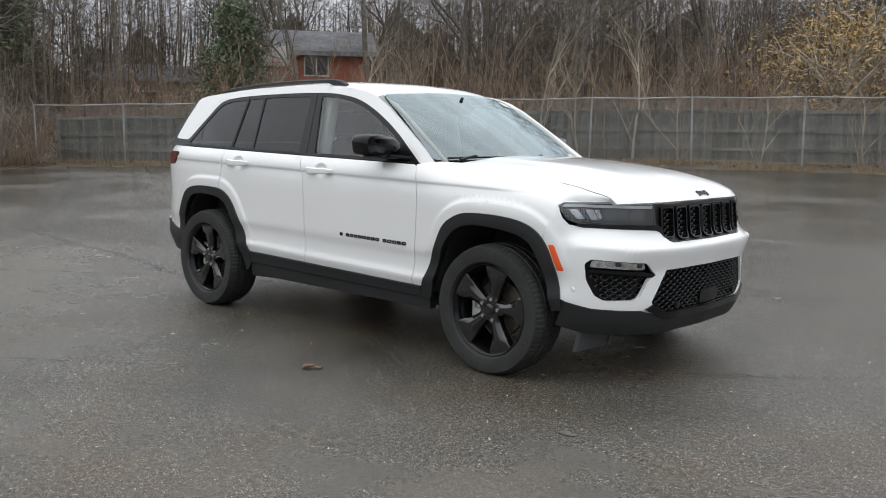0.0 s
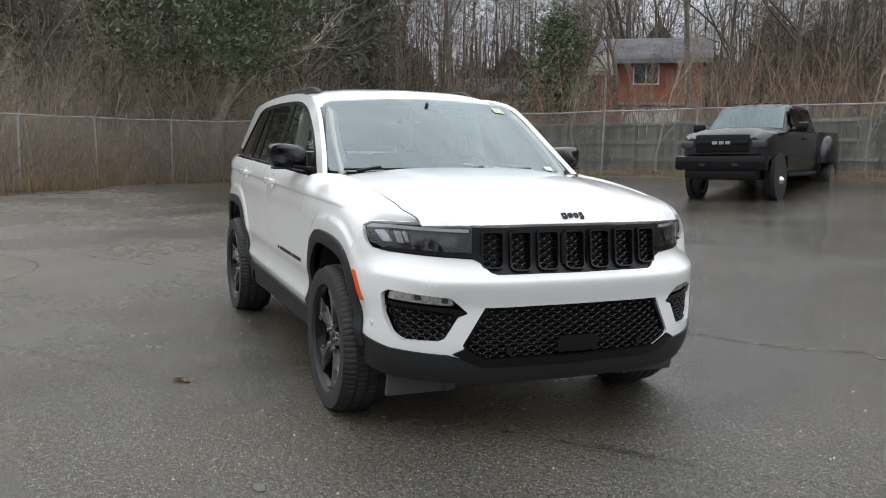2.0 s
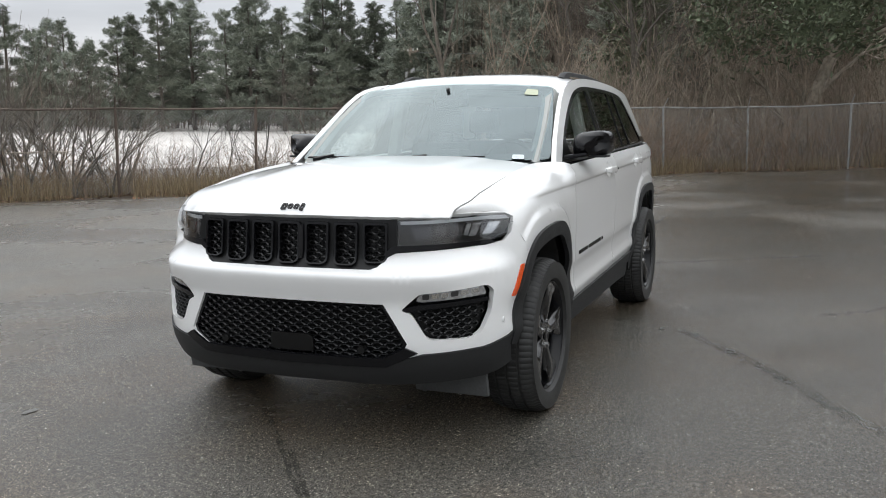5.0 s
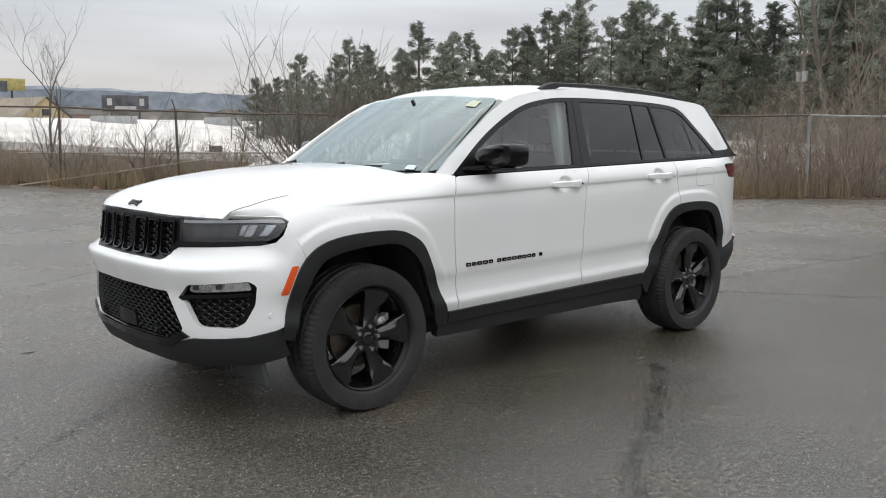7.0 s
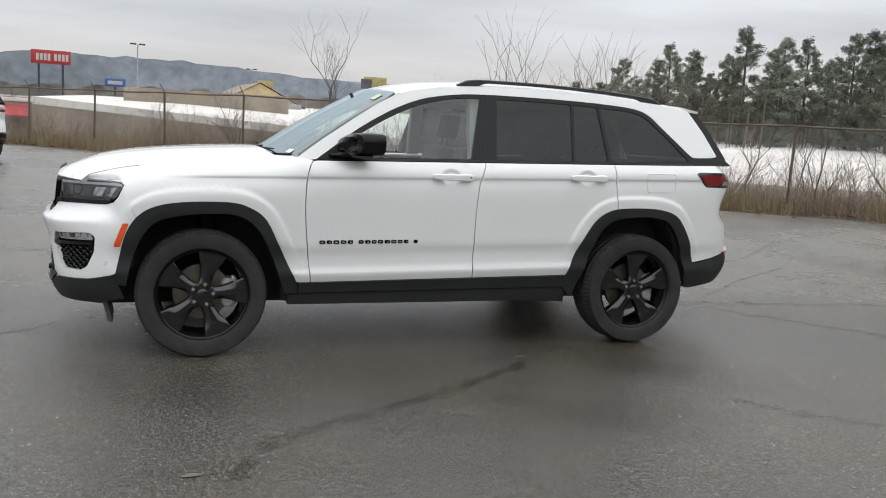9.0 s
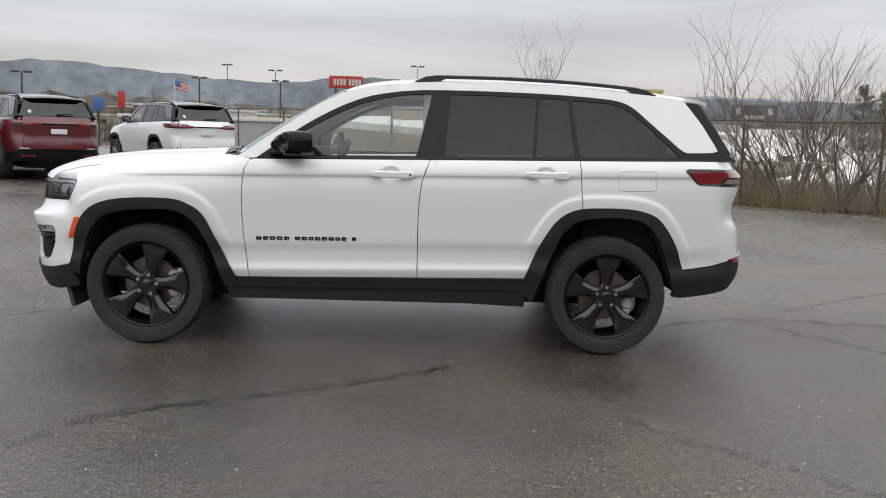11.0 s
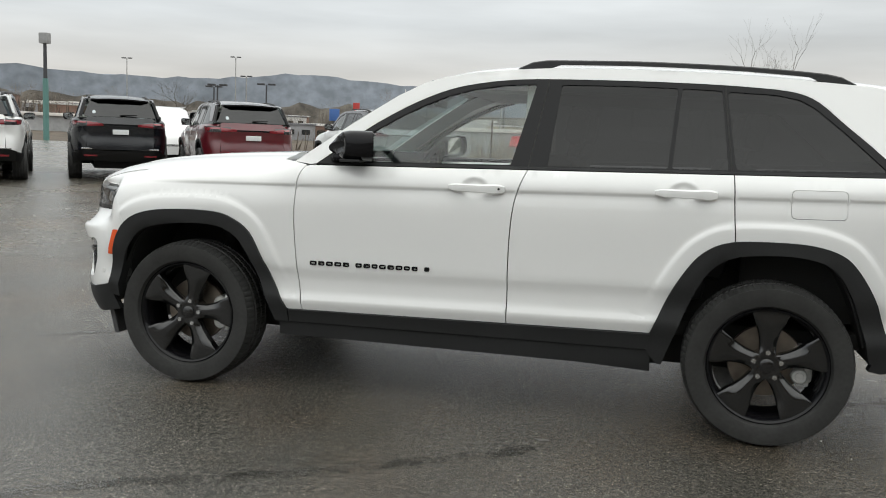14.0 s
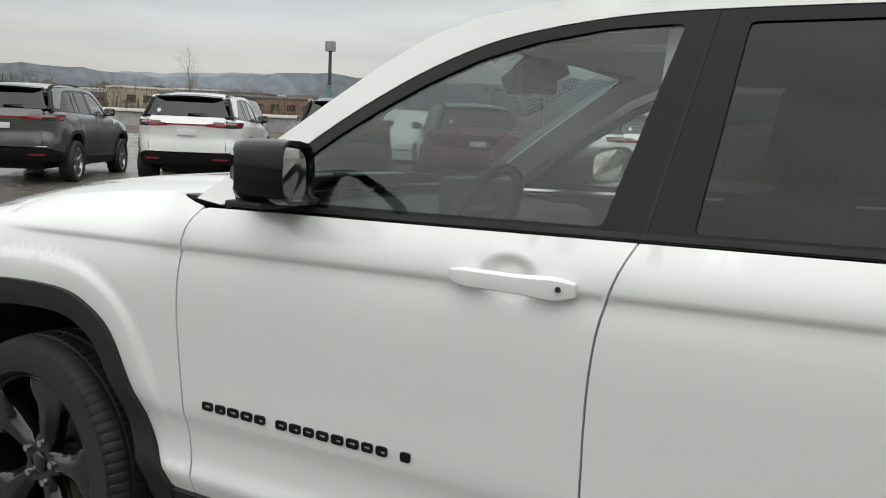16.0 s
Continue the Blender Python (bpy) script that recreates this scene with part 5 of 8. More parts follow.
def wet_asphalt():
    m = bpy.data.materials.new("wet_asphalt")
    m.use_nodes = True
    nd, lk = m.node_tree.nodes, m.node_tree.links
    p = nd["Principled BSDF"]
    tc = nd.new("ShaderNodeTexCoord")

    def noise(scale, detail=4, rough=.55, dist=0.0):
        n = nd.new("ShaderNodeTexNoise")
        n.inputs["Scale"].default_value, n.inputs["Detail"].default_value, n.inputs["Roughness"].default_value = scale, detail, rough
        n.inputs["Distortion"].default_value = dist
        lk.new(tc.outputs["Object"], n.inputs["Vector"])
        return n.outputs[0]

    def remap(v, a, b, c, d):
        r = nd.new("ShaderNodeMapRange")
        for i, q in enumerate((a, b, c, d)):
            r.inputs[i + 1].default_value = q
        lk.new(v, r.inputs[0])
        return r.outputs[0]

    def op(kind, a, b):
        k = nd.new("ShaderNodeMath")
        k.operation = kind
        for i, q in enumerate((a, b)):
            if isinstance(q, float):
                k.inputs[i].default_value = q
            else:
                lk.new(q, k.inputs[i])
        return k.outputs[0]

    # darker and smoother towards +y, on top of the random wet patches
    sep = nd.new("ShaderNodeSeparateXYZ")
    lk.new(tc.outputs["Object"], sep.inputs[0])
    side_grade = remap(sep.outputs[1], -2.2, 1.6, -.30, .36)
    wet = remap(op("ADD", remap(noise(.32, 4, .5, .4), .30, .70, 0, 1), side_grade), 0, 1, 0, 1)
    patch = remap(noise(1.3, 4), .3, .72, .84, 1.2)
    stone = remap(noise(120, 3, .7), .36, .70, .28, 2.5)
    fleck_v = nd.new("ShaderNodeTexVoronoi")
    fleck_v.inputs["Scale"].default_value = 62
    lk.new(tc.outputs["Object"], fleck_v.inputs["Vector"])
    fleck = remap(fleck_v.outputs["Distance"], .10, .22, 4.2, 1.0)
    tone = op("MULTIPLY", op("MULTIPLY", patch, stone), fleck)
    tone = op("MULTIPLY", tone, remap(noise(38, 4, .65), .34, .68, .55, 1.5))
    tone = op("MULTIPLY", tone, remap(wet, 0, 1, 1.14, .60))
    hue = nd.new("ShaderNodeMix")
    hue.data_type = "RGBA"
    hue.inputs[6].default_value, hue.inputs[7].default_value = (.073, .067, .056, 1), (.080, .063, .045, 1)
    lk.new(remap(noise(.8, 4), .45, .7, 0, 1), hue.inputs[0])
    v = nd.new("ShaderNodeVectorMath")
    v.operation = "SCALE"
    lk.new(hue.outputs[2], v.inputs[0])
    lk.new(tone, v.inputs["Scale"])
    lk.new(v.outputs[0], p.inputs["Base Color"])
    rough = op("MULTIPLY", remap(wet, 0, 1, .31, .12), remap(noise(5, 4), .3, .7, .9, 1.12))
    lk.new(rough, p.inputs["Roughness"])
    p.inputs["Specular IOR Level"].default_value = .72
    bu = nd.new("ShaderNodeBump")
    bu.inputs["Distance"].default_value = .0065
    lk.new(op("MULTIPLY", noise(210, 3), remap(wet, 0, 1, 1, .35)), bu.inputs["Height"])
    bu2 = nd.new("ShaderNodeBump")
    bu2.inputs["Distance"].default_value = .006
    lk.new(noise(2.2, 3), bu2.inputs["Height"])
    lk.new(bu.outputs[0], bu2.inputs["Normal"])
    lk.new(bu2.outputs[0], p.inputs["Normal"])
    return m


M_ASPHALT = wet_asphalt()
M_EARTH = material("leaf_strewn_earth", (.095, .075, .055), .95, grain=.35, scale=18, stain=.4, stain_scale=.6, bump=.03, bump_scale=14)
M_CRACK = material("crack_shadow", (.026, .024, .021), .45, cover=.75, grain=.4, scale=60, stain=.4, stain_scale=3)
M_SEAM = material("damp_seam", (.040, .038, .034), .3, cover=.6, grain=.4, scale=60, stain=.4, stain_scale=3)
M_LINE = material("worn_line_paint", (.105, .102, .095), .5, cover=.55, grain=.5, scale=30, stain=.5, stain_scale=5)
M_PATCH = material("pale_patch", (.10, .098, .09), .5, grain=.4, scale=60)
M_LEAF = material("dead_leaf", (.16, .085, .045), .8, grain=.3, island=.35)
M_STRAW = material("dry_grass", (.26, .20, .12), .9, island=.4)
M_TWIG = material("brown_twig", (.235, .190, .145), .9, island=.6)
M_TWIG2 = material("red_brown_twig", (.235, .168, .118), .9, island=.6)
M_BARK = material("grey_bark", (.140, .120, .097), .9, grain=.35, scale=9, stain=.3, bump=.01, bump_scale=30)
M_PALEBARK = material("pale_bark", (.33, .285, .22), .9, grain=.3, scale=9, stain=.25)
M_DARKBARK = material("dark_bark", (.095, .082, .068), .9, grain=.35, scale=9)
M_NEEDLE = material("pine_needles", (.175, .195, .150), .8, island=.45)
M_TANBARK = material("tan_bark", (.21, .18, .14), .9, grain=.3, scale=9, stain=.25)
M_CEDAR = material("cedar_leaves", (.125, .150, .090), .8, island=.45)
M_GREENLEAF = material("ivy_green_leaves", (.095, .115, .062), .7, island=.4)
M_YELLOW = material("yellow_leaves", (.30, .20, .075), .8, island=.4)
M_STEEL = material("galvanised_steel", (.34, .34, .33), .5, metal=.5, grain=.2, stain=.3, stain_scale=3)
M_RUST = material("rusty_steel", (.13, .10, .08), .7, metal=.3, grain=.3, stain=.3, stain_scale=3)
M_BOARD = material("weathered_board", (.150, .148, .128), .9, grain=.25, scale=12, stain=.35, stain_scale=1.2, object_var=.28, bump=.004, bump_scale=40)

# one sheet of land to the horizon
rings = [0] + [3 + 1.6 * i for i in range(26)] + [46, 50, 55, 61, 68, 77, 88, 100, 120, 150, 190, 240, 320, 430, 600, 850, 1200, 1800, 2600]
sect = 144
verts, faces = [(0, 0, float(land_z(0, 0)))], []
for r in rings[1:]:
    for k in range(sect):
        a = 2 * math.pi * k / sect
        x, y = r * math.cos(a), r * math.sin(a)
        verts.append((x, y, float(land_z(x, y))))
for k in range(sect):
    faces.append((0, 1 + k, 1 + (k + 1) % sect))
for i in range(len(rings) - 2):
    b0, b1 = 1 + i * sect, 1 + (i + 1) * sect
    for k in range(sect):
        j = (k + 1) % sect
        faces.append((b0 + k, b1 + k, b1 + j, b0 + j))
tagged(mesh_object("ground", verts, faces, M_EARTH), "brown leaf-strewn earth and dry grass", "ground", kind="structure")

FENCE_A = [(9.5, -31.5), (-5.6, -16.2), (-16.9, -4.95), (-22.6, -.6), (-25.6, 7.6)]
FENCE_B = [(-25.6, 7.6), (-20.2, 11.9), (-10, 18.6), (-3, 21.2), (8, 24.6), (20, 27.5)]
rng = random.Random(3)
edge = []
for line, off in ((FENCE_A, 1.05), (FENCE_B, 1.3)):
    for (x0, y0), (x1, y1) in zip(line, line[1:]):
        L = math.hypot(x1 - x0, y1 - y0)
        for i in range(int(L / .8)):
            t = i / int(L / .8)
            nx, ny = (y1 - y0) / L, -(x1 - x0) / L
            o = off + rng.uniform(-.12, .12)
            edge.append((x0 + (x1 - x0) * t + nx * o, y0 + (y1 - y0) * t + ny * o))
lot = edge + [(20, 26), (60, 20), (60, -45), (16, -40)]
panel("pavement", lot, lambda x, y: np.stack([x, y, ground_z(x, y)], -1), M_ASPHALT, None, 1.5, thick=.04)
pav = bpy.data.objects["pavement"]
tagged(pav, "wet dark asphalt of a parking lot, patched and stained", "pavement", kind="structure")


def ribbon(name, pts, w, mat, label, lift=.004, jitter=.35, seed=1, category="mark"):
    """A flat, ragged strip on the asphalt."""
    r = random.Random(seed)
    p = spline(pts, 14)
    v, f = [], []
    for i, (x, y) in enumerate(p):
        a, b = p[max(i - 1, 0)], p[min(i + 1, len(p) - 1)]
        dx, dy = b[0] - a[0], b[1] - a[1]
        L = math.hypot(dx, dy) or 1
        e = min(1, i / 3 + .25, (len(p) - 1 - i) / 3 + .25)
        ww = w * e * (1 + r.uniform(-jitter, jitter))
        ox, oy = r.uniform(-1, 1) * w * jitter, r.uniform(-1, 1) * w * jitter
        for sg in (1, -1):
            xx, yy = x + ox - dy / L * ww / 2 * sg, y + oy + dx / L * ww / 2 * sg
            v.append((xx, yy, float(ground_z(xx, yy)) + lift))
        if i:
            f.append((2 * i - 2, 2 * i - 1, 2 * i + 1, 2 * i))
    ob = mesh_object(name, v, f, mat, pav, label, smooth=False)
    return ob


for i, (pts, w) in enumerate([([(1.4, -1.0), (1.93, -.45), (2.45, 0), (2.95, .42), (3.4, .95), (4.6, 2.0)], .035), ([(-5.6, -2.3), (-4.5, -1.6), (-3.9, -1.15), (-3.3, -.68)], .05),
                              ([(1.73, 3.0), (2.1, 3.25), (2.5, 3.5)], .02), ([(.86, -4.7), (1.4, -4.3), (2.0, -4.0), (4, -2.9)], .04), ([(-1.2, -10), (-.2, -9.4), (.7, -8.8), (3, -7.6)], .05),
                              ([(-12, -7), (-9.6, -5.9), (-7.6, -4.8), (-5, -2.7), (-3.2, -3.0)], .03), ([(-.8, -2.85), (0, -2.2), (.78, -1.5)], .02), ([(2.9, .41), (2.4, 0)], .03), ([(1.5, 2.9), (1.24, 2.46), (.6, 2.1), (.08, 1.78), (-.5, 1.35)], .09)]):
    ribbon("crack", pts, w * .7 if i < 2 else w, M_CRACK if i == 1 else M_SEAM, "thin dark crack", seed=i, jitter=.2)
for i, (pts, w) in enumerate([([(-2.0, .05), (-2.75, -.3), (-3.4, -.3), (-3.9, -.2), (-8.5, .2)], .09), ([(-2.75, -.3), (-3.76, 1.07), (-4.6, 2.4)], .09), ([(-4.84, -1.9), (-5.6, -.75), (-6.4, .5)], .09), ([(-1.26, 2.25), (-1.9, 2.9), (-2.7, 3.7)], .08)]):
    ribbon("painted_line", pts, w, M_LINE, "worn pale stall line", seed=20 + i, jitter=.5)
for i, (x, y, w) in enumerate(((-.5, 1.24, .035), (1.65, 2.81, .04), (2.45, -1.5, .05))):
    bm = bmesh.new()
    vs = [bm.verts.new((x + w * (.8 + .4 * rng.random()) * math.cos(a), y + w * .5 * (.7 + .6 * rng.random()) * math.sin(a), .0045)) for a in np.linspace(0, 6.28, 11)[:-1]]
    bm.faces.new(vs)
    part("pale_patch", bm, M_PATCH, pav, "small pale scuffed patch", smooth=False)


def leaf_mesh(r, size):
    bm = bmesh.new()
    vs = [bm.verts.new((size * (.5 + .5 * r.random()) * math.cos(a), size * .7 * (.5 + .5 * r.random()) * math.sin(a), .004 + size * .35 * r.random())) for a in np.linspace(0, 6.28, 8)[:-1]]
    c = bm.verts.new((0, 0, .006))
    for i in range(7):
        bm.faces.new((vs[i], vs[(i + 1) % 7], c))
    return bm


for x, y, s in ((.68, -1.64, .06), (.73, -1.60, .04), (-3.0, 2.2, .03), (3.3, 2.4, .03), (2.4, 3.8, .03)):
    lf = part("fallen_leaf", leaf_mesh(rng, s), M_LEAF, None, smooth=False)
    lf.location = (x, y, float(ground_z(x, y)) + .003)
    tagged(lf, "curled brown dead leaf on the wet asphalt", "leaf", "fallen leaves")
# loose grit
gv, gf = [], []
for i in range(2600):
    a, d = rng.uniform(0, 6.28), 2.0 + 7 * rng.random() ** .8
    x, y, s = d * math.cos(a) + .5, d * math.sin(a) + .8, rng.uniform(.002, .006)
    b = len(gv)
    gv += [(x - s, y - s, .001), (x + s, y - s, .001), (x, y + s, .001), (x, y, s * 1.4)]
    gf += [(b, b + 1, b + 3), (b + 1, b + 2, b + 3), (b + 2, b, b + 3)]
M_GRIT = material("pale_grit", (.20, .19, .17), .8, island=.5)
tagged(mesh_object("grit", gv, gf, M_GRIT, smooth=False), "pale grit scattered on the asphalt", "grit", kind="stuff")


# ---- fences ----
def along(line, step):
    """Places every step metres along a line, with its heading."""
    out, carry = [], 0.0
    for (x0, y0), (x1, y1) in zip(line, line[1:]):
        L = math.hypot(x1 - x0, y1 - y0)
        d = carry
        while d < L:
            out.append((x0 + (x1 - x0) * d / L, y0 + (y1 - y0) * d / L, math.atan2(y1 - y0, x1 - x0)))
            d += step
        carry = d - L
    return out


def chain_fence(line, h, label, post_mat, out_sign, brace=()):
    fence = new("chain_link_fence")
    tagged(fence, label, "fence", "lot fences")
    gz = lambda x, y: float(ground_z(x, y))
    pms = {}
    posts = along(line, 3.05)
    for i, (x, y, a) in enumerate(posts):
        wm = M_STEEL if x < -16.2 else post_mat
        if wm.name not in pms:
            bm = bmesh.new()
            tube(bm, (0, 0, -.25), (0, 0, h + .02), .032, .032, 10)
            tube(bm, (0, 0, h), (0, -out_sign * .20, h + .27), .014, .012, 6)
            o = pms[wm.name] = part("post", bm, wm, fence)
        else:
            o = new("post", pms[wm.name].data)
            o.parent = fence
        lean = math.radians(((i * 37) % 7 - 3) * .5)
        o.matrix_basis = Matrix.Translation((x, y, gz(x, y))) @ Matrix.Rotation(a, 4, "Z") @ Matrix.Rotation(lean, 4, "Y")
    for (x0, y0, _), (x1, y1, _) in zip(posts, posts[1:]):
        mx, my = (x0 + x1) / 2, (y0 + y1) / 2
        sag = .025
        bm = bmesh.new()
        tube(bm, (x0, y0, gz(x0, y0) + h), (mx, my, gz(mx, my) + h - sag), .022, .022, 6)
        tube(bm, (mx, my, gz(mx, my) + h - sag), (x1, y1, gz(x1, y1) + h), .022, .022, 6)
        part("top_rail", bm, M_STEEL if x0 < -16.2 else post_mat, fence)
    # woven wire: crossing strands
    v, f = [], []
    L = 0
    pts = along(line, .075)
    n = len(pts)
    k = int(h / .075)
    for i in range(n):
        for sgn in (1, -1):
            j = i + sgn * k
            if 0 <= j < n:
                x0, y0, a0 = pts[i]
                x1, y1, a1 = pts[j]
                if math.hypot(x1 - x0, y1 - y0) < .9 * k * .075:
                    continue
                p, q = (x0, y0, gz(x0, y0) + .03), (x1, y1, gz(x1, y1) + h - .02)
                b = len(v)
                w = .0013
                ox, oy = -math.sin(a0) * w, math.cos(a0) * w
                v += [(p[0] - ox, p[1] - oy, p[2] - w), (p[0] + ox, p[1] + oy, p[2] + w), (q[0] + ox, q[1] + oy, q[2] + w), (q[0] - ox, q[1] - oy, q[2] - w),
                      (p[0], p[1], p[2] + 2 * w), (q[0], q[1], q[2] + 2 * w)]
                f += [(b, b + 1, b + 2, b + 3), (b + 1, b + 4, b + 5, b + 2), (b + 4, b, b + 3, b + 5)]
    m = mesh_object("wire_mesh", v, f, M_STEEL, fence, smooth=False)
    tagged(m, "galvanised diamond wire mesh", kind="stuff")
    for a, b in brace:
        bm = bmesh.new()
        tube(bm, a, b, .018, .018, 6)
        part("brace_rail", bm, M_PALEBARK, fence)
    return fence


chain_fence(FENCE_A, 1.93, "rusty chain-link fence with angled barb arms before woods and roofs", M_RUST, 1,
            [((-2.6, -19.3, .95), (-9.2, -12.8, 1.0)), ((-6.2, -15.7, .85), (-2.0, -19.0, .1))])
chain_fence(FENCE_B, 1.92, "galvanised chain-link fence before a weathered board fence", M_STEEL, 1)

board_fence = new("board_fence")
tagged(board_fence, "weathered grey wooden board fence behind chain-link", "fence", "lot fences")
line_w = [(x - .35, y + .95) for x, y in FENCE_B]
bm = bmesh.new()
add_box(bm, -.068, .068, -.011, .011, 0, 1.5, .004)
for vtx in bm.verts:
    if vtx.co.z > 1.48 and abs(vtx.co.x) > .05:
        vtx.co.z -= .02
board_m = None
for i, (x, y, a) in enumerate(along(line_w, .144)[:330]):
    if board_m is None:
        board_m = part("board", bm, M_BOARD, board_fence, smooth=False)
        o = board_m
    else:
        o = new("board", board_m.data)
        o.parent = board_fence
    o.matrix_basis = Matrix.Translation((x, y, float(ground_z(x, y)) - .06 + rng.uniform(-.03, .02))) @ Matrix.Rotation(a, 4, "Z") @ Matrix.Rotation(rng.uniform(-.02, .02), 4, "Y") @ Matrix.Rotation(rng.uniform(-.03, .03), 4, "X")
pw = along(line_w, 2.4)
post_m = None
for i, (x, y, a) in enumerate(pw):
    if post_m is None:
        bm = bmesh.new()
        add_box(bm, -.05, .05, -.05, .05, -.1, 1.58, .006)
        post_m = part("fence_post", bm, M_BOARD, board_fence, smooth=False)
        o = post_m
    else:
        o = new("fence_post", post_m.data)
        o.parent = board_fence
    o.matrix_basis = Matrix.Translation((x + math.sin(a) * .07, y - math.cos(a) * .07, float(ground_z(x, y)))) @ Matrix.Rotation(a, 4, "Z")
for hz in (.30, .85, 1.42):
    for (x0, y0, a0), (x1, y1, a1) in zip(pw, pw[1:]):
        bm = bmesh.new()
        d = math.hypot(x1 - x0, y1 - y0)
        add_box(bm, 0, d, -.085, -.04, -.045, .045, .004, m=Matrix.Translation((x0, y0, float(ground_z(x0, y0)) + hz)) @ Matrix.Rotation(a0, 4, "Z") @ Matrix.Rotation(-math.atan2(float(ground_z(x1, y1) - ground_z(x0, y0)), d), 4, "Y"))
        part("rail", bm, M_BOARD, board_fence, smooth=False)

# ---- plants ----
class Sticks:
    """Gathers tapered rods into one mesh."""

    def __init__(self):
        self.v, self.f = [], []

    def rod(self, a, b, r0, r1, n=4):
        d = b - a
        if d.length < 1e-5:
            return
        u = d.orthogonal().normalized()
        w = d.normalized().cross(u)
        k = len(self.v)
        for p, r in ((a, r0), (b, r1)):
            for i in range(n):
                q = 2 * math.pi * i / n
                self.v.append(tuple(p + (u * math.cos(q) + w * math.sin(q)) * r))
        for i in range(n):
            j = (i + 1) % n
            self.f.append((k + i, k + j, k + n + j, k + n + i))

    def flake(self, p, size, r, long=1.6):
        u = Vector((r.gauss(0, 1), r.gauss(0, 1), r.gauss(0, .8))).normalized()
        w = u.orthogonal().normalized()
        k = len(self.v)
        for s, t in ((-long, 0), (0, -.6), (long, 0), (0, .6)):
            self.v.append(tuple(p + u * s * size + w * t * size))
        self.f.append((k, k + 1, k + 2, k + 3))


def grow(st, r, p, d, length, rad, depth, spread=.55, up=.12, sides=6, tips=None, kids=(2, 3)):
    """A limb that bends, thins and forks."""
    seg = 3 if depth > 1 else 2
    for i in range(seg):
        d = (d + Vector((r.gauss(0, .13), r.gauss(0, .13), r.gauss(0, .08) + up * .25))).normalized()
        q = p + d * length / seg
        r2 = rad * (1 - .22 / seg * 1.6)
        st.rod(p, q, rad, r2, max(3, sides))
        p, rad = q, r2
        if depth > 0 and i < seg - 1 and r.random() < .75:
            side = (d + Vector((r.gauss(0, 1), r.gauss(0, 1), r.gauss(.15, .5))).normalized() * spread * 1.3).normalized()
            grow(st, r, p, side, length * r.uniform(.45, .7), rad * .5, depth - 1, spread, up, sides - 1, tips, kids)
    if depth > 0:
        for _ in range(r.randint(*kids)):
            nd = (d + Vector((r.gauss(0, 1), r.gauss(0, 1), r.gauss(.1, .6))).normalized() * spread).normalized()
            grow(st, r, p, nd, length * r.uniform(.6, .82), rad * .66, depth - 1, spread, up, sides - 1, tips, kids)
    elif tips is not None:
        tips.append(p)


def bare_tree(seed, h=9.0, rad=.13, depth=5, trunk=.32, bark=None, spread=.6, label="bare leafless tree with grey branches", up=.15):
    r = random.Random(seed)
    st = Sticks()
    tr = new("bare_tree")
    p, d = Vector((0, 0, -.3)), Vector((r.gauss(0, .05), r.gauss(0, .05), 1)).normalized()
    crown = Sticks()
    n = 5
    for i in range(n):
        d = (d + Vector((r.gauss(0, .05), r.gauss(0, .05), .1))).normalized()
        q = p + d * h * trunk / n
        st.rod(p, q, rad * (1 - .06 * i), rad * (1 - .06 * (i + 1)), 8)
        p = q
    grow(crown, r, p, d, h * .26, rad * .7, depth, spread, up, 6)
    for _ in range(2):
        grow(crown, r, p - d * r.uniform(.1, .9), (d + Vector((r.gauss(0, 1), r.gauss(0, 1), .4)).normalized()).normalized(), h * .22, rad * .5, depth - 1, spread, up, 5)
    mesh_object("trunk", st.v, st.f, bark or M_BARK, tr)
    mesh_object("crown", crown.v, crown.f, bark or M_BARK, tr, "bare forking branches")
    tagged(tr, label, "tree", "bare trees")
    return tr


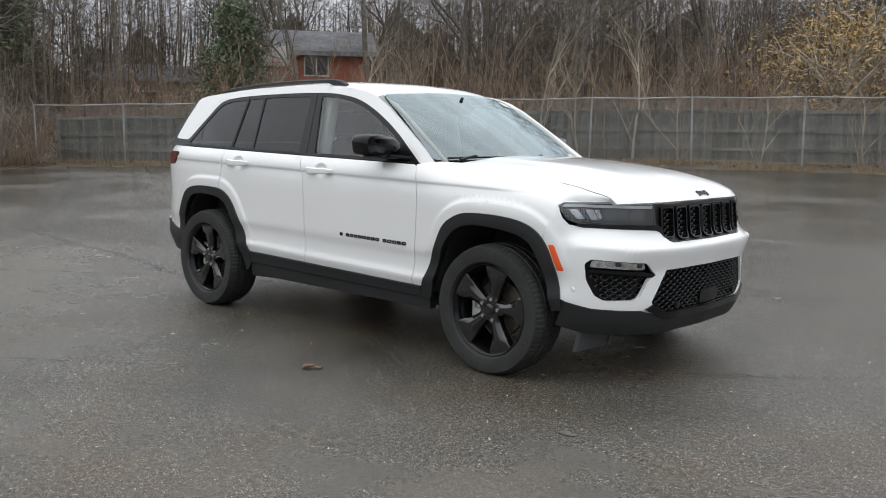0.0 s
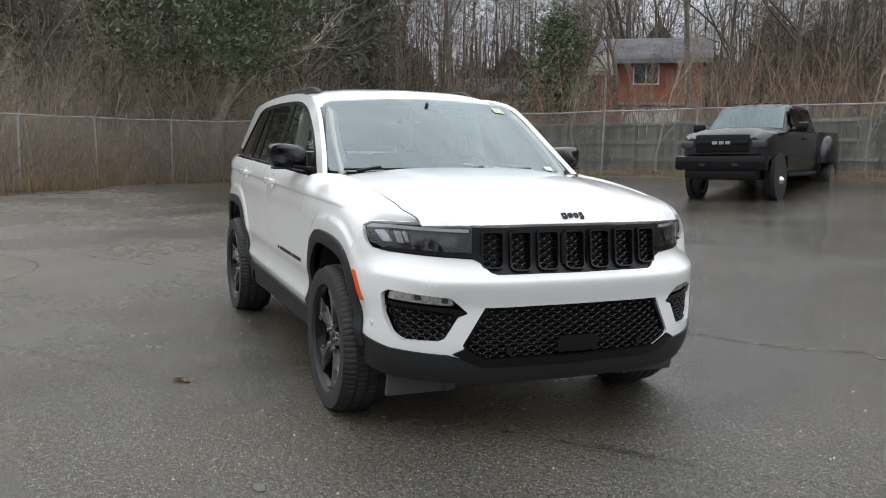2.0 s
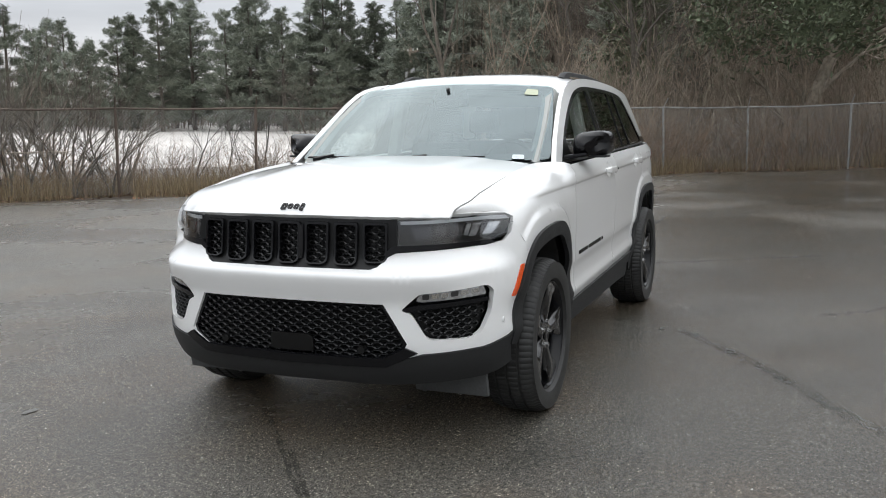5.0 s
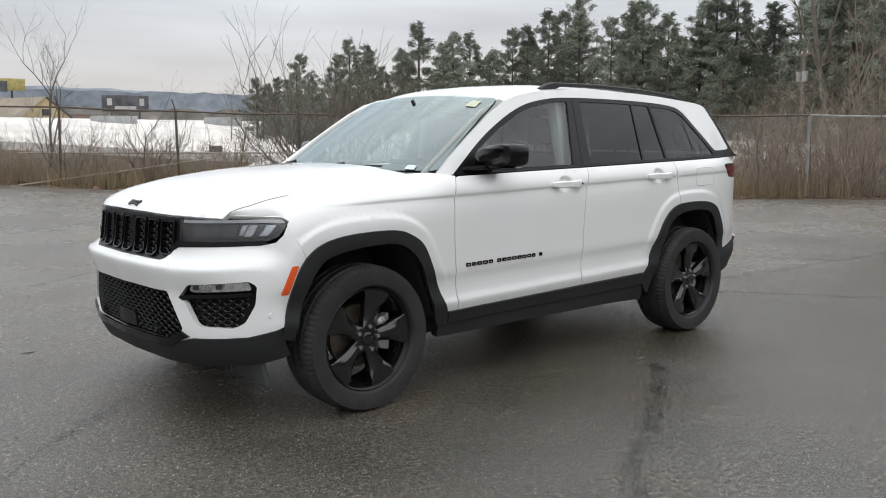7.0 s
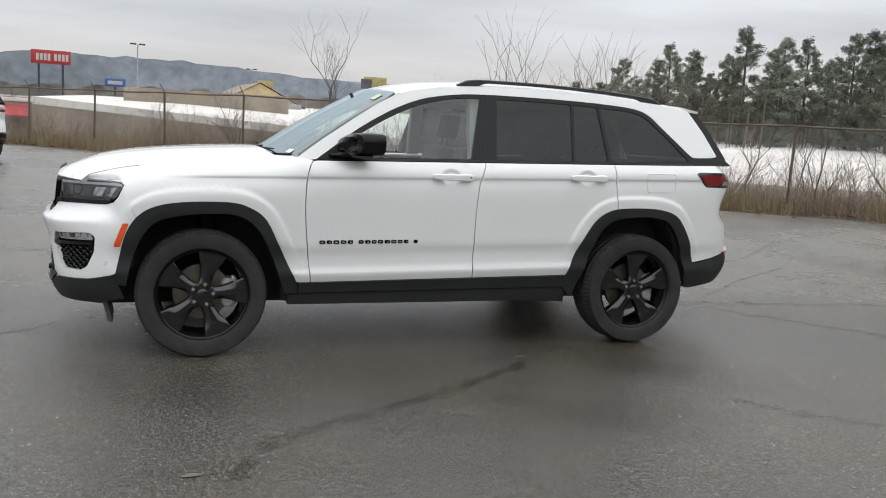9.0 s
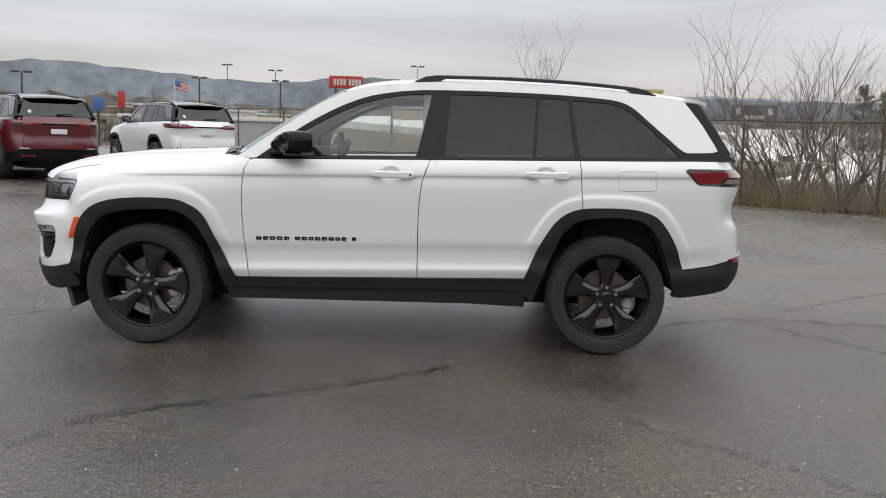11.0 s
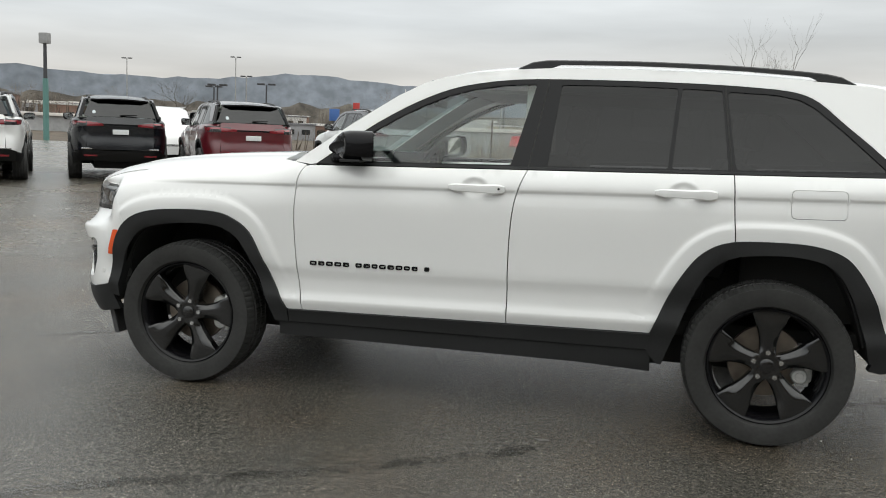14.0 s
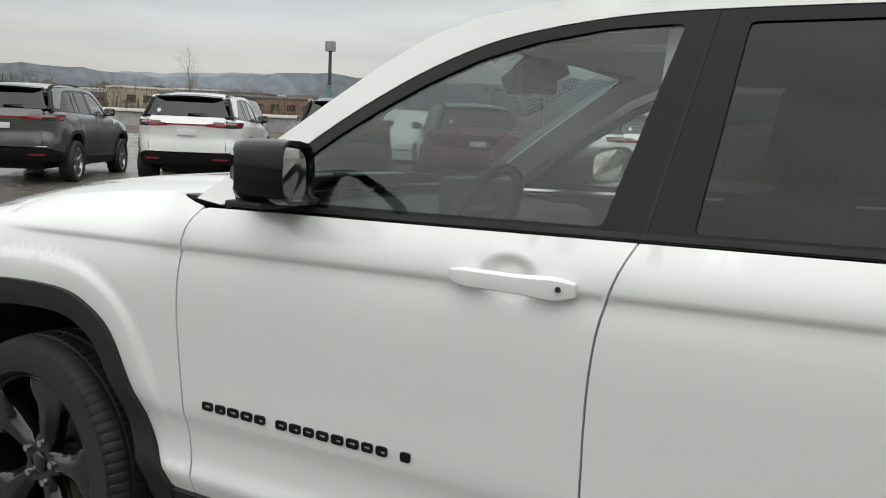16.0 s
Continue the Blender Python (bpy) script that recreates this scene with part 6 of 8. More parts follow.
def pine_tree(seed, h=14.0, label="tall dark green pine with open whorls"):
    r = random.Random(seed)
    tr = new("pine_tree")
    st, nd, br = Sticks(), Sticks(), Sticks()
    st.rod(Vector((0, 0, -.3)), Vector((0, 0, h * .5)), .22, .14, 8)
    st.rod(Vector((0, 0, h * .5)), Vector((0, 0, h)), .14, .02, 6)
    count = int(h * 8)
    for i in range(count):
        k = ((i + r.random()) / count) ** 1.15
        z = h * (.26 + .73 * k)
        if r.random() < .25 * math.sin(z * 3.1) ** 2:
            continue
        a = r.uniform(0, 6.28)
        L = h * (.165 * (1 - k ** 2.4) ** .8 * (.62 + .38 * min(1, k / .25)) + .022) * r.uniform(.40, 1.2)
        rise = r.uniform(-.05, .45) + .35 * k
        tip = Vector((L * math.cos(a), L * math.sin(a), z + L * rise))
        base = Vector((0, 0, z))
        br.rod(base, tip, .035 * (1 - k) + .012, .008, 3)
        twigs = [(base.lerp(tip, .62), tip)]
        for t in (.35, .5, .65, .8):
            if r.random() < .85:
                p0 = base.lerp(tip, t)
                sd = r.choice((-1, 1)) * r.uniform(.5, 1.1)
                q = L * (1.05 - t) * r.uniform(.5, .9)
                p1 = p0 + Vector((q * math.cos(a + sd), q * math.sin(a + sd), q * r.uniform(.15, .55)))
                br.rod(p0, p1, .012, .005, 3)
                twigs.append((p0.lerp(p1, .3), p1))
        for p0, p1 in twigs:
            d = (p1 - p0).length
            for _ in range(int(8 + 32 * d)):
                q = p0.lerp(p1, r.uniform(0, 1.06)) + Vector((r.gauss(0, .12), r.gauss(0, .12), r.gauss(.04, .11)))
                nd.flake(q, r.uniform(.034, .062), r, 4.4)
    mesh_object("trunk", st.v, st.f, M_DARKBARK, tr)
    tagged(mesh_object("limb", br.v, br.f, M_DARKBARK, tr), kind="stuff")
    mesh_object("crown", nd.v, nd.f, M_NEEDLE, tr, "clumps of dark needles", smooth=False)
    tagged(tr, label, "tree", "pines")
    return tr


def leafy_tree(name, seed, h, wid, mat, bark, clumps, per, size, base=.25, label="", trunks=1, shape=None):
    r = random.Random(seed)
    tr = new(name)
    st, lf = Sticks(), Sticks()
    tops = []
    for i in range(trunks):
        b = Vector((r.uniform(-.35, .35) * (trunks > 1), r.uniform(-.35, .35) * (trunks > 1), -.3))
        grow(st, r, b, Vector((r.gauss(0, .1), r.gauss(0, .1), 1)).normalized(), h * .42, .10 + h * .012, 3, .6, .1, 7, tops)
    for _ in range(clumps):
        t = r.random()
        z = h * (base + (1 - base) * t)
        w = wid * (shape(t) if shape else math.sin(math.pi * (.18 + .8 * t)) ** .7)
        a, d = r.uniform(0, 6.28), w * math.sqrt(r.random())
        c = Vector((d * math.cos(a), d * math.sin(a), z + r.gauss(0, .2)))
        s = r.uniform(.25, .55)
        for _ in range(per):
            q = c + Vector((r.gauss(0, s), r.gauss(0, s), r.gauss(0, s * .6)))
            lf.flake(q, size * r.uniform(.6, 1.3), r)
    mesh_object("trunk", st.v, st.f, bark, tr)
    mesh_object("crown", lf.v, lf.f, mat, tr, smooth=False)
    tagged(tr, label, "tree")
    return tr


def spot(x, y, turn=0.0, s=1.0, z=None, lean=0.0):
    return Matrix.Translation((x, y, float(land_z(x, y)) if z is None else z)) @ Matrix.Rotation(math.radians(turn), 4, "Z") @ Matrix.Rotation(math.radians(lean), 4, "X") @ Matrix.Scale(s, 4)


def put_copy(ob, x, y, turn, s=1.0, z=None, lean=0.0):
    c = copy_thing(ob, Matrix.Identity(4))
    c.matrix_basis = spot(x, y, turn, s, z, lean)
    return c


trees = [bare_tree(11 + i, h, rad, dep, tk, bk, sp) for i, (h, rad, dep, tk, bk, sp) in enumerate(
    [(11, .14, 5, .30, M_BARK, .6), (12, .12, 5, .38, M_DARKBARK, .55), (9, .10, 5, .25, M_BARK, .7), (13, .17, 5, .34, M_DARKBARK, .62), (6.0, .05, 4, .25, M_PALEBARK, .5), (5.0, .04, 4, .18, M_PALEBARK, .6), (14, .13, 4, .45, M_BARK, .5), (6.0, .055, 4, .22, M_DARKBARK, .55), (5.0, .045, 4, .16, M_DARKBARK, .65)])]
placed = [False] * len(trees)


def plant(kind, x, y, turn, s=1.0, lean=0.0):
    if not placed[kind]:
        placed[kind] = True
        trees[kind].matrix_basis = spot(x, y, turn, s, None, lean)
        return trees[kind]
    return put_copy(trees[kind], x, y, turn, s, None, lean)


# saplings at the board fence, seen against it
for k, x, y, t, s in ((4, -12.6, 18.1, 20, .95), (5, -11.4, 18.7, 80, 1.05), (4, -9.9, 19.4, 150, 1.0), (5, -8.6, 19.9, 10, .9), (4, -17.5, 14.6, 60, .9), (5, -6.3, 20.5, 220, .95), (4, -15.6, 15.8, 300, .8), (5, -3.7, 21.4, 130, .9), (4, -19.9, 13.0, 10, .8), (5, -1.4, 22.2, 45, .9), (4, 2.5, 23.5, 95, .9)):
    plant(k, x, y, t, s)
# larger trees just behind the board fence
for k, x, y, t, s in ((3, -10.2, 24.5, 30, 1.0), (0, -6.5, 27, 100, 1.05), (1, -14.5, 23, 200, 1.0), (2, -3, 28, 60, 1.1), (1, -18.5, 21, 320, 1.0), (6, -21.5, 19.0, 10, .95), (0, -24.5, 17.6, 140, .85), (3, 1.5, 30, 260, 1.0), (2, -12, 29, 10, 1.2), (0, 6, 29, 170, 1.1), (1, 11, 33, 70, 1.1), (6, -29, 12.5, 40, .95), (0, -22, 28, 40, 1.15), (1, -18, 30, 110, 1.2), (3, -26, 31, 220, 1.15), (6, -15, 32, 300, 1.2), (1, -23.5, 22.5, 10, .9)):
    plant(k, x, y, t, s)
# woods behind the chain-link fence and behind the houses
wr = random.Random(77)
for i in range(80):
    a = math.radians(wr.uniform(96, 204))
    d = wr.uniform(34, 70)
    x, y = d * math.cos(a) - 2, d * math.sin(a)
    if math.hypot(x + 32, y - 22) < 8 or math.hypot(x + 24, y - 2) < 4:
        continue
    plant(wr.choice((0, 1, 2, 3, 6, 6)), x, y, wr.uniform(0, 360), wr.uniform(.85, 1.35), wr.uniform(-4, 4))
for i in range(26):
    t = wr.random()
    x, y = -17.5 - 11 * t + wr.uniform(-4, 0), -6 + 13 * t + wr.uniform(-5, 0)
    if y < -3.5:
        continue
    plant(wr.choice((0, 1, 2, 6, 4, 5)), x - 1.5, y - .5, wr.uniform(0, 360), wr.uniform(.7, 1.05), wr.uniform(-8, 8))
# bare shrubs at the open fence, against sky and roofs
for k, x, y, t, s in ((7, -7.5, -17.0, 10, .62), (8, -5.4, -18.2, 100, .75), (7, -3.4, -19.6, 50, .9), (8, -1.2, -21.8, 200, .7), (7, -9.3, -14.2, 120, .6), (8, -10.4, -13.3, 70, .6), (8, -12.2, -11.8, 10, .7), (7, -13.5, -10.6, 250, .6), (8, 1.3, -24.4, 30, .6), (2, -16.2, -10.8, 160, .5), (7, -20.5, -8.2, 20, .7), (7, -14.4, -12.5, 290, .62)):
    plant(k, x, y, t, s)

# paler saplings in the thicket
for i in range(16):
    t = (i + .5) / 16
    x, y = (-17.2 - 5.6 * t * 2, -5.2 + 4.3 * t * 2) if t < .5 else (-22.8 - 3 * (2 * t - 1), -.9 + 8 * (2 * t - 1))
    plant(4 + i % 2, x - 1.2 - 1.5 * ((i * 7) % 5) / 5, y - .6 - .8 * ((i * 3) % 4) / 4, i * 67, .62 + .1 * ((i * 5) % 4), 6 - (i * 5) % 12)


def bare_shrub(seed, h=3.0, label="bare many-stemmed shrub against the fence"):
    r = random.Random(seed)
    sh = new("bare_shrub")
    st = Sticks()
    for i in range(9):
        a = 6.28 * i / 9 + r.uniform(-.3, .3)
        d = Vector((.5 * math.cos(a), .5 * math.sin(a), 1)).normalized()
        grow(st, r, Vector((.12 * math.cos(a), .12 * math.sin(a), -.1)), d, h * r.uniform(.28, .42), .026, 3, .5, .05, 4)
    mesh_object("crown", st.v, st.f, M_BARK, sh)
    tagged(sh, label, "shrub", "bare shrubs")
    return sh


shrub = bare_shrub(31)
shrub.matrix_basis = spot(-9.2, -15.6, 0, 1.7)
for x, y, t, s in ((-8.7, -13.9, 15, 1.35), (-9.6, -13.2, 95, 1.2), (-8.0, -14.7, 170, 1.1), (-10.3, -12.5, 260, 1.1), (-3.6, -18.6, 40, .8), (-1.2, -21.0, 120, .75), (-5.2, -17.1, 200, .8), (-10.9, -15.2, 50, 1.5), (-7.8, -17.2, 130, .75), (-12.2, -12.3, 210, .62), (-13.6, -10.9, 20, .66), (-14.7, -9.4, 300, .6), (-6.3, -18.6, 80, .6), (-4.6, -19.8, 160, .55), (-2.4, -21.8, 240, .62), (-11.2, -13.4, 340, .6), (-.4, -23.6, 10, .55), (-15.6, -8.6, 100, .6)):
    put_copy(shrub, x, y, t, s)

# pines on the rise beyond the roofs
pines = [pine_tree(5 + i, h) for i, h in enumerate((13.5, 15.0, 12.0))]
pr = random.Random(9)
first = [True] * 3
for i in range(58):
    t = i / 57
    a = math.radians(-119.5 - 46 * t + pr.uniform(-.6, .6))
    d = pr.uniform(70, 88) - 8 * t
    x, y = 4 + d * math.cos(a), 4.5 + d * math.sin(a)
    top = 7.3 + 7.2 * t ** .9 + pr.uniform(-1.6, 1.0)
    k = pr.randrange(3)
    base = -2.0 + 2 * t
    s = (top - base) / (13.5, 15.0, 12.0)[k]
    if first[k]:
        first[k] = False
        pines[k].matrix_basis = spot(x, y, pr.uniform(0, 360), s, base)
    else:
        put_copy(pines[k], x, y, pr.uniform(0, 360), s, base)
for x, y, s in ((-30, -9, .55), (-33.5, -6, .62), (-38, -12, .7), (-41, -4, .8), (-44, -16, .85), (-36, 2, .7), (-50, -22, .9), (-47, -10, .9), (-56, -18, 1.0), (-28.5, -13.5, .42), (-36.1, -26.5, .5), (-37.6, -24, .54), (-42, -26.5, .62), (-36.7, -20.9, .52), (-37.8, -18.6, .55), (-38.8, -16.5, .58), (-39.6, -14.4, .6), (-43, -21, .66), (-44, -17.5, .7), (-45, -13, .74), (-40.2, -12.0, .62), (-47, 9, .95), (-52, 16, 1.05), (-46, 4, 1.0), (-55, 2, 1.15), (-58, -3, 1.2), (-50, 12, 1.05), (-60, 8, 1.2), (-43, 7, .9)):
    far = 1.42 if x < -34 and y < -8 else 1.0
    put_copy(pines[pr.randrange(3)], x * far, y * far, pr.uniform(0, 360), s * far)

# cedar with two pale trunks behind the fence, juniper by the house, yellow bush, ivy
cedar = leafy_tree("cedar_tree", 21, 9.3, 3.3, M_CEDAR, M_TANBARK, 150, 95, .066, .40, "dark green cedar with two pale trunks behind the fence", 2, lambda t: (.55 + .6 * math.sin(math.pi * min(1, t * 1.05)) ** .6))
cedar.matrix_basis = spot(-24.6, 1.6, 0, 1.0)
jun = leafy_tree("juniper_tree", 22, 5.6, 1.5, M_CEDAR, M_DARKBARK, 110, 150, .055, .06, "dark green conical juniper beside the brick house", 1, lambda t: 1.15 * (1 - t) ** .75 + .08)
jun.matrix_basis = spot(-26.4, 16.0, 0, 1.0, .8)
yb = leafy_tree("yellow_bush", 23, 4.4, 3.0, M_YELLOW, M_PALEBARK, 95, 34, .05, .16, "tall bush with sparse yellow leaves behind the fence", 4)
yb.matrix_basis = spot(-5.2, 23.6, 0, 1.0)
yb2 = copy_thing(yb, Matrix.Identity(4))
yb2.matrix_basis = spot(-1.0, 25.0, 130, .95)
ivy = leafy_tree("ivy_clad_tree", 24, 9, 1.3, M_GREENLEAF, M_DARKBARK, 90, 60, .10, .3, "tree hung with green leaves behind the fence", 1)
ivy.matrix_basis = spot(-33, 4.5, 0, 1.05)
for x, y, t, s in ((-40, 12, 60, 1.1), (-36, -1.0, 100, 1.0), (-31, -4.5, 30, .9), (-44, 5, 10, 1.2)):
    put_copy(ivy, x, y, t, s)


# undergrowth: canes, twigs and dry grass in patches
def thicket(seed, w, dep, h, stems, mat, fine=5, rad=.008):
    r = random.Random(seed)
    st = Sticks()
    for _ in range(stems):
        p = Vector((r.uniform(-w / 2, w / 2), r.uniform(-dep / 2, dep / 2), 0))
        d = Vector((r.gauss(0, .28), r.gauss(0, .28), 1)).normalized()
        L = h * r.uniform(.35, 1.0)
        rr = rad * r.uniform(.6, 1.4)
        for i in range(4):
            q = p + d * L / 4
            st.rod(p, q, rr, rr * .78, 3)
            for _ in range(fine if i else 1):
                e = (d + Vector((r.gauss(0, .8), r.gauss(0, .8), r.gauss(.1, .5)))).normalized()
                st.rod(q, q + e * L * r.uniform(.08, .26), rr * .45, rr * .2, 3)
            p, rr = q, rr * .78
            d = (d + Vector((r.gauss(0, .16), r.gauss(0, .16), -.04))).normalized()
    return st


def tuft(seed, w, dep, h, blades):
    r = random.Random(seed)
    v, f = [], []
    for _ in range(blades):
        x, y, L, a = r.uniform(-w / 2, w / 2), r.uniform(-dep / 2, dep / 2), h * r.uniform(.3, 1), r.uniform(0, 6.28)
        b = len(v)
        dx, dy = .4 * L * r.gauss(0, .6), .4 * L * r.gauss(0, .6)
        ca, sa = .006 * math.cos(a), .006 * math.sin(a)
        v += [(x - ca, y - sa, 0), (x + ca, y + sa, 0), (x + dx * .4 + ca * .7, y + dy * .4 + sa * .7, L * .6), (x + dx * .4 - ca * .7, y + dy * .4 - sa * .7, L * .6), (x + dx, y + dy, L * .95)]
        f += [(b, b + 1, b + 2, b + 3), (b + 3, b + 2, b + 4)]
    return v, f


def strew(name, mesh, places, label, category):
    """Copies one patch along a line, all joined into one mass of growth."""
    vs, fs = np.array(mesh[0]), mesh[1]
    V, F = [], []
    for x, y, t, s, sz in places:
        c, q = math.cos(t), math.sin(t)
        z = float(land_z(x, y)) - .02
        b = sum(len(a) for a in V)
        V.append(np.stack([x + (vs[:, 0] * c - vs[:, 1] * q) * s, y + (vs[:, 0] * q + vs[:, 1] * c) * s, z + vs[:, 2] * sz], 1))
        F += [tuple(i + b for i in f) for f in fs]
    ob = mesh_object(name, np.concatenate(V), F, mesh[2], smooth=False)
    tagged(ob, label, category, kind="stuff")
    return ob


sr = random.Random(5)


def belt_places(line, step, off0, off1, s0=.8, s1=1.2):
    out = []
    for x, y, a in along(line, step):
        o = sr.uniform(off0, off1)
        out.append((x - math.sin(a) * -o * -1, y + math.cos(a) * -o * -1, a + sr.choice((0, math.pi)), sr.uniform(s0, s1), sr.uniform(s0, s1)))
    return out


A_OPEN = [(6, -28), (-5.6, -16.2), (-16.2, -5.65)]
A_EDGE = [(-15.9, -5.95), (-16.9, -4.95), (-20.6, -2.1)]
A_DEEP = [(-20.6, -2.1), (-22.6, -.6), (-25.6, 7.6)]
A_WOOD = [(-15.9, -5.95), (-16.9, -4.95), (-22.6, -.6), (-25.6, 7.6)]
# growth stands on the far side of each fence, at an offset away from the lot
th_low = thicket(1, 2.2, 1.0, 1.5, 46, M_TWIG2, 4, .007)
th_tall = thicket(2, 3.2, 2.0, 3.6, 46, M_TWIG, 6, .0135)
th_mid = thicket(3, 3.0, 1.6, 2.3, 48, M_TWIG2, 6, .0105)
gr = tuft(4, 2.0, .8, .75, 520)
gr_low = tuft(6, 2.0, .6, .35, 420)
strew("brush", (th_low.v, th_low.f, M_TWIG2), belt_places(A_OPEN, .9, .0, 1.4, .75, 1.15), "tangle of bare brown canes along the fence", "brush")
strew("tall_brush", (th_tall.v, th_tall.f, M_TWIG), belt_places(A_EDGE, 1.1, .4, 2.6, .55, .85) + belt_places(A_EDGE, 1.3, 2.5, 6, .6, 1.0) + belt_places(A_DEEP, 1.1, .4, 2.6) + belt_places(A_DEEP, 1.2, 2.5, 5.5, 1.0, 1.6) + belt_places(A_DEEP, 1.6, 5.5, 10, 1.3, 2.2), "dense brown thicket of bare stems behind the fence", "brush")
strew("mid_brush", (th_mid.v, th_mid.f, M_TWIG2), belt_places(A_OPEN, 2.3, .3, 2.2, .5, .85) + belt_places(A_WOOD, 1.0, .1, 1.4) + belt_places(FENCE_B[:-1], 2.2, 1.6, 3.2, .9, 1.4) + belt_places(FENCE_B[:-1], 1.8, 4, 8, 1.3, 2.2), "brown undergrowth behind the fences", "brush")
strew("fence_brush", (th_low.v, th_low.f, M_TWIG), belt_places(FENCE_B[:-1], 2.6, -.5, .5, .6, 1.0), "bare canes growing through the chain-link", "brush")
strew("dry_grass", (gr[0], gr[1], M_STRAW), belt_places(A_OPEN, .85, -.5, 1.6, .8, 1.3) + belt_places(A_WOOD, .9, -.4, 1.0, .7, 1.1) + belt_places(A_OPEN, 1.2, 1.5, 4, 1, 1.6), "tan dry grass along the fence", "grass")
strew("short_grass", (gr_low[0], gr_low[1], M_STRAW), belt_places(FENCE_B[:-1], 1.1, -.9, .5, .6, 1.0), "short dry grass at the foot of the fence", "grass")
# far woods: a mass of slim stems and twigs, several trees deep
def wood_patch(seed, w, h, stems, twigs):
    r = random.Random(seed)
    st = Sticks()
    for _ in range(stems):
        x, y = r.uniform(-w / 2, w / 2), r.uniform(-2, 2)
        p = Vector((x, y, 0))
        q = p + Vector((r.gauss(0, .5), r.gauss(0, .5), h * r.uniform(.5, 1)))
        st.rod(p, q, r.uniform(.04, .11), .02, 3)
    for _ in range(twigs):
        z = h * r.random() ** 1.15
        p = Vector((r.uniform(-w / 2, w / 2), r.uniform(-2.5, 2.5), z))
        d = Vector((r.gauss(0, .7), r.gauss(0, .7), r.gauss(.5, .6))).normalized() * r.uniform(.4, 1.5)
        k = len(st.v)
        u = d.orthogonal().normalized() * r.uniform(.008, .022)
        st.v += [tuple(p - u), tuple(p + u), tuple(p + d)]
        st.f.append((k, k + 1, k + 2))
    return st


wp = wood_patch(8, 9, 11, 26, 2600)
fw = []
for ring, (d0, n, s0) in enumerate(((36, 16, .62), (44, 20, .85), (54, 24, 1.05), (66, 26, 1.3))):
    for i in range(n):
        a = math.radians(88 + 107 * (i + .5) / n + sr.uniform(-1.5, 1.5))
        d = d0 + sr.uniform(-3, 3)
        x, y = d * math.cos(a), d * math.sin(a)
        if math.hypot(x + 31, y - 22) < 9 or (ring < 2 and math.hypot(x + 45, y - 24) < 12):
            continue
        fw.append((x, y, a + math.pi / 2, s0 * sr.uniform(.85, 1.1), s0 * sr.uniform(.7, 1.1)))
M_FARTWIG = material("far_brown_twig", (.130, .107, .084), .9, island=.6)
M_FARTWIG2 = material("far_grey_twig", (.118, .095, .072), .9, island=.6)
fw += [(x, y, 2.3, 1.25, 1.2) for x, y in ((-52, 36), (-46, 42), (-58, 30), (-40, 46), (-34, 50), (-27, 44), (-20, 48))]
strew("far_woods", (wp.v, wp.f, M_FARTWIG), fw[::2], "dense leafless woods, brown stems and twigs", "woods")
strew("far_woods", (wp.v, wp.f, M_FARTWIG2), fw[1::2], "dense leafless woods, red-brown stems and twigs", "woods")
M_FARWOOD = material("far_wood_haze", (.105, .088, .070), 1.0, grain=.5, scale=.9, stain=.35, stain_scale=.12)
bv, bf = [], []
for i in range(121):
    a = math.radians(80 + 119 * i / 120)
    top = 11.0 + 2.2 * math.sin(i * .7) + 1.4 * math.sin(i * 1.9) - 3.4 * math.exp(-((math.degrees(a) - 152) / 6) ** 2)
    for z in (-2, top):
        bv.append((84 * math.cos(a), 84 * math.sin(a), z))
    if i:
        bf.append((2 * i - 2, 2 * i - 1, 2 * i + 1, 2 * i))
tagged(mesh_object("backdrop", bv, bf, M_FARWOOD), "brown haze of far leafless woods", "backdrop", kind="structure")

# leaf litter at the lot's edge
lv, lfc = [], []
for line in (FENCE_A, FENCE_B[:-1]):
    for x, y, a in along(line, .028):
        o = -abs(sr.gauss(0, .75)) + .3
        xx, yy = x + math.sin(a) * o * -1, y - math.cos(a) * o * -1
        z = float(ground_z(xx, yy)) + .012
        b, s, q = len(lv), sr.uniform(.025, .07), sr.uniform(0, 6.28)
        lv += [(xx + s * math.cos(q + k * 1.57), yy + s * .7 * math.sin(q + k * 1.57), z + sr.uniform(0, .05)) for k in range(4)]
        lfc.append((b, b + 1, b + 2, b + 3))
tagged(mesh_object("leaf_litter", lv, lfc, M_LEAF, smooth=False), "brown dead leaves drifted along the fences", "leaves", kind="stuff")

# ---- houses, poles, town and hills ----
M_BRICK = material("red_brick", (.33, .115, .075), .9, grain=.3, scale=14, stain=.2, stain_scale=1)
M_SHINGLE = material("grey_shingle", (.19, .19, .20), .9, grain=.3, scale=6, stain=.25, stain_scale=.8)
M_TRIMW = material("white_trim", (.62, .61, .58), .7, stain=.1)
M_SIDING = material("tan_siding", (.34, .30, .24), .85, grain=.15, scale=4, stain=.2, stain_scale=.4)
M_ROOFW = material("white_roof_membrane", (.70, .66, .62), .7, grain=.10, scale=3, stain=.18, stain_scale=.15)
M_WALLT = material("tan_block_wall", (.28, .235, .18), .9, grain=.15, scale=5, stain=.25, stain_scale=.4)
M_WALLY = material("yellow_tan_wall", (.50, .39, .23), .9, grain=.15, scale=3, stain=.2, stain_scale=.3)
M_GREYB = material("grey_cladding", (.33, .33, .33), .8, grain=.15, scale=2, stain=.2, stain_scale=.2)
M_DARKWIN = material("dark_window", (.025, .028, .03), .15)
M_POLE = material("weathered_pole_wood", (.17, .14, .11), .9, grain=.3, scale=8)
M_POLED = material("dark_steel_pole", (.045, .045, .05), .6)
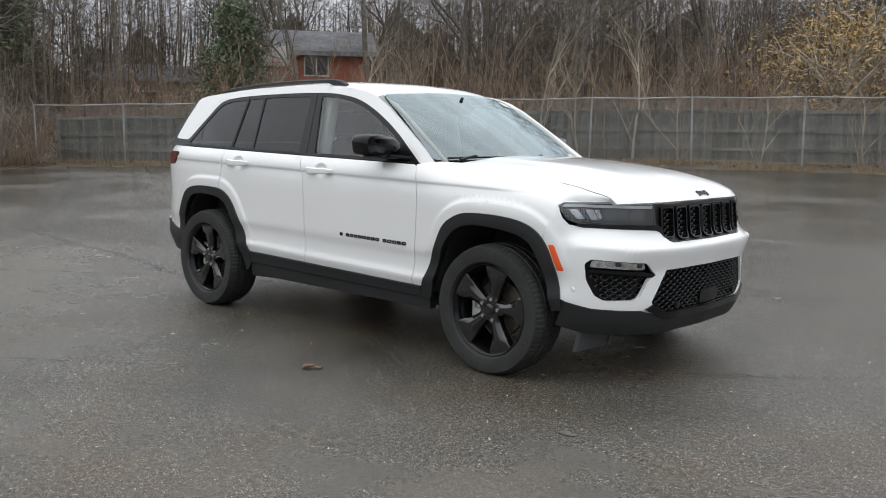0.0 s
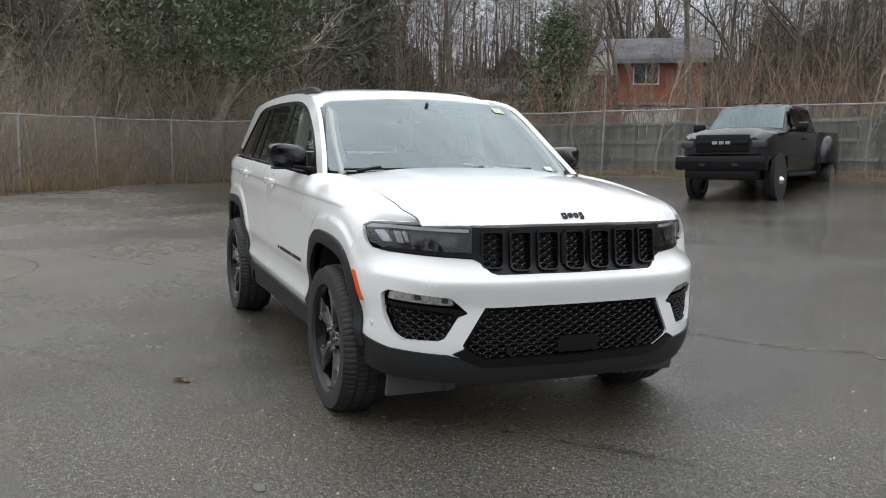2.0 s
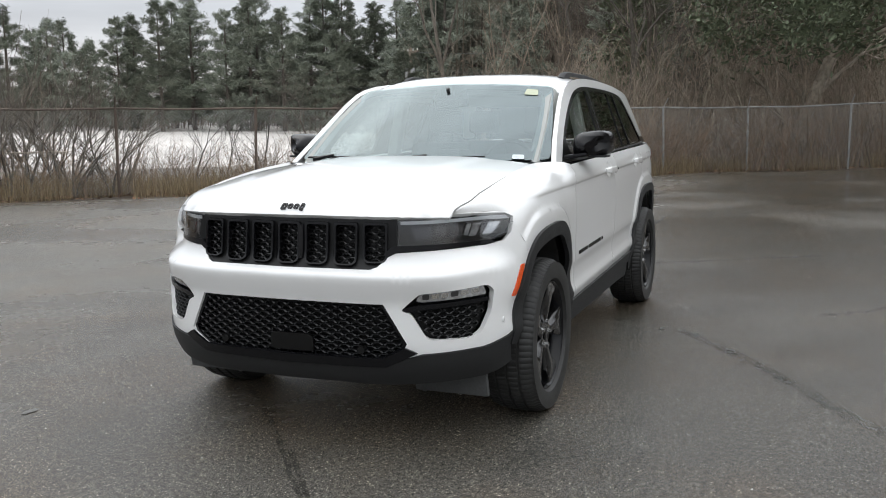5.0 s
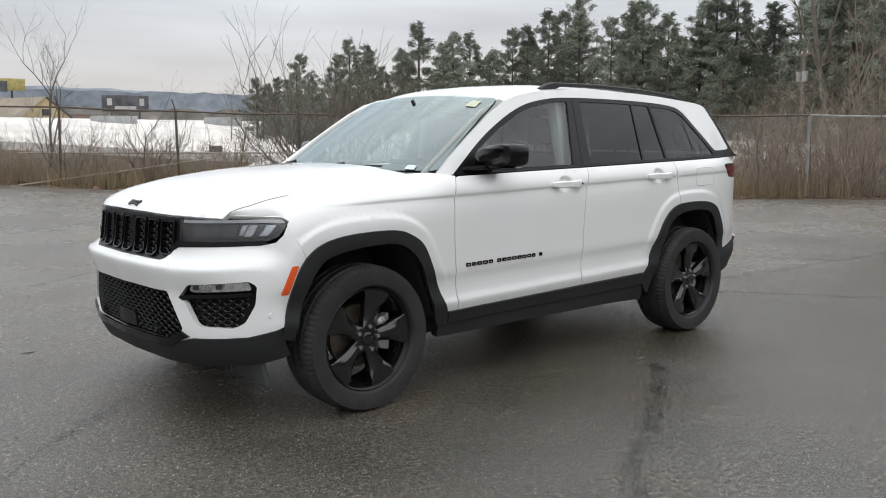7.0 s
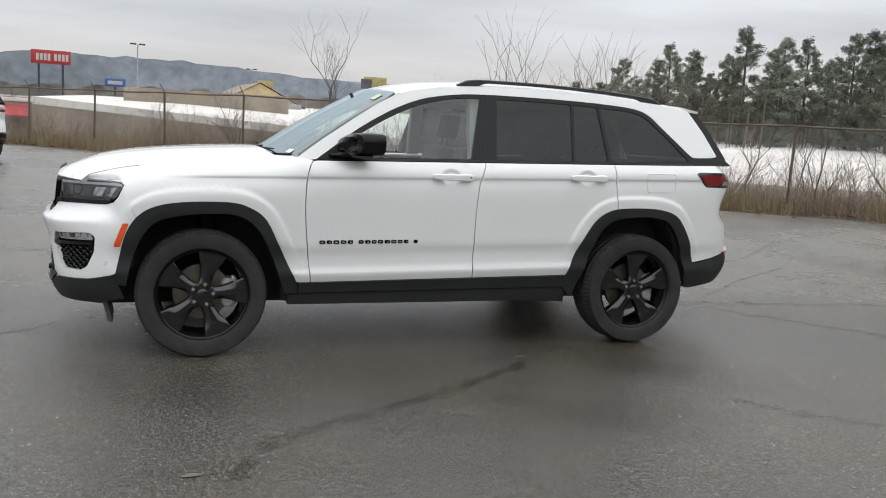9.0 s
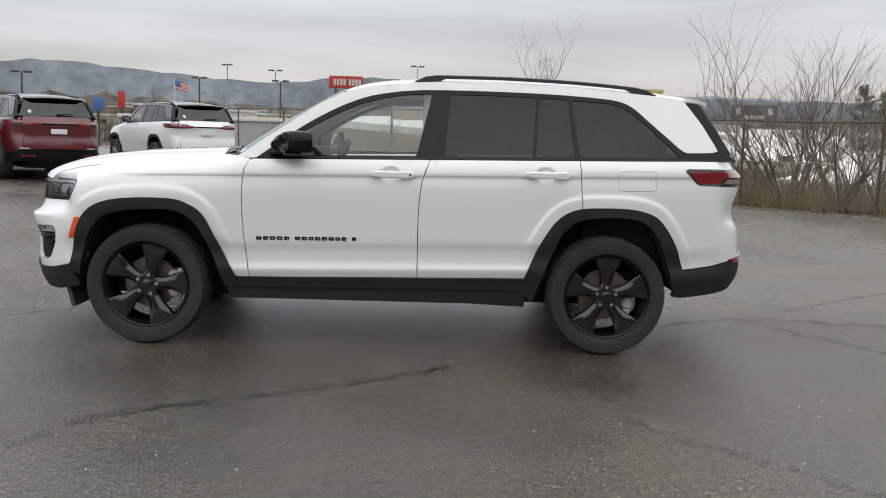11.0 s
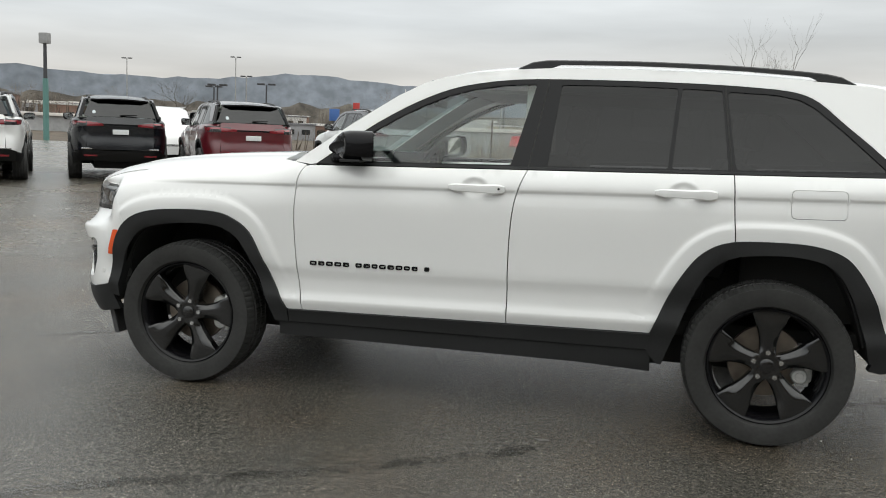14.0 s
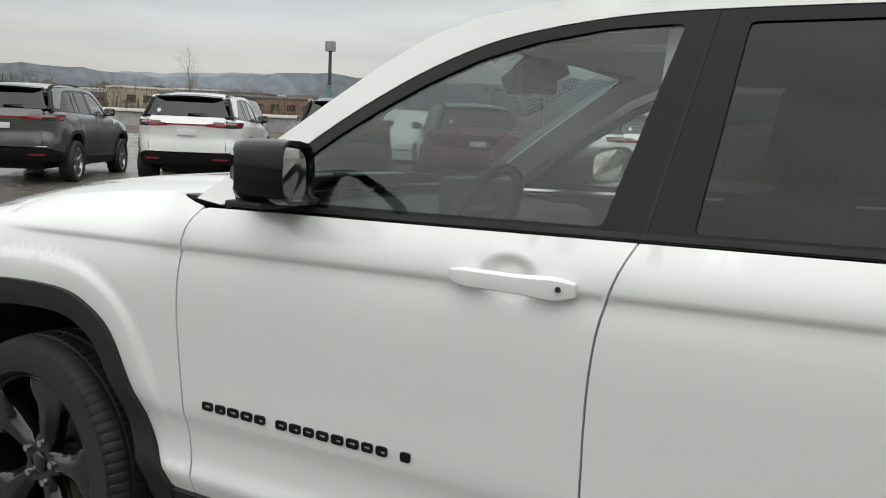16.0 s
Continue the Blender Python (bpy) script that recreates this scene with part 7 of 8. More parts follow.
M_RED = material("red_sign", (.42, .035, .03), .5, grain=.1, scale=2)
# the haze of distance is painted into both hill colours as pale blue-grey
M_HILL = material("hill_painted_haze", (.180, .200, .228), 1.0, grain=.22, scale=.09, stain=.3, stain_scale=.006)
M_HILL2 = material("far_ridge_painted_haze", (.27, .30, .34), 1.0, grain=.15, scale=.03, stain=.15, stain_scale=.006)
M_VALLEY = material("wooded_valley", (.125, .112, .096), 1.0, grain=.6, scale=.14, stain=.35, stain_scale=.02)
M_TEAL = material("teal_pole", (.10, .22, .20), .5)
M_AWN = material("red_awning", (.42, .03, .035), .7)
M_HOOPB = material("white_backboard", (.55, .53, .50), .6, stain=.15)
M_YSIGN = material("yellow_sign", (.42, .35, .13), .5, grain=.2, scale=1.5)
M_BLUE = material("blue_sign", (.05, .13, .36), .5)
M_BILL = material("dark_billboard", (.10, .10, .11), .5, grain=.5, scale=.7)


def place(ob, m):
    ob.matrix_basis = m
    return ob


def house(label, L, W, h, roof_h, wall_mat, m, windows=(), down=True):
    hs = new("house")
    tagged(hs, label, "house")
    part("wall", box_bm(-L / 2, L / 2, -W / 2, W / 2, -2.5, h), wall_mat, hs)
    bm = bmesh.new()
    o = .45
    vs = [bm.verts.new(c) for c in ((-L / 2 - o, -W / 2 - o, h - .05), (L / 2 + o, -W / 2 - o, h - .05), (L / 2 + o, W / 2 + o, h - .05), (-L / 2 - o, W / 2 + o, h - .05), (-L / 2 - o, 0, h + roof_h), (L / 2 + o, 0, h + roof_h))]
    for f in ((0, 1, 5, 4), (2, 3, 4, 5), (0, 4, 3), (1, 2, 5), (3, 2, 1, 0)):
        bm.faces.new([vs[i] for i in f])
    bmesh.ops.solidify(bm, geom=bm.faces[:], thickness=.08)
    part("roof", bm, M_SHINGLE, hs, smooth=False)
    part("fascia", box_bm(-L / 2 - .5, L / 2 + .5, -W / 2 - .56, -W / 2 - .46, h - .22, h - .02), M_SHINGLE, hs)
    for x, z, w, hh in windows:
        wn_ = part("window", box_bm(x - w / 2 - .07, x + w / 2 + .07, -W / 2 - .05, -W / 2 + .05, z - .07, z + hh + .07, .01), M_TRIMW, hs)
        part("pane", box_bm(x - w / 2, x - .03, -W / 2 - .062, -W / 2 - .04, z, z + hh), M_DARKWIN, wn_)
        part("pane", box_bm(x + .03, x + w / 2, -W / 2 - .062, -W / 2 - .04, z, z + hh), M_DARKWIN, wn_)
    if down:
        bm = bmesh.new()
        tube(bm, (-L / 2 + .35, -W / 2 - .06, -2), (-L / 2 + .35, -W / 2 - .06, h - .1), .05, .05, 8)
        part("downpipe", bm, M_TRIMW, hs)
    return place(hs, m)


house("red brick house with grey shingle roof and white window", 4.4, 8, 5.0, 1.35, M_BRICK, pose(-30.5, 23.6, .1, 0, 0, 51), [(-.1, 3.95, 1.0, .8)])
house("low tan house with grey roof among trees", 12, 8, 4.2, 1.1, M_SIDING, pose(-50.5, 28.5, .6, 0, 0, 62), [(-3, 2.3, 1.6, 1.0), (2, 2.3, 1.6, 1.0)], False)
shed = new("shed")
tagged(shed, "low pale shed with flat roof by the brick house", "shed")
part("wall", box_bm(-1.3, 1.3, -.8, .8, 0, 2.3, .02), M_TRIMW, shed)
part("roof", box_bm(-1.45, 1.45, -.95, .95, 2.3, 2.42, .02), M_GREYB, shed)
place(shed, pose(-27.2, 21.2, .75, 0, 0, 55))
hoop = new("basketball_hoop")
tagged(hoop, "white basketball backboard on a grey pole", "basketball hoop")
bm = bmesh.new()
add_box(bm, -.62, .62, -.02, .02, 0, .84, .015)
for v in bm.verts:
    if v.co.z > .5:
        v.co.x *= 1 - .35 * (v.co.z - .5) / .34
part("backboard", bm, M_HOOPB, hoop).location = (0, 0, 2.55)
bm = bmesh.new()
tube(bm, (0, .35, -.5), (0, .35, 2.4), .05, .05, 8)
tube(bm, (0, .35, 2.4), (0, .02, 2.9), .04, .04, 8)
part("pole", bm, M_STEEL, hoop)
bm = bmesh.new()
for i in range(16):
    a, b = 2 * math.pi * i / 16, 2 * math.pi * (i + 1) / 16
    tube(bm, (.23 * math.cos(a), -.26 + .23 * math.sin(a), 2.68), (.23 * math.cos(b), -.26 + .23 * math.sin(b), 2.68), .012, .012, 5, False)
part("ring", bm, M_RED, hoop)
place(hoop, pose(-26.8, 18.3, 1.7, 0, 0, 48))


def utility_pole(x, y, top, label):
    z0 = float(land_z(x, y)) - .3
    po = new("utility_pole")
    tagged(po, label, "utility pole", "utility poles")
    bm = bmesh.new()
    tube(bm, (0, 0, z0), (0, 0, top), .15, .11, 10)
    part("pole", bm, M_POLE, po)
    part("crossarm", box_bm(-.9, .9, -.05, .05, top - .35, top - .22, .01), M_POLE, po)
    for s in (-.8, -.3, .3, .8):
        bm = bmesh.new()
        tube(bm, (s, 0, top - .22), (s, 0, top - .06), .04, .03, 8)
        part("insulator", bm, M_TRIMW, po)
    for s in (-.33, .33):
        bm = bmesh.new()
        tube(bm, (s, -.12, top - 2.0), (s, -.12, top - 1.35), .17, .17, 12)
        part("transformer", bm, M_GREYB, po, "grey transformer can")
    po.location = (x, y, 0)
    po.rotation_euler = (0, 0, radians(60))
    return po


utility_pole(-51.0, -23.3, 6.9, "weathered wooden utility pole with two transformer cans")
utility_pole(-55.5, -32.0, 6.0, "wooden utility pole with crossarm before pines")
bm = bmesh.new()
for p, q in (((-51, -23.3, 5.4), (-55.5, -32, 4.6)), ((-51, -23.3, 5.0), (-55.5, -32, 4.3)), ((-55.5, -32, 4.6), (-75, -75, 4.5)), ((-51, -23.3, 5.4), (-36, 6, 4.4)), ((-51, -23.3, 6.6), (-36, 6, 5.6)), ((-55.5, -32, 5.8), (-60, -95, 5.6))):
    P0, P1 = Vector(p), Vector(q)
    for i in range(10):
        a, b = i / 10, (i + 1) / 10
        tube(bm, P0.lerp(P1, a) - Vector((0, 0, 2.2 * a * (1 - a))), P0.lerp(P1, b) - Vector((0, 0, 2.2 * b * (1 - b))), .014, .014, 4, False)
wires = part("power_line", bm, M_POLED)
tagged(wires, "thin sagging black power lines between poles", "cable")


def slab(name, corners, mat, parent, thick=.3):
    """A flat piece with given corners, some centimetres thick."""
    bm = bmesh.new()
    vs = [bm.verts.new(c) for c in corners]
    bm.faces.new(vs)
    r = bmesh.ops.extrude_face_region(bm, geom=bm.faces[:])
    for v in r["geom"]:
        if isinstance(v, bmesh.types.BMVert):
            v.co.z -= thick
    return part(name, bm, mat, parent, smooth=False)


# long white-roofed buildings below the fence
def white_building(label, near_l, near_r, far_r, far_l, z_low, mat=None):
    b = new("warehouse")
    tagged(b, label, "building", "low buildings")
    slab("roof", [near_l, near_r, far_r, far_l], M_ROOFW, b, .5)
    slab("wall", [tuple(Vector(c) - Vector((0, 0, .45))) for c in (near_l, near_r, far_r, far_l)], mat or M_WALLT, b, near_l[2] - z_low)
    return b


wb = white_building("long building with white membrane roof and tan block walls", (7.6, -53.0, 2.2), (-27, -43, -.1), (-57, -102, 3.2), (7.0, -108, 3.4), -6)
for x, y, w, d, h in ((-27, -76, 3.4, 2.4, 1.3), (-9.5, -70, 4, 2.5, 1.4), (-42, -84, 3, 3, 1.2), (-3, -64, 2, 2, 1.1)):
    z = 1.2 + .035 * (-y - 60)
    part("roof_unit", box_bm(x - w / 2, x + w / 2, y - d / 2, y + d / 2, z - .6, z + h, .05), M_GREYB, wb)
part("roof_vent", box_bm(-21.6, -21.0, -45.6, -45, -.3, .75, .03), M_POLED, wb)
part("parapet", box_bm(-9, 2.5, -60.4, -60, 1.5, 3.3, .05), M_WALLT, wb)
white_building("low white building behind bare shrubs", (-14.5, -30.0, -.05), (-38, -9.5, -.1), (-75, -44, 2.5), (-50.5, -72, 2.5), -5)

# gabled tan buildings and the strip beyond
for x, y, w, d, h, ph, mt, rz in ((-9.2, -86, 8.5, 10, 2.9, 2.1, M_WALLY, 5), (-30, -113, 6.5, 10, 3.4, 2.4, M_WALLY, 14)):
    g = new("gabled_building")
    tagged(g, "tan gabled building above the white roofs", "building", "low buildings")
    bm = bmesh.new()
    vs = [bm.verts.new(c) for c in ((-w / 2, -d / 2, -5), (w / 2, -d / 2, -5), (w / 2, -d / 2, h), (0, -d / 2, h + ph), (-w / 2, -d / 2, h), (-w / 2, d / 2, -5), (w / 2, d / 2, -5), (w / 2, d / 2, h), (0, d / 2, h + ph), (-w / 2, d / 2, h))]
    for f in ((0, 1, 2, 3, 4), (9, 8, 7, 6, 5), (1, 6, 7, 2), (5, 0, 4, 9)):
        bm.faces.new([vs[i] for i in f])
    part("wall", bm, mt, g, smooth=False)
    bm = bmesh.new()
    vs = [bm.verts.new(c) for c in ((-w / 2 - .3, -d / 2 - .3, h - .1), (0, -d / 2 - .3, h + ph + .08), (0, d / 2 + .3, h + ph + .08), (-w / 2 - .3, d / 2 + .3, h - .1), (w / 2 + .3, -d / 2 - .3, h - .1), (w / 2 + .3, d / 2 + .3, h - .1))]
    bm.faces.new([vs[i] for i in (0, 1, 2, 3)])
    bm.faces.new([vs[i] for i in (1, 4, 5, 2)])
    part("roof", bm, M_WALLT, g, smooth=False)
    part("window", box_bm(-.5, .5, d / 2 - .02, d / 2 + .06, h + .2, h + 1.0, .02), M_DARKWIN, g)
    place(g, pose(x, y, 0, 0, 0, rz))
store = new("store_building")
tagged(store, "low building with red awning over its door", "building", "low buildings")
part("wall", box_bm(8.5, 24, -78, -64, -4, 1.9, .05), M_GREYB, store)
part("roof", box_bm(8.3, 24.2, -78.2, -63.8, 1.9, 2.2, .05), M_ROOFW, store)
bm = bmesh.new()
add_box(bm, 8.8, 10.6, -64, -62.4, .9, 1.7, .05)
for v in bm.verts:
    if v.co.y > -63 and v.co.z > 1.2:
        v.co.z -= .8
part("awning", bm, M_AWN, store, "red awning")

tr_ = random.Random(41)
M_TOWN = [material("town_white", (.55, .54, .52), .8, stain=.2, stain_scale=.2), material("town_grey", (.27, .27, .28), .8, stain=.2, stain_scale=.2), material("town_tan", (.38, .32, .24), .8, stain=.2, stain_scale=.2), material("town_brick", (.22, .13, .10), .85, stain=.2, stain_scale=.2)]
for i in range(74):
    a = math.radians(tr_.uniform(-112, -28))
    d = tr_.uniform(170, 340)
    x, y = d * math.cos(a), d * math.sin(a)
    w, dd, h = tr_.uniform(6, 15), tr_.uniform(6, 12), tr_.uniform(2.0, 3.6) * (1 + d / 700)
    z = float(land_z(x, y))
    b = new("town_building")
    tagged(b, "small flat-roofed building in the valley town", "building", "town buildings")
    part("wall", box_bm(-w / 2, w / 2, -dd / 2, dd / 2, -3, h, .04), tr_.choice(M_TOWN), b)
    part("roof", box_bm(-w / 2 - .2, w / 2 + .2, -dd / 2 - .2, dd / 2 + .2, h, h + .35, .04), tr_.choice((M_ROOFW, M_SHINGLE, M_TOWN[0])), b)
    for k in range(int(w / 3)):
        part("window", box_bm(-w / 2 + 1 + k * 3, -w / 2 + 2.6 + k * 3, dd / 2 - .02, dd / 2 + .08, h * .35, h * .7), M_DARKWIN, b)
    place(b, pose(x, y, z, 0, 0, math.degrees(a) + 90 + tr_.uniform(-25, 25)))


def lamp_post(x, y, top, label="tall dark lamp post with flat twin heads"):
    lp = new("lamp_post")
    tagged(lp, label, "lamp post", "lamp posts")
    z0 = float(land_z(x, y)) - .5
    bm = bmesh.new()
    tube(bm, (0, 0, z0), (0, 0, top), .11, .07, 8)
    part("pole", bm, M_POLED if top < 8 else M_STEEL, lp)
    for s in (-1, 1):
        part("lamp_head", box_bm(s * .5 - .32, s * .5 + .32, -.2, .2, top - .04, top + .12, .03), M_POLED, lp)
    lp.location = (x, y, 0)
    lp.rotation_euler = (0, 0, tr_.uniform(-.5, .5))
    return lp


for x, y, tp in ((1.4, -103.5, 9.4), (66.6, -127.3, 12.8), (56.2, -110.1, 8.7), (36.1, -64.2, 5.0), (34.6, -70.6, 5.5), (24.5, -90.0, 6.5), (28.3, -120.0, 10.0), (14.5, -82.0, 6.0), (82.2, -121.0, 11.8), (18.5, -102.2, 8.3), (-16, -140, 9.5), (42.3, -75.1, 5.4)):
    lamp_post(x, y, tp)


def board_sign(name, label, x, y, z0, z1, w, mat, az, bars=(), bar_mat=None, legs=2):
    sg_ = new(name)
    tagged(sg_, label, "sign", "signs")
    p_ = part("board", box_bm(-w / 2, w / 2, -.15, .15, z0, z1, .04), mat, sg_)
    for bx, bz, bw, bh in bars:
        part("lettering", box_bm(bx, bx + bw, .15, .19, bz, bz + bh), bar_mat, sg_, "plain pale bar in place of lettering")
    for s in ((-.3, .3) if legs == 2 else (0,)):
        bm = bmesh.new()
        tube(bm, (s * w, 0, -3), (s * w, 0, z0), .16, .16, 8)
        part("leg", bm, M_POLED, sg_)
    place(sg_, pose(x, y, 0, 0, 0, az))
    return sg_


bars = [(-2.3 + i * .5 + (.35 if i > 3 else 0), 8.35, .36, .95) for i in range(8)]
board_sign("roadside_sign", "red roadside sign with plain pale lettering bars on two dark legs", 12.9, -133, 7.9, 9.8, 5.2, M_RED, 4, bars, M_TOWN[0])
board_sign("billboard", "dark billboard on legs above the roofs", -51.6, -134.6, 4.9, 7.5, 7.0, M_BILL, -20, [(-1.6, 5.3, 3.2, .5), (-2.8, 5.9, .7, 1.1), (2.0, 5.9, .7, 1.1)], M_TOWN[0])
board_sign("billboard", "yellow and grey billboard on a post", -36.5, -140.2, 7.9, 9.7, 3.8, M_YSIGN, -8, [(.6, 7.7, 1.8, 1.6)], M_BILL, 1)
board_sign("small_sign", "small yellow sign on a post", -15.5, -120, 5.6, 7.0, 2.2, M_YSIGN, 0, [(-.9, 5.7, 1.8, .4)], M_BILL, 1)
board_sign("small_sign", "blue and white sign on a post", 4.8, -160, 6.0, 7.4, 3.4, M_BLUE, 0, [(-1.2, 6.4, 2.4, .6)], M_TOWN[0], 1)
board_sign("small_sign", "blue sign on a post by the street", 34.2, -87.0, 2.7, 4.0, 1.1, M_BLUE, 20, (), None, 1)
board_sign("small_sign", "red sign on a post in the town", 35.3, -97.2, 3.2, 5.1, .8, M_RED, 20, (), None, 1)

flag = new("flagpole")
tagged(flag, "flag in red, white and blue on a tall pole", "flag")
bm = bmesh.new()
tube(bm, (0, 0, -2), (0, 0, 6.5), .07, .045, 8)
part("pole", bm, M_TRIMW, flag)
M_STRIPE = [M_RED, M_TRIMW]
for i in range(7):
    v, f = [], []
    for k in range(9):
        x = k * .19
        for z in (0, .13):
            v.append((x, .10 * math.sin(k * .9), 6.2 - i * .14 - z - .055 * k))
        if k:
            f.append((2 * k - 2, 2 * k - 1, 2 * k + 1, 2 * k))
    mesh_object("stripe", v, f, M_STRIPE[i % 2], flag)
bm = bmesh.new()
add_box(bm, .02, .62, -.03, .10, 5.66, 6.22, .01)
for v in bm.verts:
    v.co.z -= .055 / .19 * v.co.x
part("canton", bm, M_BLUE, flag)
place(flag, pose(29.7, -99.0, .45, 0, 0, 200))

gp_ = new("signal_pole")
tagged(gp_, "teal steel pole with antenna head", "pole")
bm = bmesh.new()
tube(bm, (0, 0, -2), (0, 0, 4.0), .19, .17, 10)
part("lower_pole", bm, M_TEAL, gp_)
bm = bmesh.new()
tube(bm, (0, 0, 4.0), (0, 0, 6.2), .12, .10, 10)
part("upper_pole", bm, M_POLED, gp_)
part("antenna_head", box_bm(-.3, .3, -.2, .2, 6.1, 6.75, .05), M_GREYB, gp_)
place(gp_, pose(36.2, -42.6, 0))
ls = new("long_store")
tagged(ls, "long pale low building beyond the parked cars", "building", "low buildings")
part("wall", box_bm(-32, 18, -6, 6, -3, 1.9, .05), M_GREYB, ls)
part("roof", box_bm(-32.3, 18.3, -6.3, 6.3, 1.9, 2.2, .05), M_ROOFW, ls)
part("gable", box_bm(10, 16, -6.4, 6.4, 2.2, 3.1, .05), M_GREYB, ls)
place(ls, pose(72, -58, 0, 0, 0, 42))

# wooded ridges round the valley
def ridge(name, d, pts, mat, label, seed, rough):
    r = random.Random(seed)
    crest = Curve(*pts)
    v, f = [], []
    n = 240
    a0, a1 = pts[0][0], pts[-1][0]
    ph = [r.uniform(0, 6) for _ in range(6)]
    for i in range(n + 1):
        deg = a0 + (a1 - a0) * i / n
        a = math.radians(deg)
        h = float(crest(deg)) + rough * sum(math.sin(deg * (2.1 * 1.9 ** k) + ph[k]) / (1.5 ** k) for k in range(6)) * .5
        for t in (0, .35, .7, .9, 1.0):
            q = d * (1 - .05 * (1 - t))
            v.append((q * math.cos(a), q * math.sin(a), -8 + (h + 8) * t ** 1.25))
        if i:
            b = (i - 1) * 5
            for k in range(4):
                f.append((b + k, b + 5 + k, b + 6 + k, b + 1 + k))
    tagged(mesh_object(name, v, f, mat), label, "hill", kind="structure")


ridge("backdrop", 1500, [(-130, 60), (-118, 66), (-110, 72), (-98, 76), (-88, 70), (-78, 62), (-66, 84), (-58, 78), (-48, 82), (-40, 72), (-34, 66), (-20, 60), (0, 50), (60, 50)], M_HILL2, "far wooded ridge with blue-grey haze painted into its colour", 3, 2.0)
ridge("backdrop", 900, [(-135, 34), (-117, 41), (-105.5, 43), (-99, 48.5), (-92, 54.5), (-84.7, 54), (-80, 46), (-73, 52), (-67, 58), (-61.5, 50), (-55, 48), (-50, 52), (-45, 46), (-40, 40), (-34, 45), (-20, 38), (0, 30), (60, 28)], M_HILL, "wooded hill above the valley town, haze painted into its colour", 4, 1.6)
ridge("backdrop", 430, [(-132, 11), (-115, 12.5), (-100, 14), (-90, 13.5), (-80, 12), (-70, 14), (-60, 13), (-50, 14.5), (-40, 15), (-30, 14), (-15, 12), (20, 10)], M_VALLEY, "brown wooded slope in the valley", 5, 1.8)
# far bare trees among the town
for x, y, t, s in ((40.2, -64.7, 10, .42), (42.5, -66, 80, .38), (38.7, -64.5, 130, .48), (36.5, -66.5, 200, .44), (62, -72, 10, .62), (57, -79, 80, .6), (44, -118, 40, .7), (20, -150, 20, .8), (34, -140, 200, .8), (80, -70, 100, .75), (88, -66, 10, .7), (70, -110, 60, .8), (-5, -120, 10, .6), (15, -92, 60, .45), (48, -150, 60, .9)):
    plant(random.Random(int(x * 7 + t)).choice((0, 2, 3)), x, y, t, s)

# leafless undergrowth at the feet of the pines
ur = random.Random(31)
up_ = []
for i in range(70):
    a = math.radians(ur.uniform(-166, -121))
    d = ur.uniform(66, 92)
    up_.append((4 + d * math.cos(a), 4.5 + d * math.sin(a), a + math.pi / 2, ur.uniform(.8, 1.3), ur.uniform(.45, .75)))
for i in range(26):
    a = math.radians(ur.uniform(-188, -160))
    d = ur.uniform(52, 70)
    up_.append((d * math.cos(a), d * math.sin(a), a + math.pi / 2, ur.uniform(.9, 1.3), ur.uniform(.9, 1.35)))
mid = wood_patch(12, 9, 11, 24, 1500)
strew("pine_undergrowth", (mid.v, mid.f, M_FARTWIG2), up_, "leafless grey-brown undergrowth below the pines", "woods")

# leafless brown woods between the roofs of the town
wr_ = random.Random(77)
tw = []
for d0, n, hh in ((88, 16, .34), (120, 30, .40), (165, 44, .46), (230, 60, .60), (310, 60, .75)):
    for i in range(n):
        a = math.radians(wr_.uniform(-112, -26))
        d = d0 * wr_.uniform(.93, 1.1)
        if d0 < 100 and not -60 < math.degrees(a) < -42:
            continue
        tw.append((d * math.cos(a), d * math.sin(a), a + math.pi / 2, wr_.uniform(.8, 1.5), hh * wr_.uniform(.6, 1.15)))
small = wood_patch(9, 9, 11, 20, 620)
strew("town_woods", (small.v, small.f, M_FARTWIG), tw, "leafless brown trees between the roofs of the town", "woods")

# ---- parked vehicles ----
M_MAROON = material("maroon_paint", (.105, .006, .012), .28, coat=1.0, stain=.03)
M_BLACKP = material("black_paint", (.006, .007, .010), .25, coat=.35, stain=.03)
M_GREYP = material("grey_paint", (.10, .102, .10), .28, metal=.4, coat=1.0, stain=.04)
M_DARKROOF = material("dark_roof", (.03, .022, .022), .25, coat=.8)


def parked(x, y, heading=-53.0):
    """Pose of a vehicle whose tail stands at x, y."""
    h = math.radians(heading)
    cx, cy = x + 2.47 * math.cos(h), y + 2.47 * math.sin(h)
    return pose(cx, cy, float(ground_z(x, y)), 0, 0, heading)


build_suv("maroon sport utility vehicle with dark roof and blank plate", M_MAROON, parked(7.2, -11.6), False, M_DARKROOF)
build_suv("black sport utility vehicle with chrome strip and blank plate", M_BLACKP, parked(9.8, -10.9), False, None)
build_suv("white sport utility vehicle with dark roof seen from behind", M_WHITE, parked(5.1, -15.2), False, M_DARKROOF)


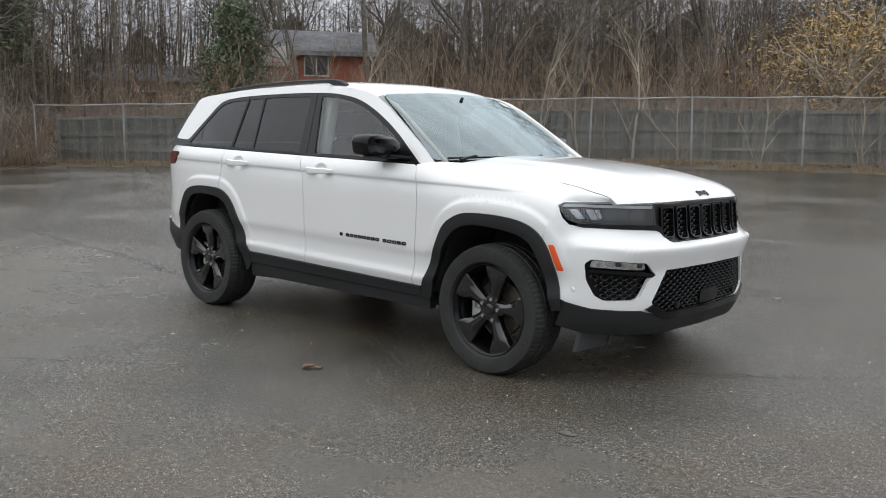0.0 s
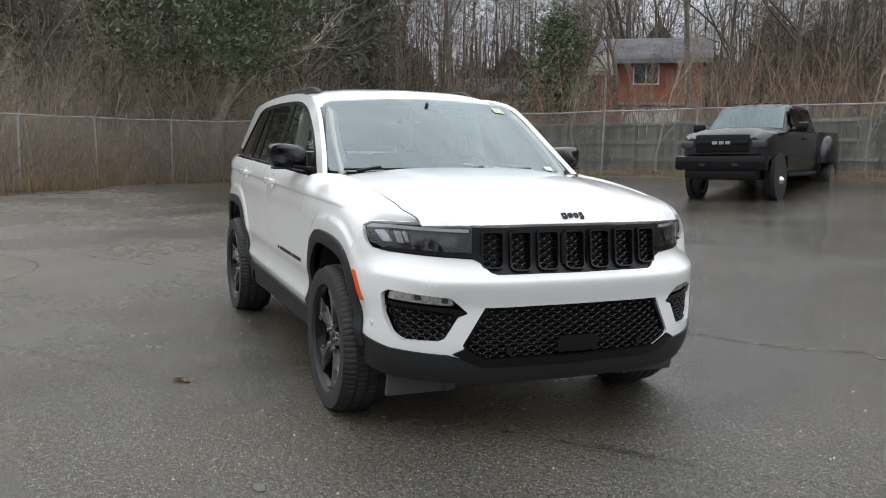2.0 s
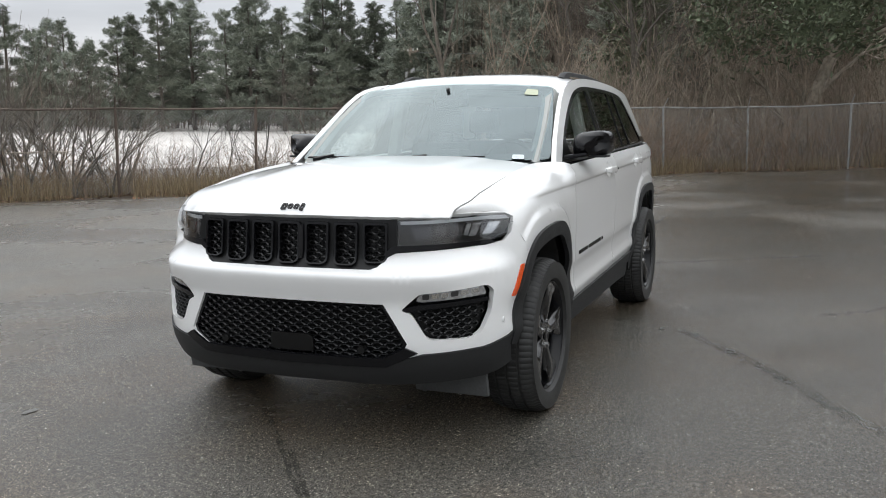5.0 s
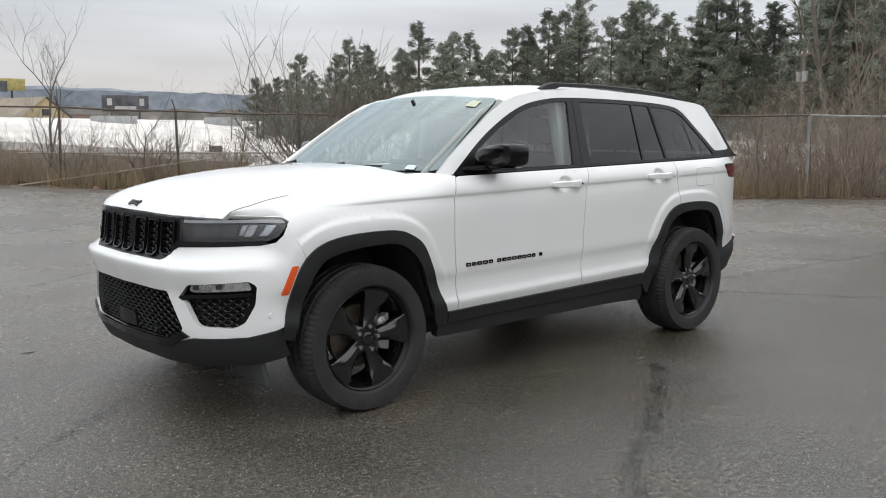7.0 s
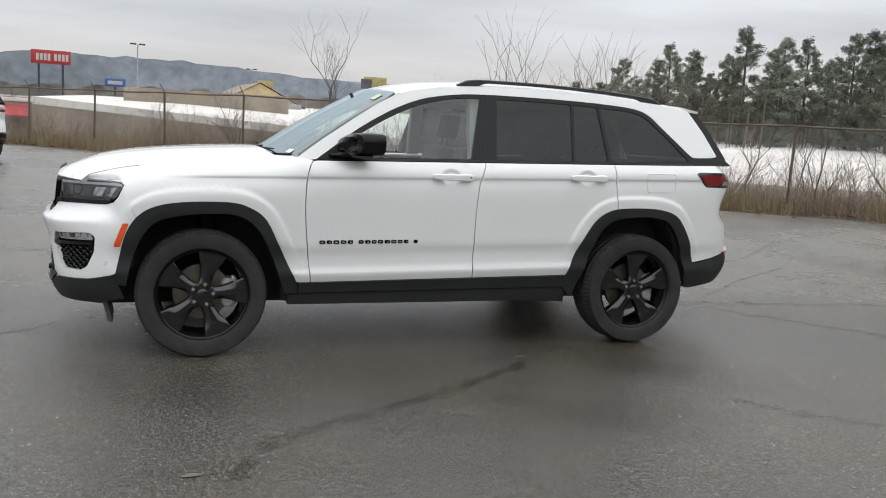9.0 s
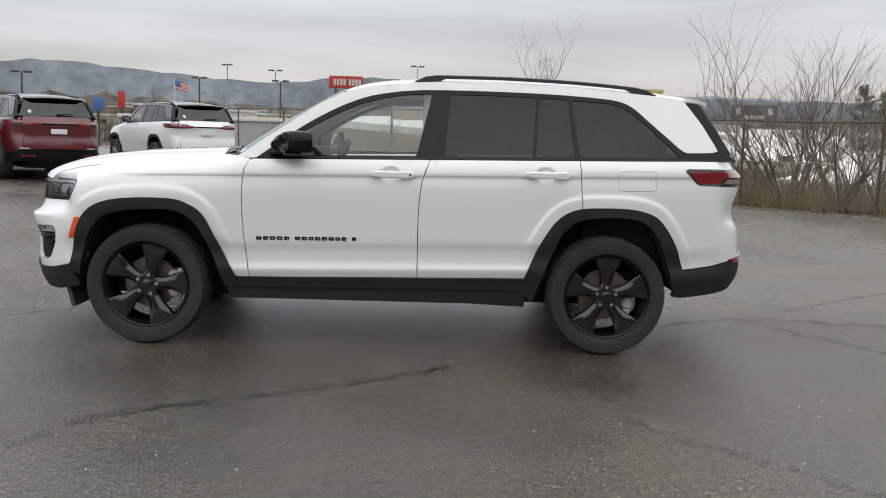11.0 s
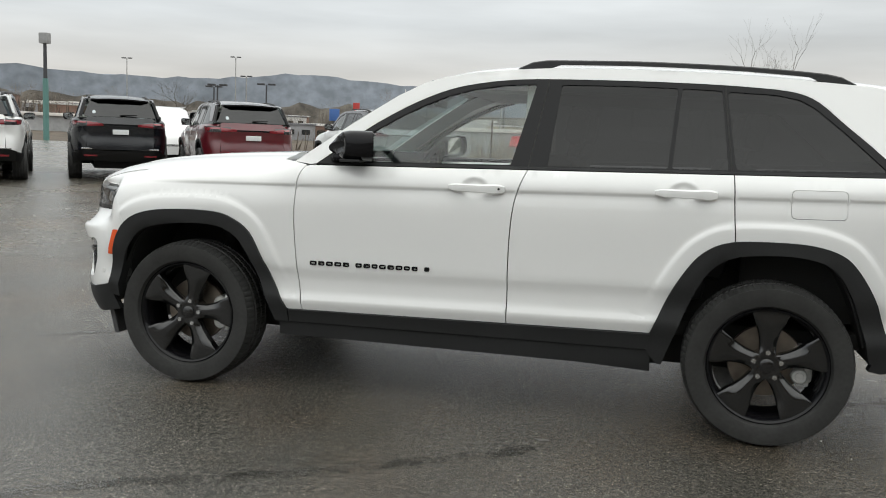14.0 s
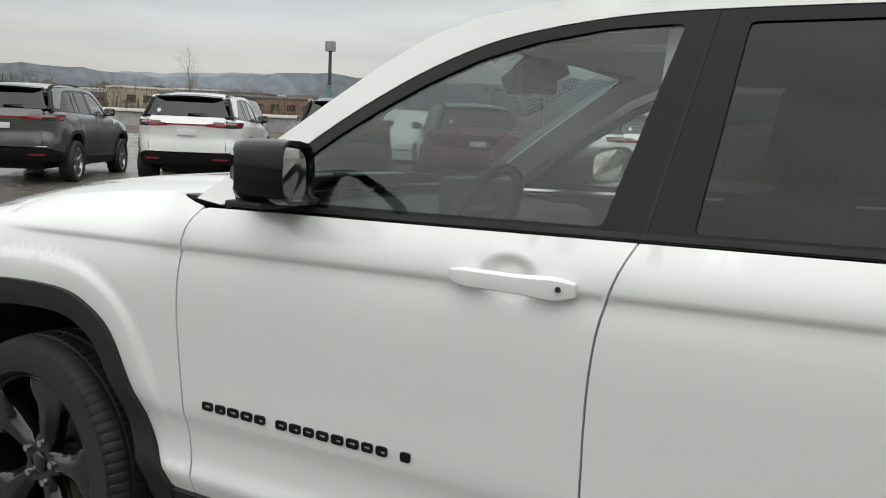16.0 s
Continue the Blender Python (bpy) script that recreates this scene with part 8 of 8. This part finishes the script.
def box_car(label, name, cat, paint, L, W, H, m, van=False, style="suv"):
    """A minivan or big wagon built from lofted sections, its tail facing back along -x."""
    car = new(name)
    tagged(car, label, cat, "parked cars")
    # stations along x: half width at the belt, belt height, roof height, roof half width
    hw = W / 2
    if van:
        st_ = [(-L / 2, .93, 1.02, 1.05, .80, .42), (-L / 2 + .10, 1.0, 1.03, 1.38, .80, .32), (-L / 2 + .32, 1.0, 1.03, 1.72, .74, .30), (-L / 2 + .7, 1.0, 1.02, 1.76, .74, .28), (0, 1.0, 1.0, 1.77, .74, .28), (L * .16, 1.0, .99, 1.70, .72, .28), (L * .30, .99, .99, 1.30, .74, .28), (L * .36, .98, .98, 1.06, .80, .28), (L * .46, .93, .86, .92, .75, .3), (L / 2, .78, .70, .74, .60, .34)]
    else:
        st_ = [(-L / 2, .92, 1.08, 1.12, .80, .42), (-L / 2 + .12, .99, 1.10, 1.35, .80, .34), (-L / 2 + .45, 1.0, 1.12, 1.75, .72, .32), (-L / 2 + .9, 1.0, 1.12, 1.80, .72, .30), (0, 1.0, 1.08, 1.80, .72, .30), (L * .10, 1.0, 1.07, 1.74, .70, .30), (L * .22, 1.0, 1.07, 1.25, .76, .30), (L * .26, .99, 1.06, 1.14, .80, .30), (L * .44, .95, .98, 1.02, .75, .32), (L / 2, .80, .72, .76, .65, .36)]
    v, f = [], []
    for x, kw, zb, zr, kr, zl in st_:
        k = H / (1.77 if van else 1.80)
        w = hw * kw
        sec = [(w * .90, zl), (w * .97, zl + .10), (w, zl + .30), (w * .995, zb * k - .12), (w * .95, zb * k), (w * (.95 * .5 + kr * .5), (zb + zr) / 2 * k), (w * kr, zr * k - .05), (w * kr * .8, zr * k), (0, zr * k + .012)]
        sec = sec + [(-a, b) for a, b in reversed(sec[:-1])]
        for a, b in sec:
            v.append((x, a, b))
    n = 17
    for i in range(len(st_) - 1):
        for j in range(n - 1):
            f.append((i * n + j, i * n + j + 1, (i + 1) * n + j + 1, (i + 1) * n + j))
    f.append(tuple(reversed(range(n))))
    f.append(tuple((len(st_) - 1) * n + j for j in range(n)))
    mesh_object("body", v, f, paint, car, sharp=50)

    def face(name, y0, y1, z0, z1, mat, off=.012, label="", slope=0.0, parent=None, cr=.02):
        """A piece on the tail, following its lean."""
        def t3(u, z):
            xs = np.interp(z, [.42, 1.02 if van else 1.08, 1.38, 1.72], [-L / 2 + .02, -L / 2, -L / 2 + .11, -L / 2 + .33])
            return np.stack([xs - off + .10 * np.abs(u) ** 2.6, -u, z], -1)
        return panel(name, rounded([(-y1, z0), (-y0, z0), (-y0 + slope, z1), (-y1 - slope if False else -y1 + slope * 0, z1)], cr, 3), t3, mat, parent or car, .10, thick=.03, label=label)
    if van:
        face("rear_glass", -.82, .82, 1.18, 1.66, M_TINT3, .02, "dark rear window", cr=.08)
        face("tail_lamp", -.92, .92, 1.02, 1.14, M_REDLENS, .03, "full-width red tail lamp")
        face("chrome_strip", -.25, .25, 1.10, 1.13, M_CHROME, .05)
        face("licence_plate", -.17, .17, .82, .93, M_PLATE, .02, "blank white plate")
        face("lower_bumper", -.75, .75, .30, .48, M_GRILLE, .04, "black lower bumper")
        face("badge", -.78, -.55, .74, .77, M_BLACK_GLOSS, .02)
        face("badge", .50, .78, .76, .79, M_GREYP, .02)
        face("gate_seam", -.80, .80, .66, .67, M_DARK, .014)
    else:
        face("rear_glass", -.76, .76, 1.22, 1.62, M_TINT3, .02, "dark rear window", cr=.08)
        face("tail_lamp", -.90, -.36, 1.02, 1.16, M_REDLENS, .03, "red tail lamp")
        face("tail_lamp", .36, .90, 1.02, 1.16, M_REDLENS, .03, "red tail lamp")
        face("tail_band", -.40, .40, 1.14, 1.18, M_REDLENS, .03)
        face("licence_plate", -.17, .17, 1.02, 1.12, M_PLATE, .02, "blank white plate")
        face("bumper_groove", -.85, .85, .70, .72, M_DARK, .02)
        face("lower_bumper", -.80, .80, .36, .52, M_GREYP, .05)
    for sg in (1, -1):
        zb = (1.02 if van else 1.11) * H / 1.78
        zt = H - .12
        xs = [(-L / 2 + .50, -L / 2 + 1.35), (-L / 2 + 1.42, -L / 2 + 2.5), (-L / 2 + 2.57, L * .16)]
        for i, (x0, x1) in enumerate(xs):
            def sm(u, z, sg=sg):
                x = -sg * np.asarray(u, float)
                t = (z - zb) / (zt - zb)
                return np.stack([x, sg * (hw * (.957 - (.957 - .735) * np.clip(t, 0, 1)) + .006), z], -1)
            o = [(x0, zb + .04), (x1 + (.22 if i == 2 else 0), zb + .03), (x1, zt - (.06 if i == 2 else .0)), (x0 + (.14 if i == 0 else 0), zt)]
            panel("side_window", rounded([(-sg * a, b) for a, b in o], .04, 3), sm, M_TINT3, car, .2, thick=.012, label="dark side window")
        bm = bmesh.new()
        add_box(bm, L * .19, L * .19 + .13, hw * .98, hw * .98 + .24, zb - .02, zb + .15, .04)
        for vv in bm.verts:
            vv.co.y *= sg
        part("door_mirror", bm, M_BLACK_GLOSS, car)
        bm = bmesh.new()
        prev = None
        for t in np.linspace(0, 1, 8):
            x = -L / 2 + .6 + t * (L * .5)
            tube(bm, (x, sg * hw * .66, H - .02), (x + L * .07, sg * hw * .66, H + .015 * math.sin(math.pi * t)), .02, .02, 6)
        part("roof_rail", bm, M_CHROME if van else M_CLAD, car)
        for ax in (-L * .29, L * .31):
            w_ = build_wheel(car, ax, sg, .365, .23, False, M_ALLOY, 18)
            w_.location.y = sg * (hw - .15)
            bm = bmesh.new()
            bmesh.ops.create_cone(bm, cap_ends=True, segments=28, radius1=.43, radius2=.43, depth=.10, matrix=Matrix.Translation((ax, sg * (hw - .042), .40)) @ Matrix.Rotation(math.pi / 2, 4, "X"))
            part("wheel_arch", bm, M_DARK, car)
            w_.location.y = sg * (hw - .10)
    bm = bmesh.new()
    add_box(bm, -L / 2 + .3, L / 2 - .4, -.7, .7, .2, .45, .04)
    part("underbody", bm, M_DARK, car)
    bm = bmesh.new()
    tube(bm, (-L / 2 + .36, -.02, 1.20), (-L / 2 + .06, .38, 1.19), .014, .009, 6)
    part("rear_wiper", bm, M_GRILLE, car)
    return place(car, m)


M_TINT3 = glass("black_window", (0.01, 0.01, 0.012), 1.5)
build_suv("white minivan with full-width red tail lamp and blank plate", M_WHITE, parked(11.6, -8.7) @ Matrix.Diagonal((1.02, 1.04, .98, 1)), False, None, True, "minivan", True)
build_suv("grey sport utility vehicle with red tail lamps and blank plate", M_GREYP, parked(13.6, -6.4), False, None, False, red_band=True)
box_car("dark sport utility vehicle in the second row", "dark_wagon", "car", M_BLACKP, 5.0, 1.95, 1.78, parked(17.0, -15.2, 127), False)
box_car("white minivan in the second row", "minivan", "minivan", M_WHITE, 5.18, 2.02, 1.76, parked(16.0, -22.0, 127), True)
box_car("white wagon in the second row", "white_wagon", "car", M_WHITE, 4.8, 1.9, 1.62, parked(21.5, -19.5, 127), False)
box_car("grey wagon in the second row", "grey_wagon", "car", M_GREYP, 4.8, 1.9, 1.62, parked(13.2, -21.0, 127), False)


def pickup(m):
    """Black dual-rear-wheel pickup, nose along +x, origin under its front axle."""
    car = new("pickup_truck")
    tagged(car, "black heavy pickup truck with dual rear wheels and lamp-lit roof", "pickup truck", "parked cars")
    P_ = M_BLACKP
    # cab and hood by sections: x, half width, bottom, belt, roof, roof half width
    def loft(name, rows_, mat):
        v, f = [], []
        for x, w, zl, zb, zr, wr_ in rows_:
            sec = [(w * .93, zl), (w, zl + .12), (w, zb - .10), (w * .975, zb), ((w + wr_) / 2 * .985, (zb + zr) / 2), (wr_, zr - .05), (wr_ * .8, zr), (0, zr + .015)]
            sec = sec + [(-a, b) for a, b in reversed(sec[:-1])]
            v += [(x, a, b) for a, b in sec]
        n = 15
        for i in range(len(rows_) - 1):
            for j in range(n - 1):
                f.append((i * n + j, i * n + j + 1, (i + 1) * n + j + 1, (i + 1) * n + j))
        f.append(tuple(range(n)))
        f.append(tuple(reversed([(len(rows_) - 1) * n + j for j in range(n)])))
        return mesh_object(name, v, f, mat, car, sharp=45)
    loft("hood", [(.98, .80, .95, 1.25, 1.32, .62), (.80, .93, .80, 1.33, 1.43, .72), (.2, .97, .80, 1.37, 1.50, .72), (-.62, .99, .80, 1.40, 1.53, .74)], P_)
    loft("cab", [(-.60, .99, .55, 1.40, 1.50, .78), (-1.30, .99, .55, 1.40, 2.00, .74), (-1.9, .99, .55, 1.40, 2.06, .74), (-2.9, .99, .55, 1.40, 2.05, .74), (-3.2, .98, .55, 1.40, 1.98, .74), (-3.3, .97, .55, 1.40, 1.90, .74)], P_)
    bed = part("bed", box_bm(-5.55, -3.34, -1.0, 1.0, .70, 1.46, .05), P_, car)
    for sg in (1, -1):
        bm = bmesh.new()
        bmesh.ops.create_uvsphere(bm, u_segments=20, v_segments=12, radius=1)
        for v in bm.verts:
            v.co = Vector((-4.30 + v.co.x * .72, sg * (1.0 + .24 * max(0, v.co.y * sg)), .86 + v.co.z * .52))
        bmesh.ops.delete(bm, geom=[v for v in bm.verts if v.co.z < .72], context="VERTS")
        part("rear_fender", bm, P_, car)
        # windows
        for x0, x1 in ((-1.95, -1.15), (-3.0, -2.05)):
            bm = bmesh.new()
            vs = [bm.verts.new((x, sg * y, z)) for x, y, z in ((x0, .985, 1.44), (x1 + (.22 if x1 > -1.5 else 0), .985, 1.44), (x1 - (.10 if x1 > -1.5 else 0), .80, 1.93), (x0, .80, 1.95))]
            bm.faces.new(vs)
            bmesh.ops.solidify(bm, geom=bm.faces[:], thickness=.02)
            part("side_window", bm, M_TINT3, car)
        bm = bmesh.new()
        add_box(bm, -1.02, -.84, 1.08, 1.34, 1.42, 1.62, .05)
        tube(bm, (-.95, .96, 1.46), (-.95, 1.12, 1.48), .03)
        for v in bm.verts:
            v.co.y *= sg
        part("tow_mirror", bm, M_BLACK_GLOSS, car, "large black towing mirror")
        hl_ = part("headlamp", box_bm(.80, 1.0, min(sg * .64, sg * .94), max(sg * .64, sg * .94), 1.08, 1.24, .04), M_LAMP_DARK, car, "clear rectangular headlamp")
        part("fog_lamp", box_bm(.96, 1.10, min(sg * .62, sg * .84), max(sg * .62, sg * .84), .68, .80, .03), M_SMOKE, car)
        part("door_handle", box_bm(-2.0, -1.82, min(sg * .98, sg * 1.02), max(sg * .98, sg * 1.02), 1.25, 1.29, .008), M_BLACK_GLOSS, car)
        part("side_step", box_bm(-3.2, -.75, min(sg * .86, sg * 1.0), max(sg * .86, sg * 1.0), .46, .54, .02), M_CLAD, car)
        for ax in (0, -4.30):
            w_ = build_wheel(car, ax, sg, .40, .25, False, M_ALLOY, 10)
            w_.location.y = sg * (.88 if ax == 0 else 1.04)
            if ax == 0:
                v, f = lathe([(.0001, .20), (.05, .20), (.09, .14), (.11, .05), (.12, .0)], 20)
                mesh_object("hub_extension", v, f, M_CHROME, w_, "bright protruding hub")
            bm = bmesh.new()
            bmesh.ops.create_cone(bm, cap_ends=True, segments=26, radius1=.50, radius2=.50, depth=.1, matrix=Matrix.Translation((ax, sg * .955, .46)) @ Matrix.Rotation(math.pi / 2, 4, "X"))
            if ax == 0:
                part("wheel_arch", bm, M_DARK, car)
            else:
                bm.free()
    # windscreen
    bm = bmesh.new()
    vs = [bm.verts.new(c) for c in ((-.56, -.86, 1.50), (-.56, .86, 1.50), (-1.24, .72, 2.0), (-1.24, -.72, 2.0))]
    bm.faces.new(vs)
    bmesh.ops.solidify(bm, geom=bm.faces[:], thickness=.015)
    part("windscreen", bm, M_WIND, car, "windscreen reflecting the sky")
    # nose
    g = part("grille", box_bm(.86, 1.02, -.60, .60, .98, 1.36, .06), M_GRILLE, car, "black grille with crossbar")
    part("grille_bar", box_bm(.99, 1.05, -.58, .58, 1.14, 1.22, .02), M_BLACK_GLOSS, g)
    for i in range(3):
        part("grille_lettering", box_bm(1.05, 1.06, -.20 + i * .145, -.09 + i * .145, 1.15, 1.215), M_CLEARLENS, g, "plain pale bar in place of lettering")
    part("front_bumper", box_bm(.90, 1.20, -1.0, 1.0, .62, .92, .07), M_BLACK_GLOSS, car, "gloss black steel bumper")
    part("valance", box_bm(.85, 1.12, -.80, .80, .44, .64, .05), M_GRILLE, car)
    for y in (-.36, .36):
        part("tow_hook", box_bm(1.16, 1.24, y - .07, y + .07, .70, .76, .02), M_DARK, car)
    for y in (-.5, -.25, 0, .25, .5):
        part("roof_lamp", box_bm(-1.46, -1.34, y - .06, y + .06, 2.05, 2.085, .012), M_SMOKE, car, "small roof marker lamp")
    part("frame", box_bm(-5.3, .9, -.60, .60, .42, .72, .04), M_DARK, car)
    part("dashboard", box_bm(-1.2, -.7, -.8, .8, 1.2, 1.42, .04), M_DASH, car)
    return place(car, m)


pickup(pose(-10.45, 11.8, .19, 1.5, 0, -58) @ Matrix.Diagonal((1, 1, 1.07, 1)))
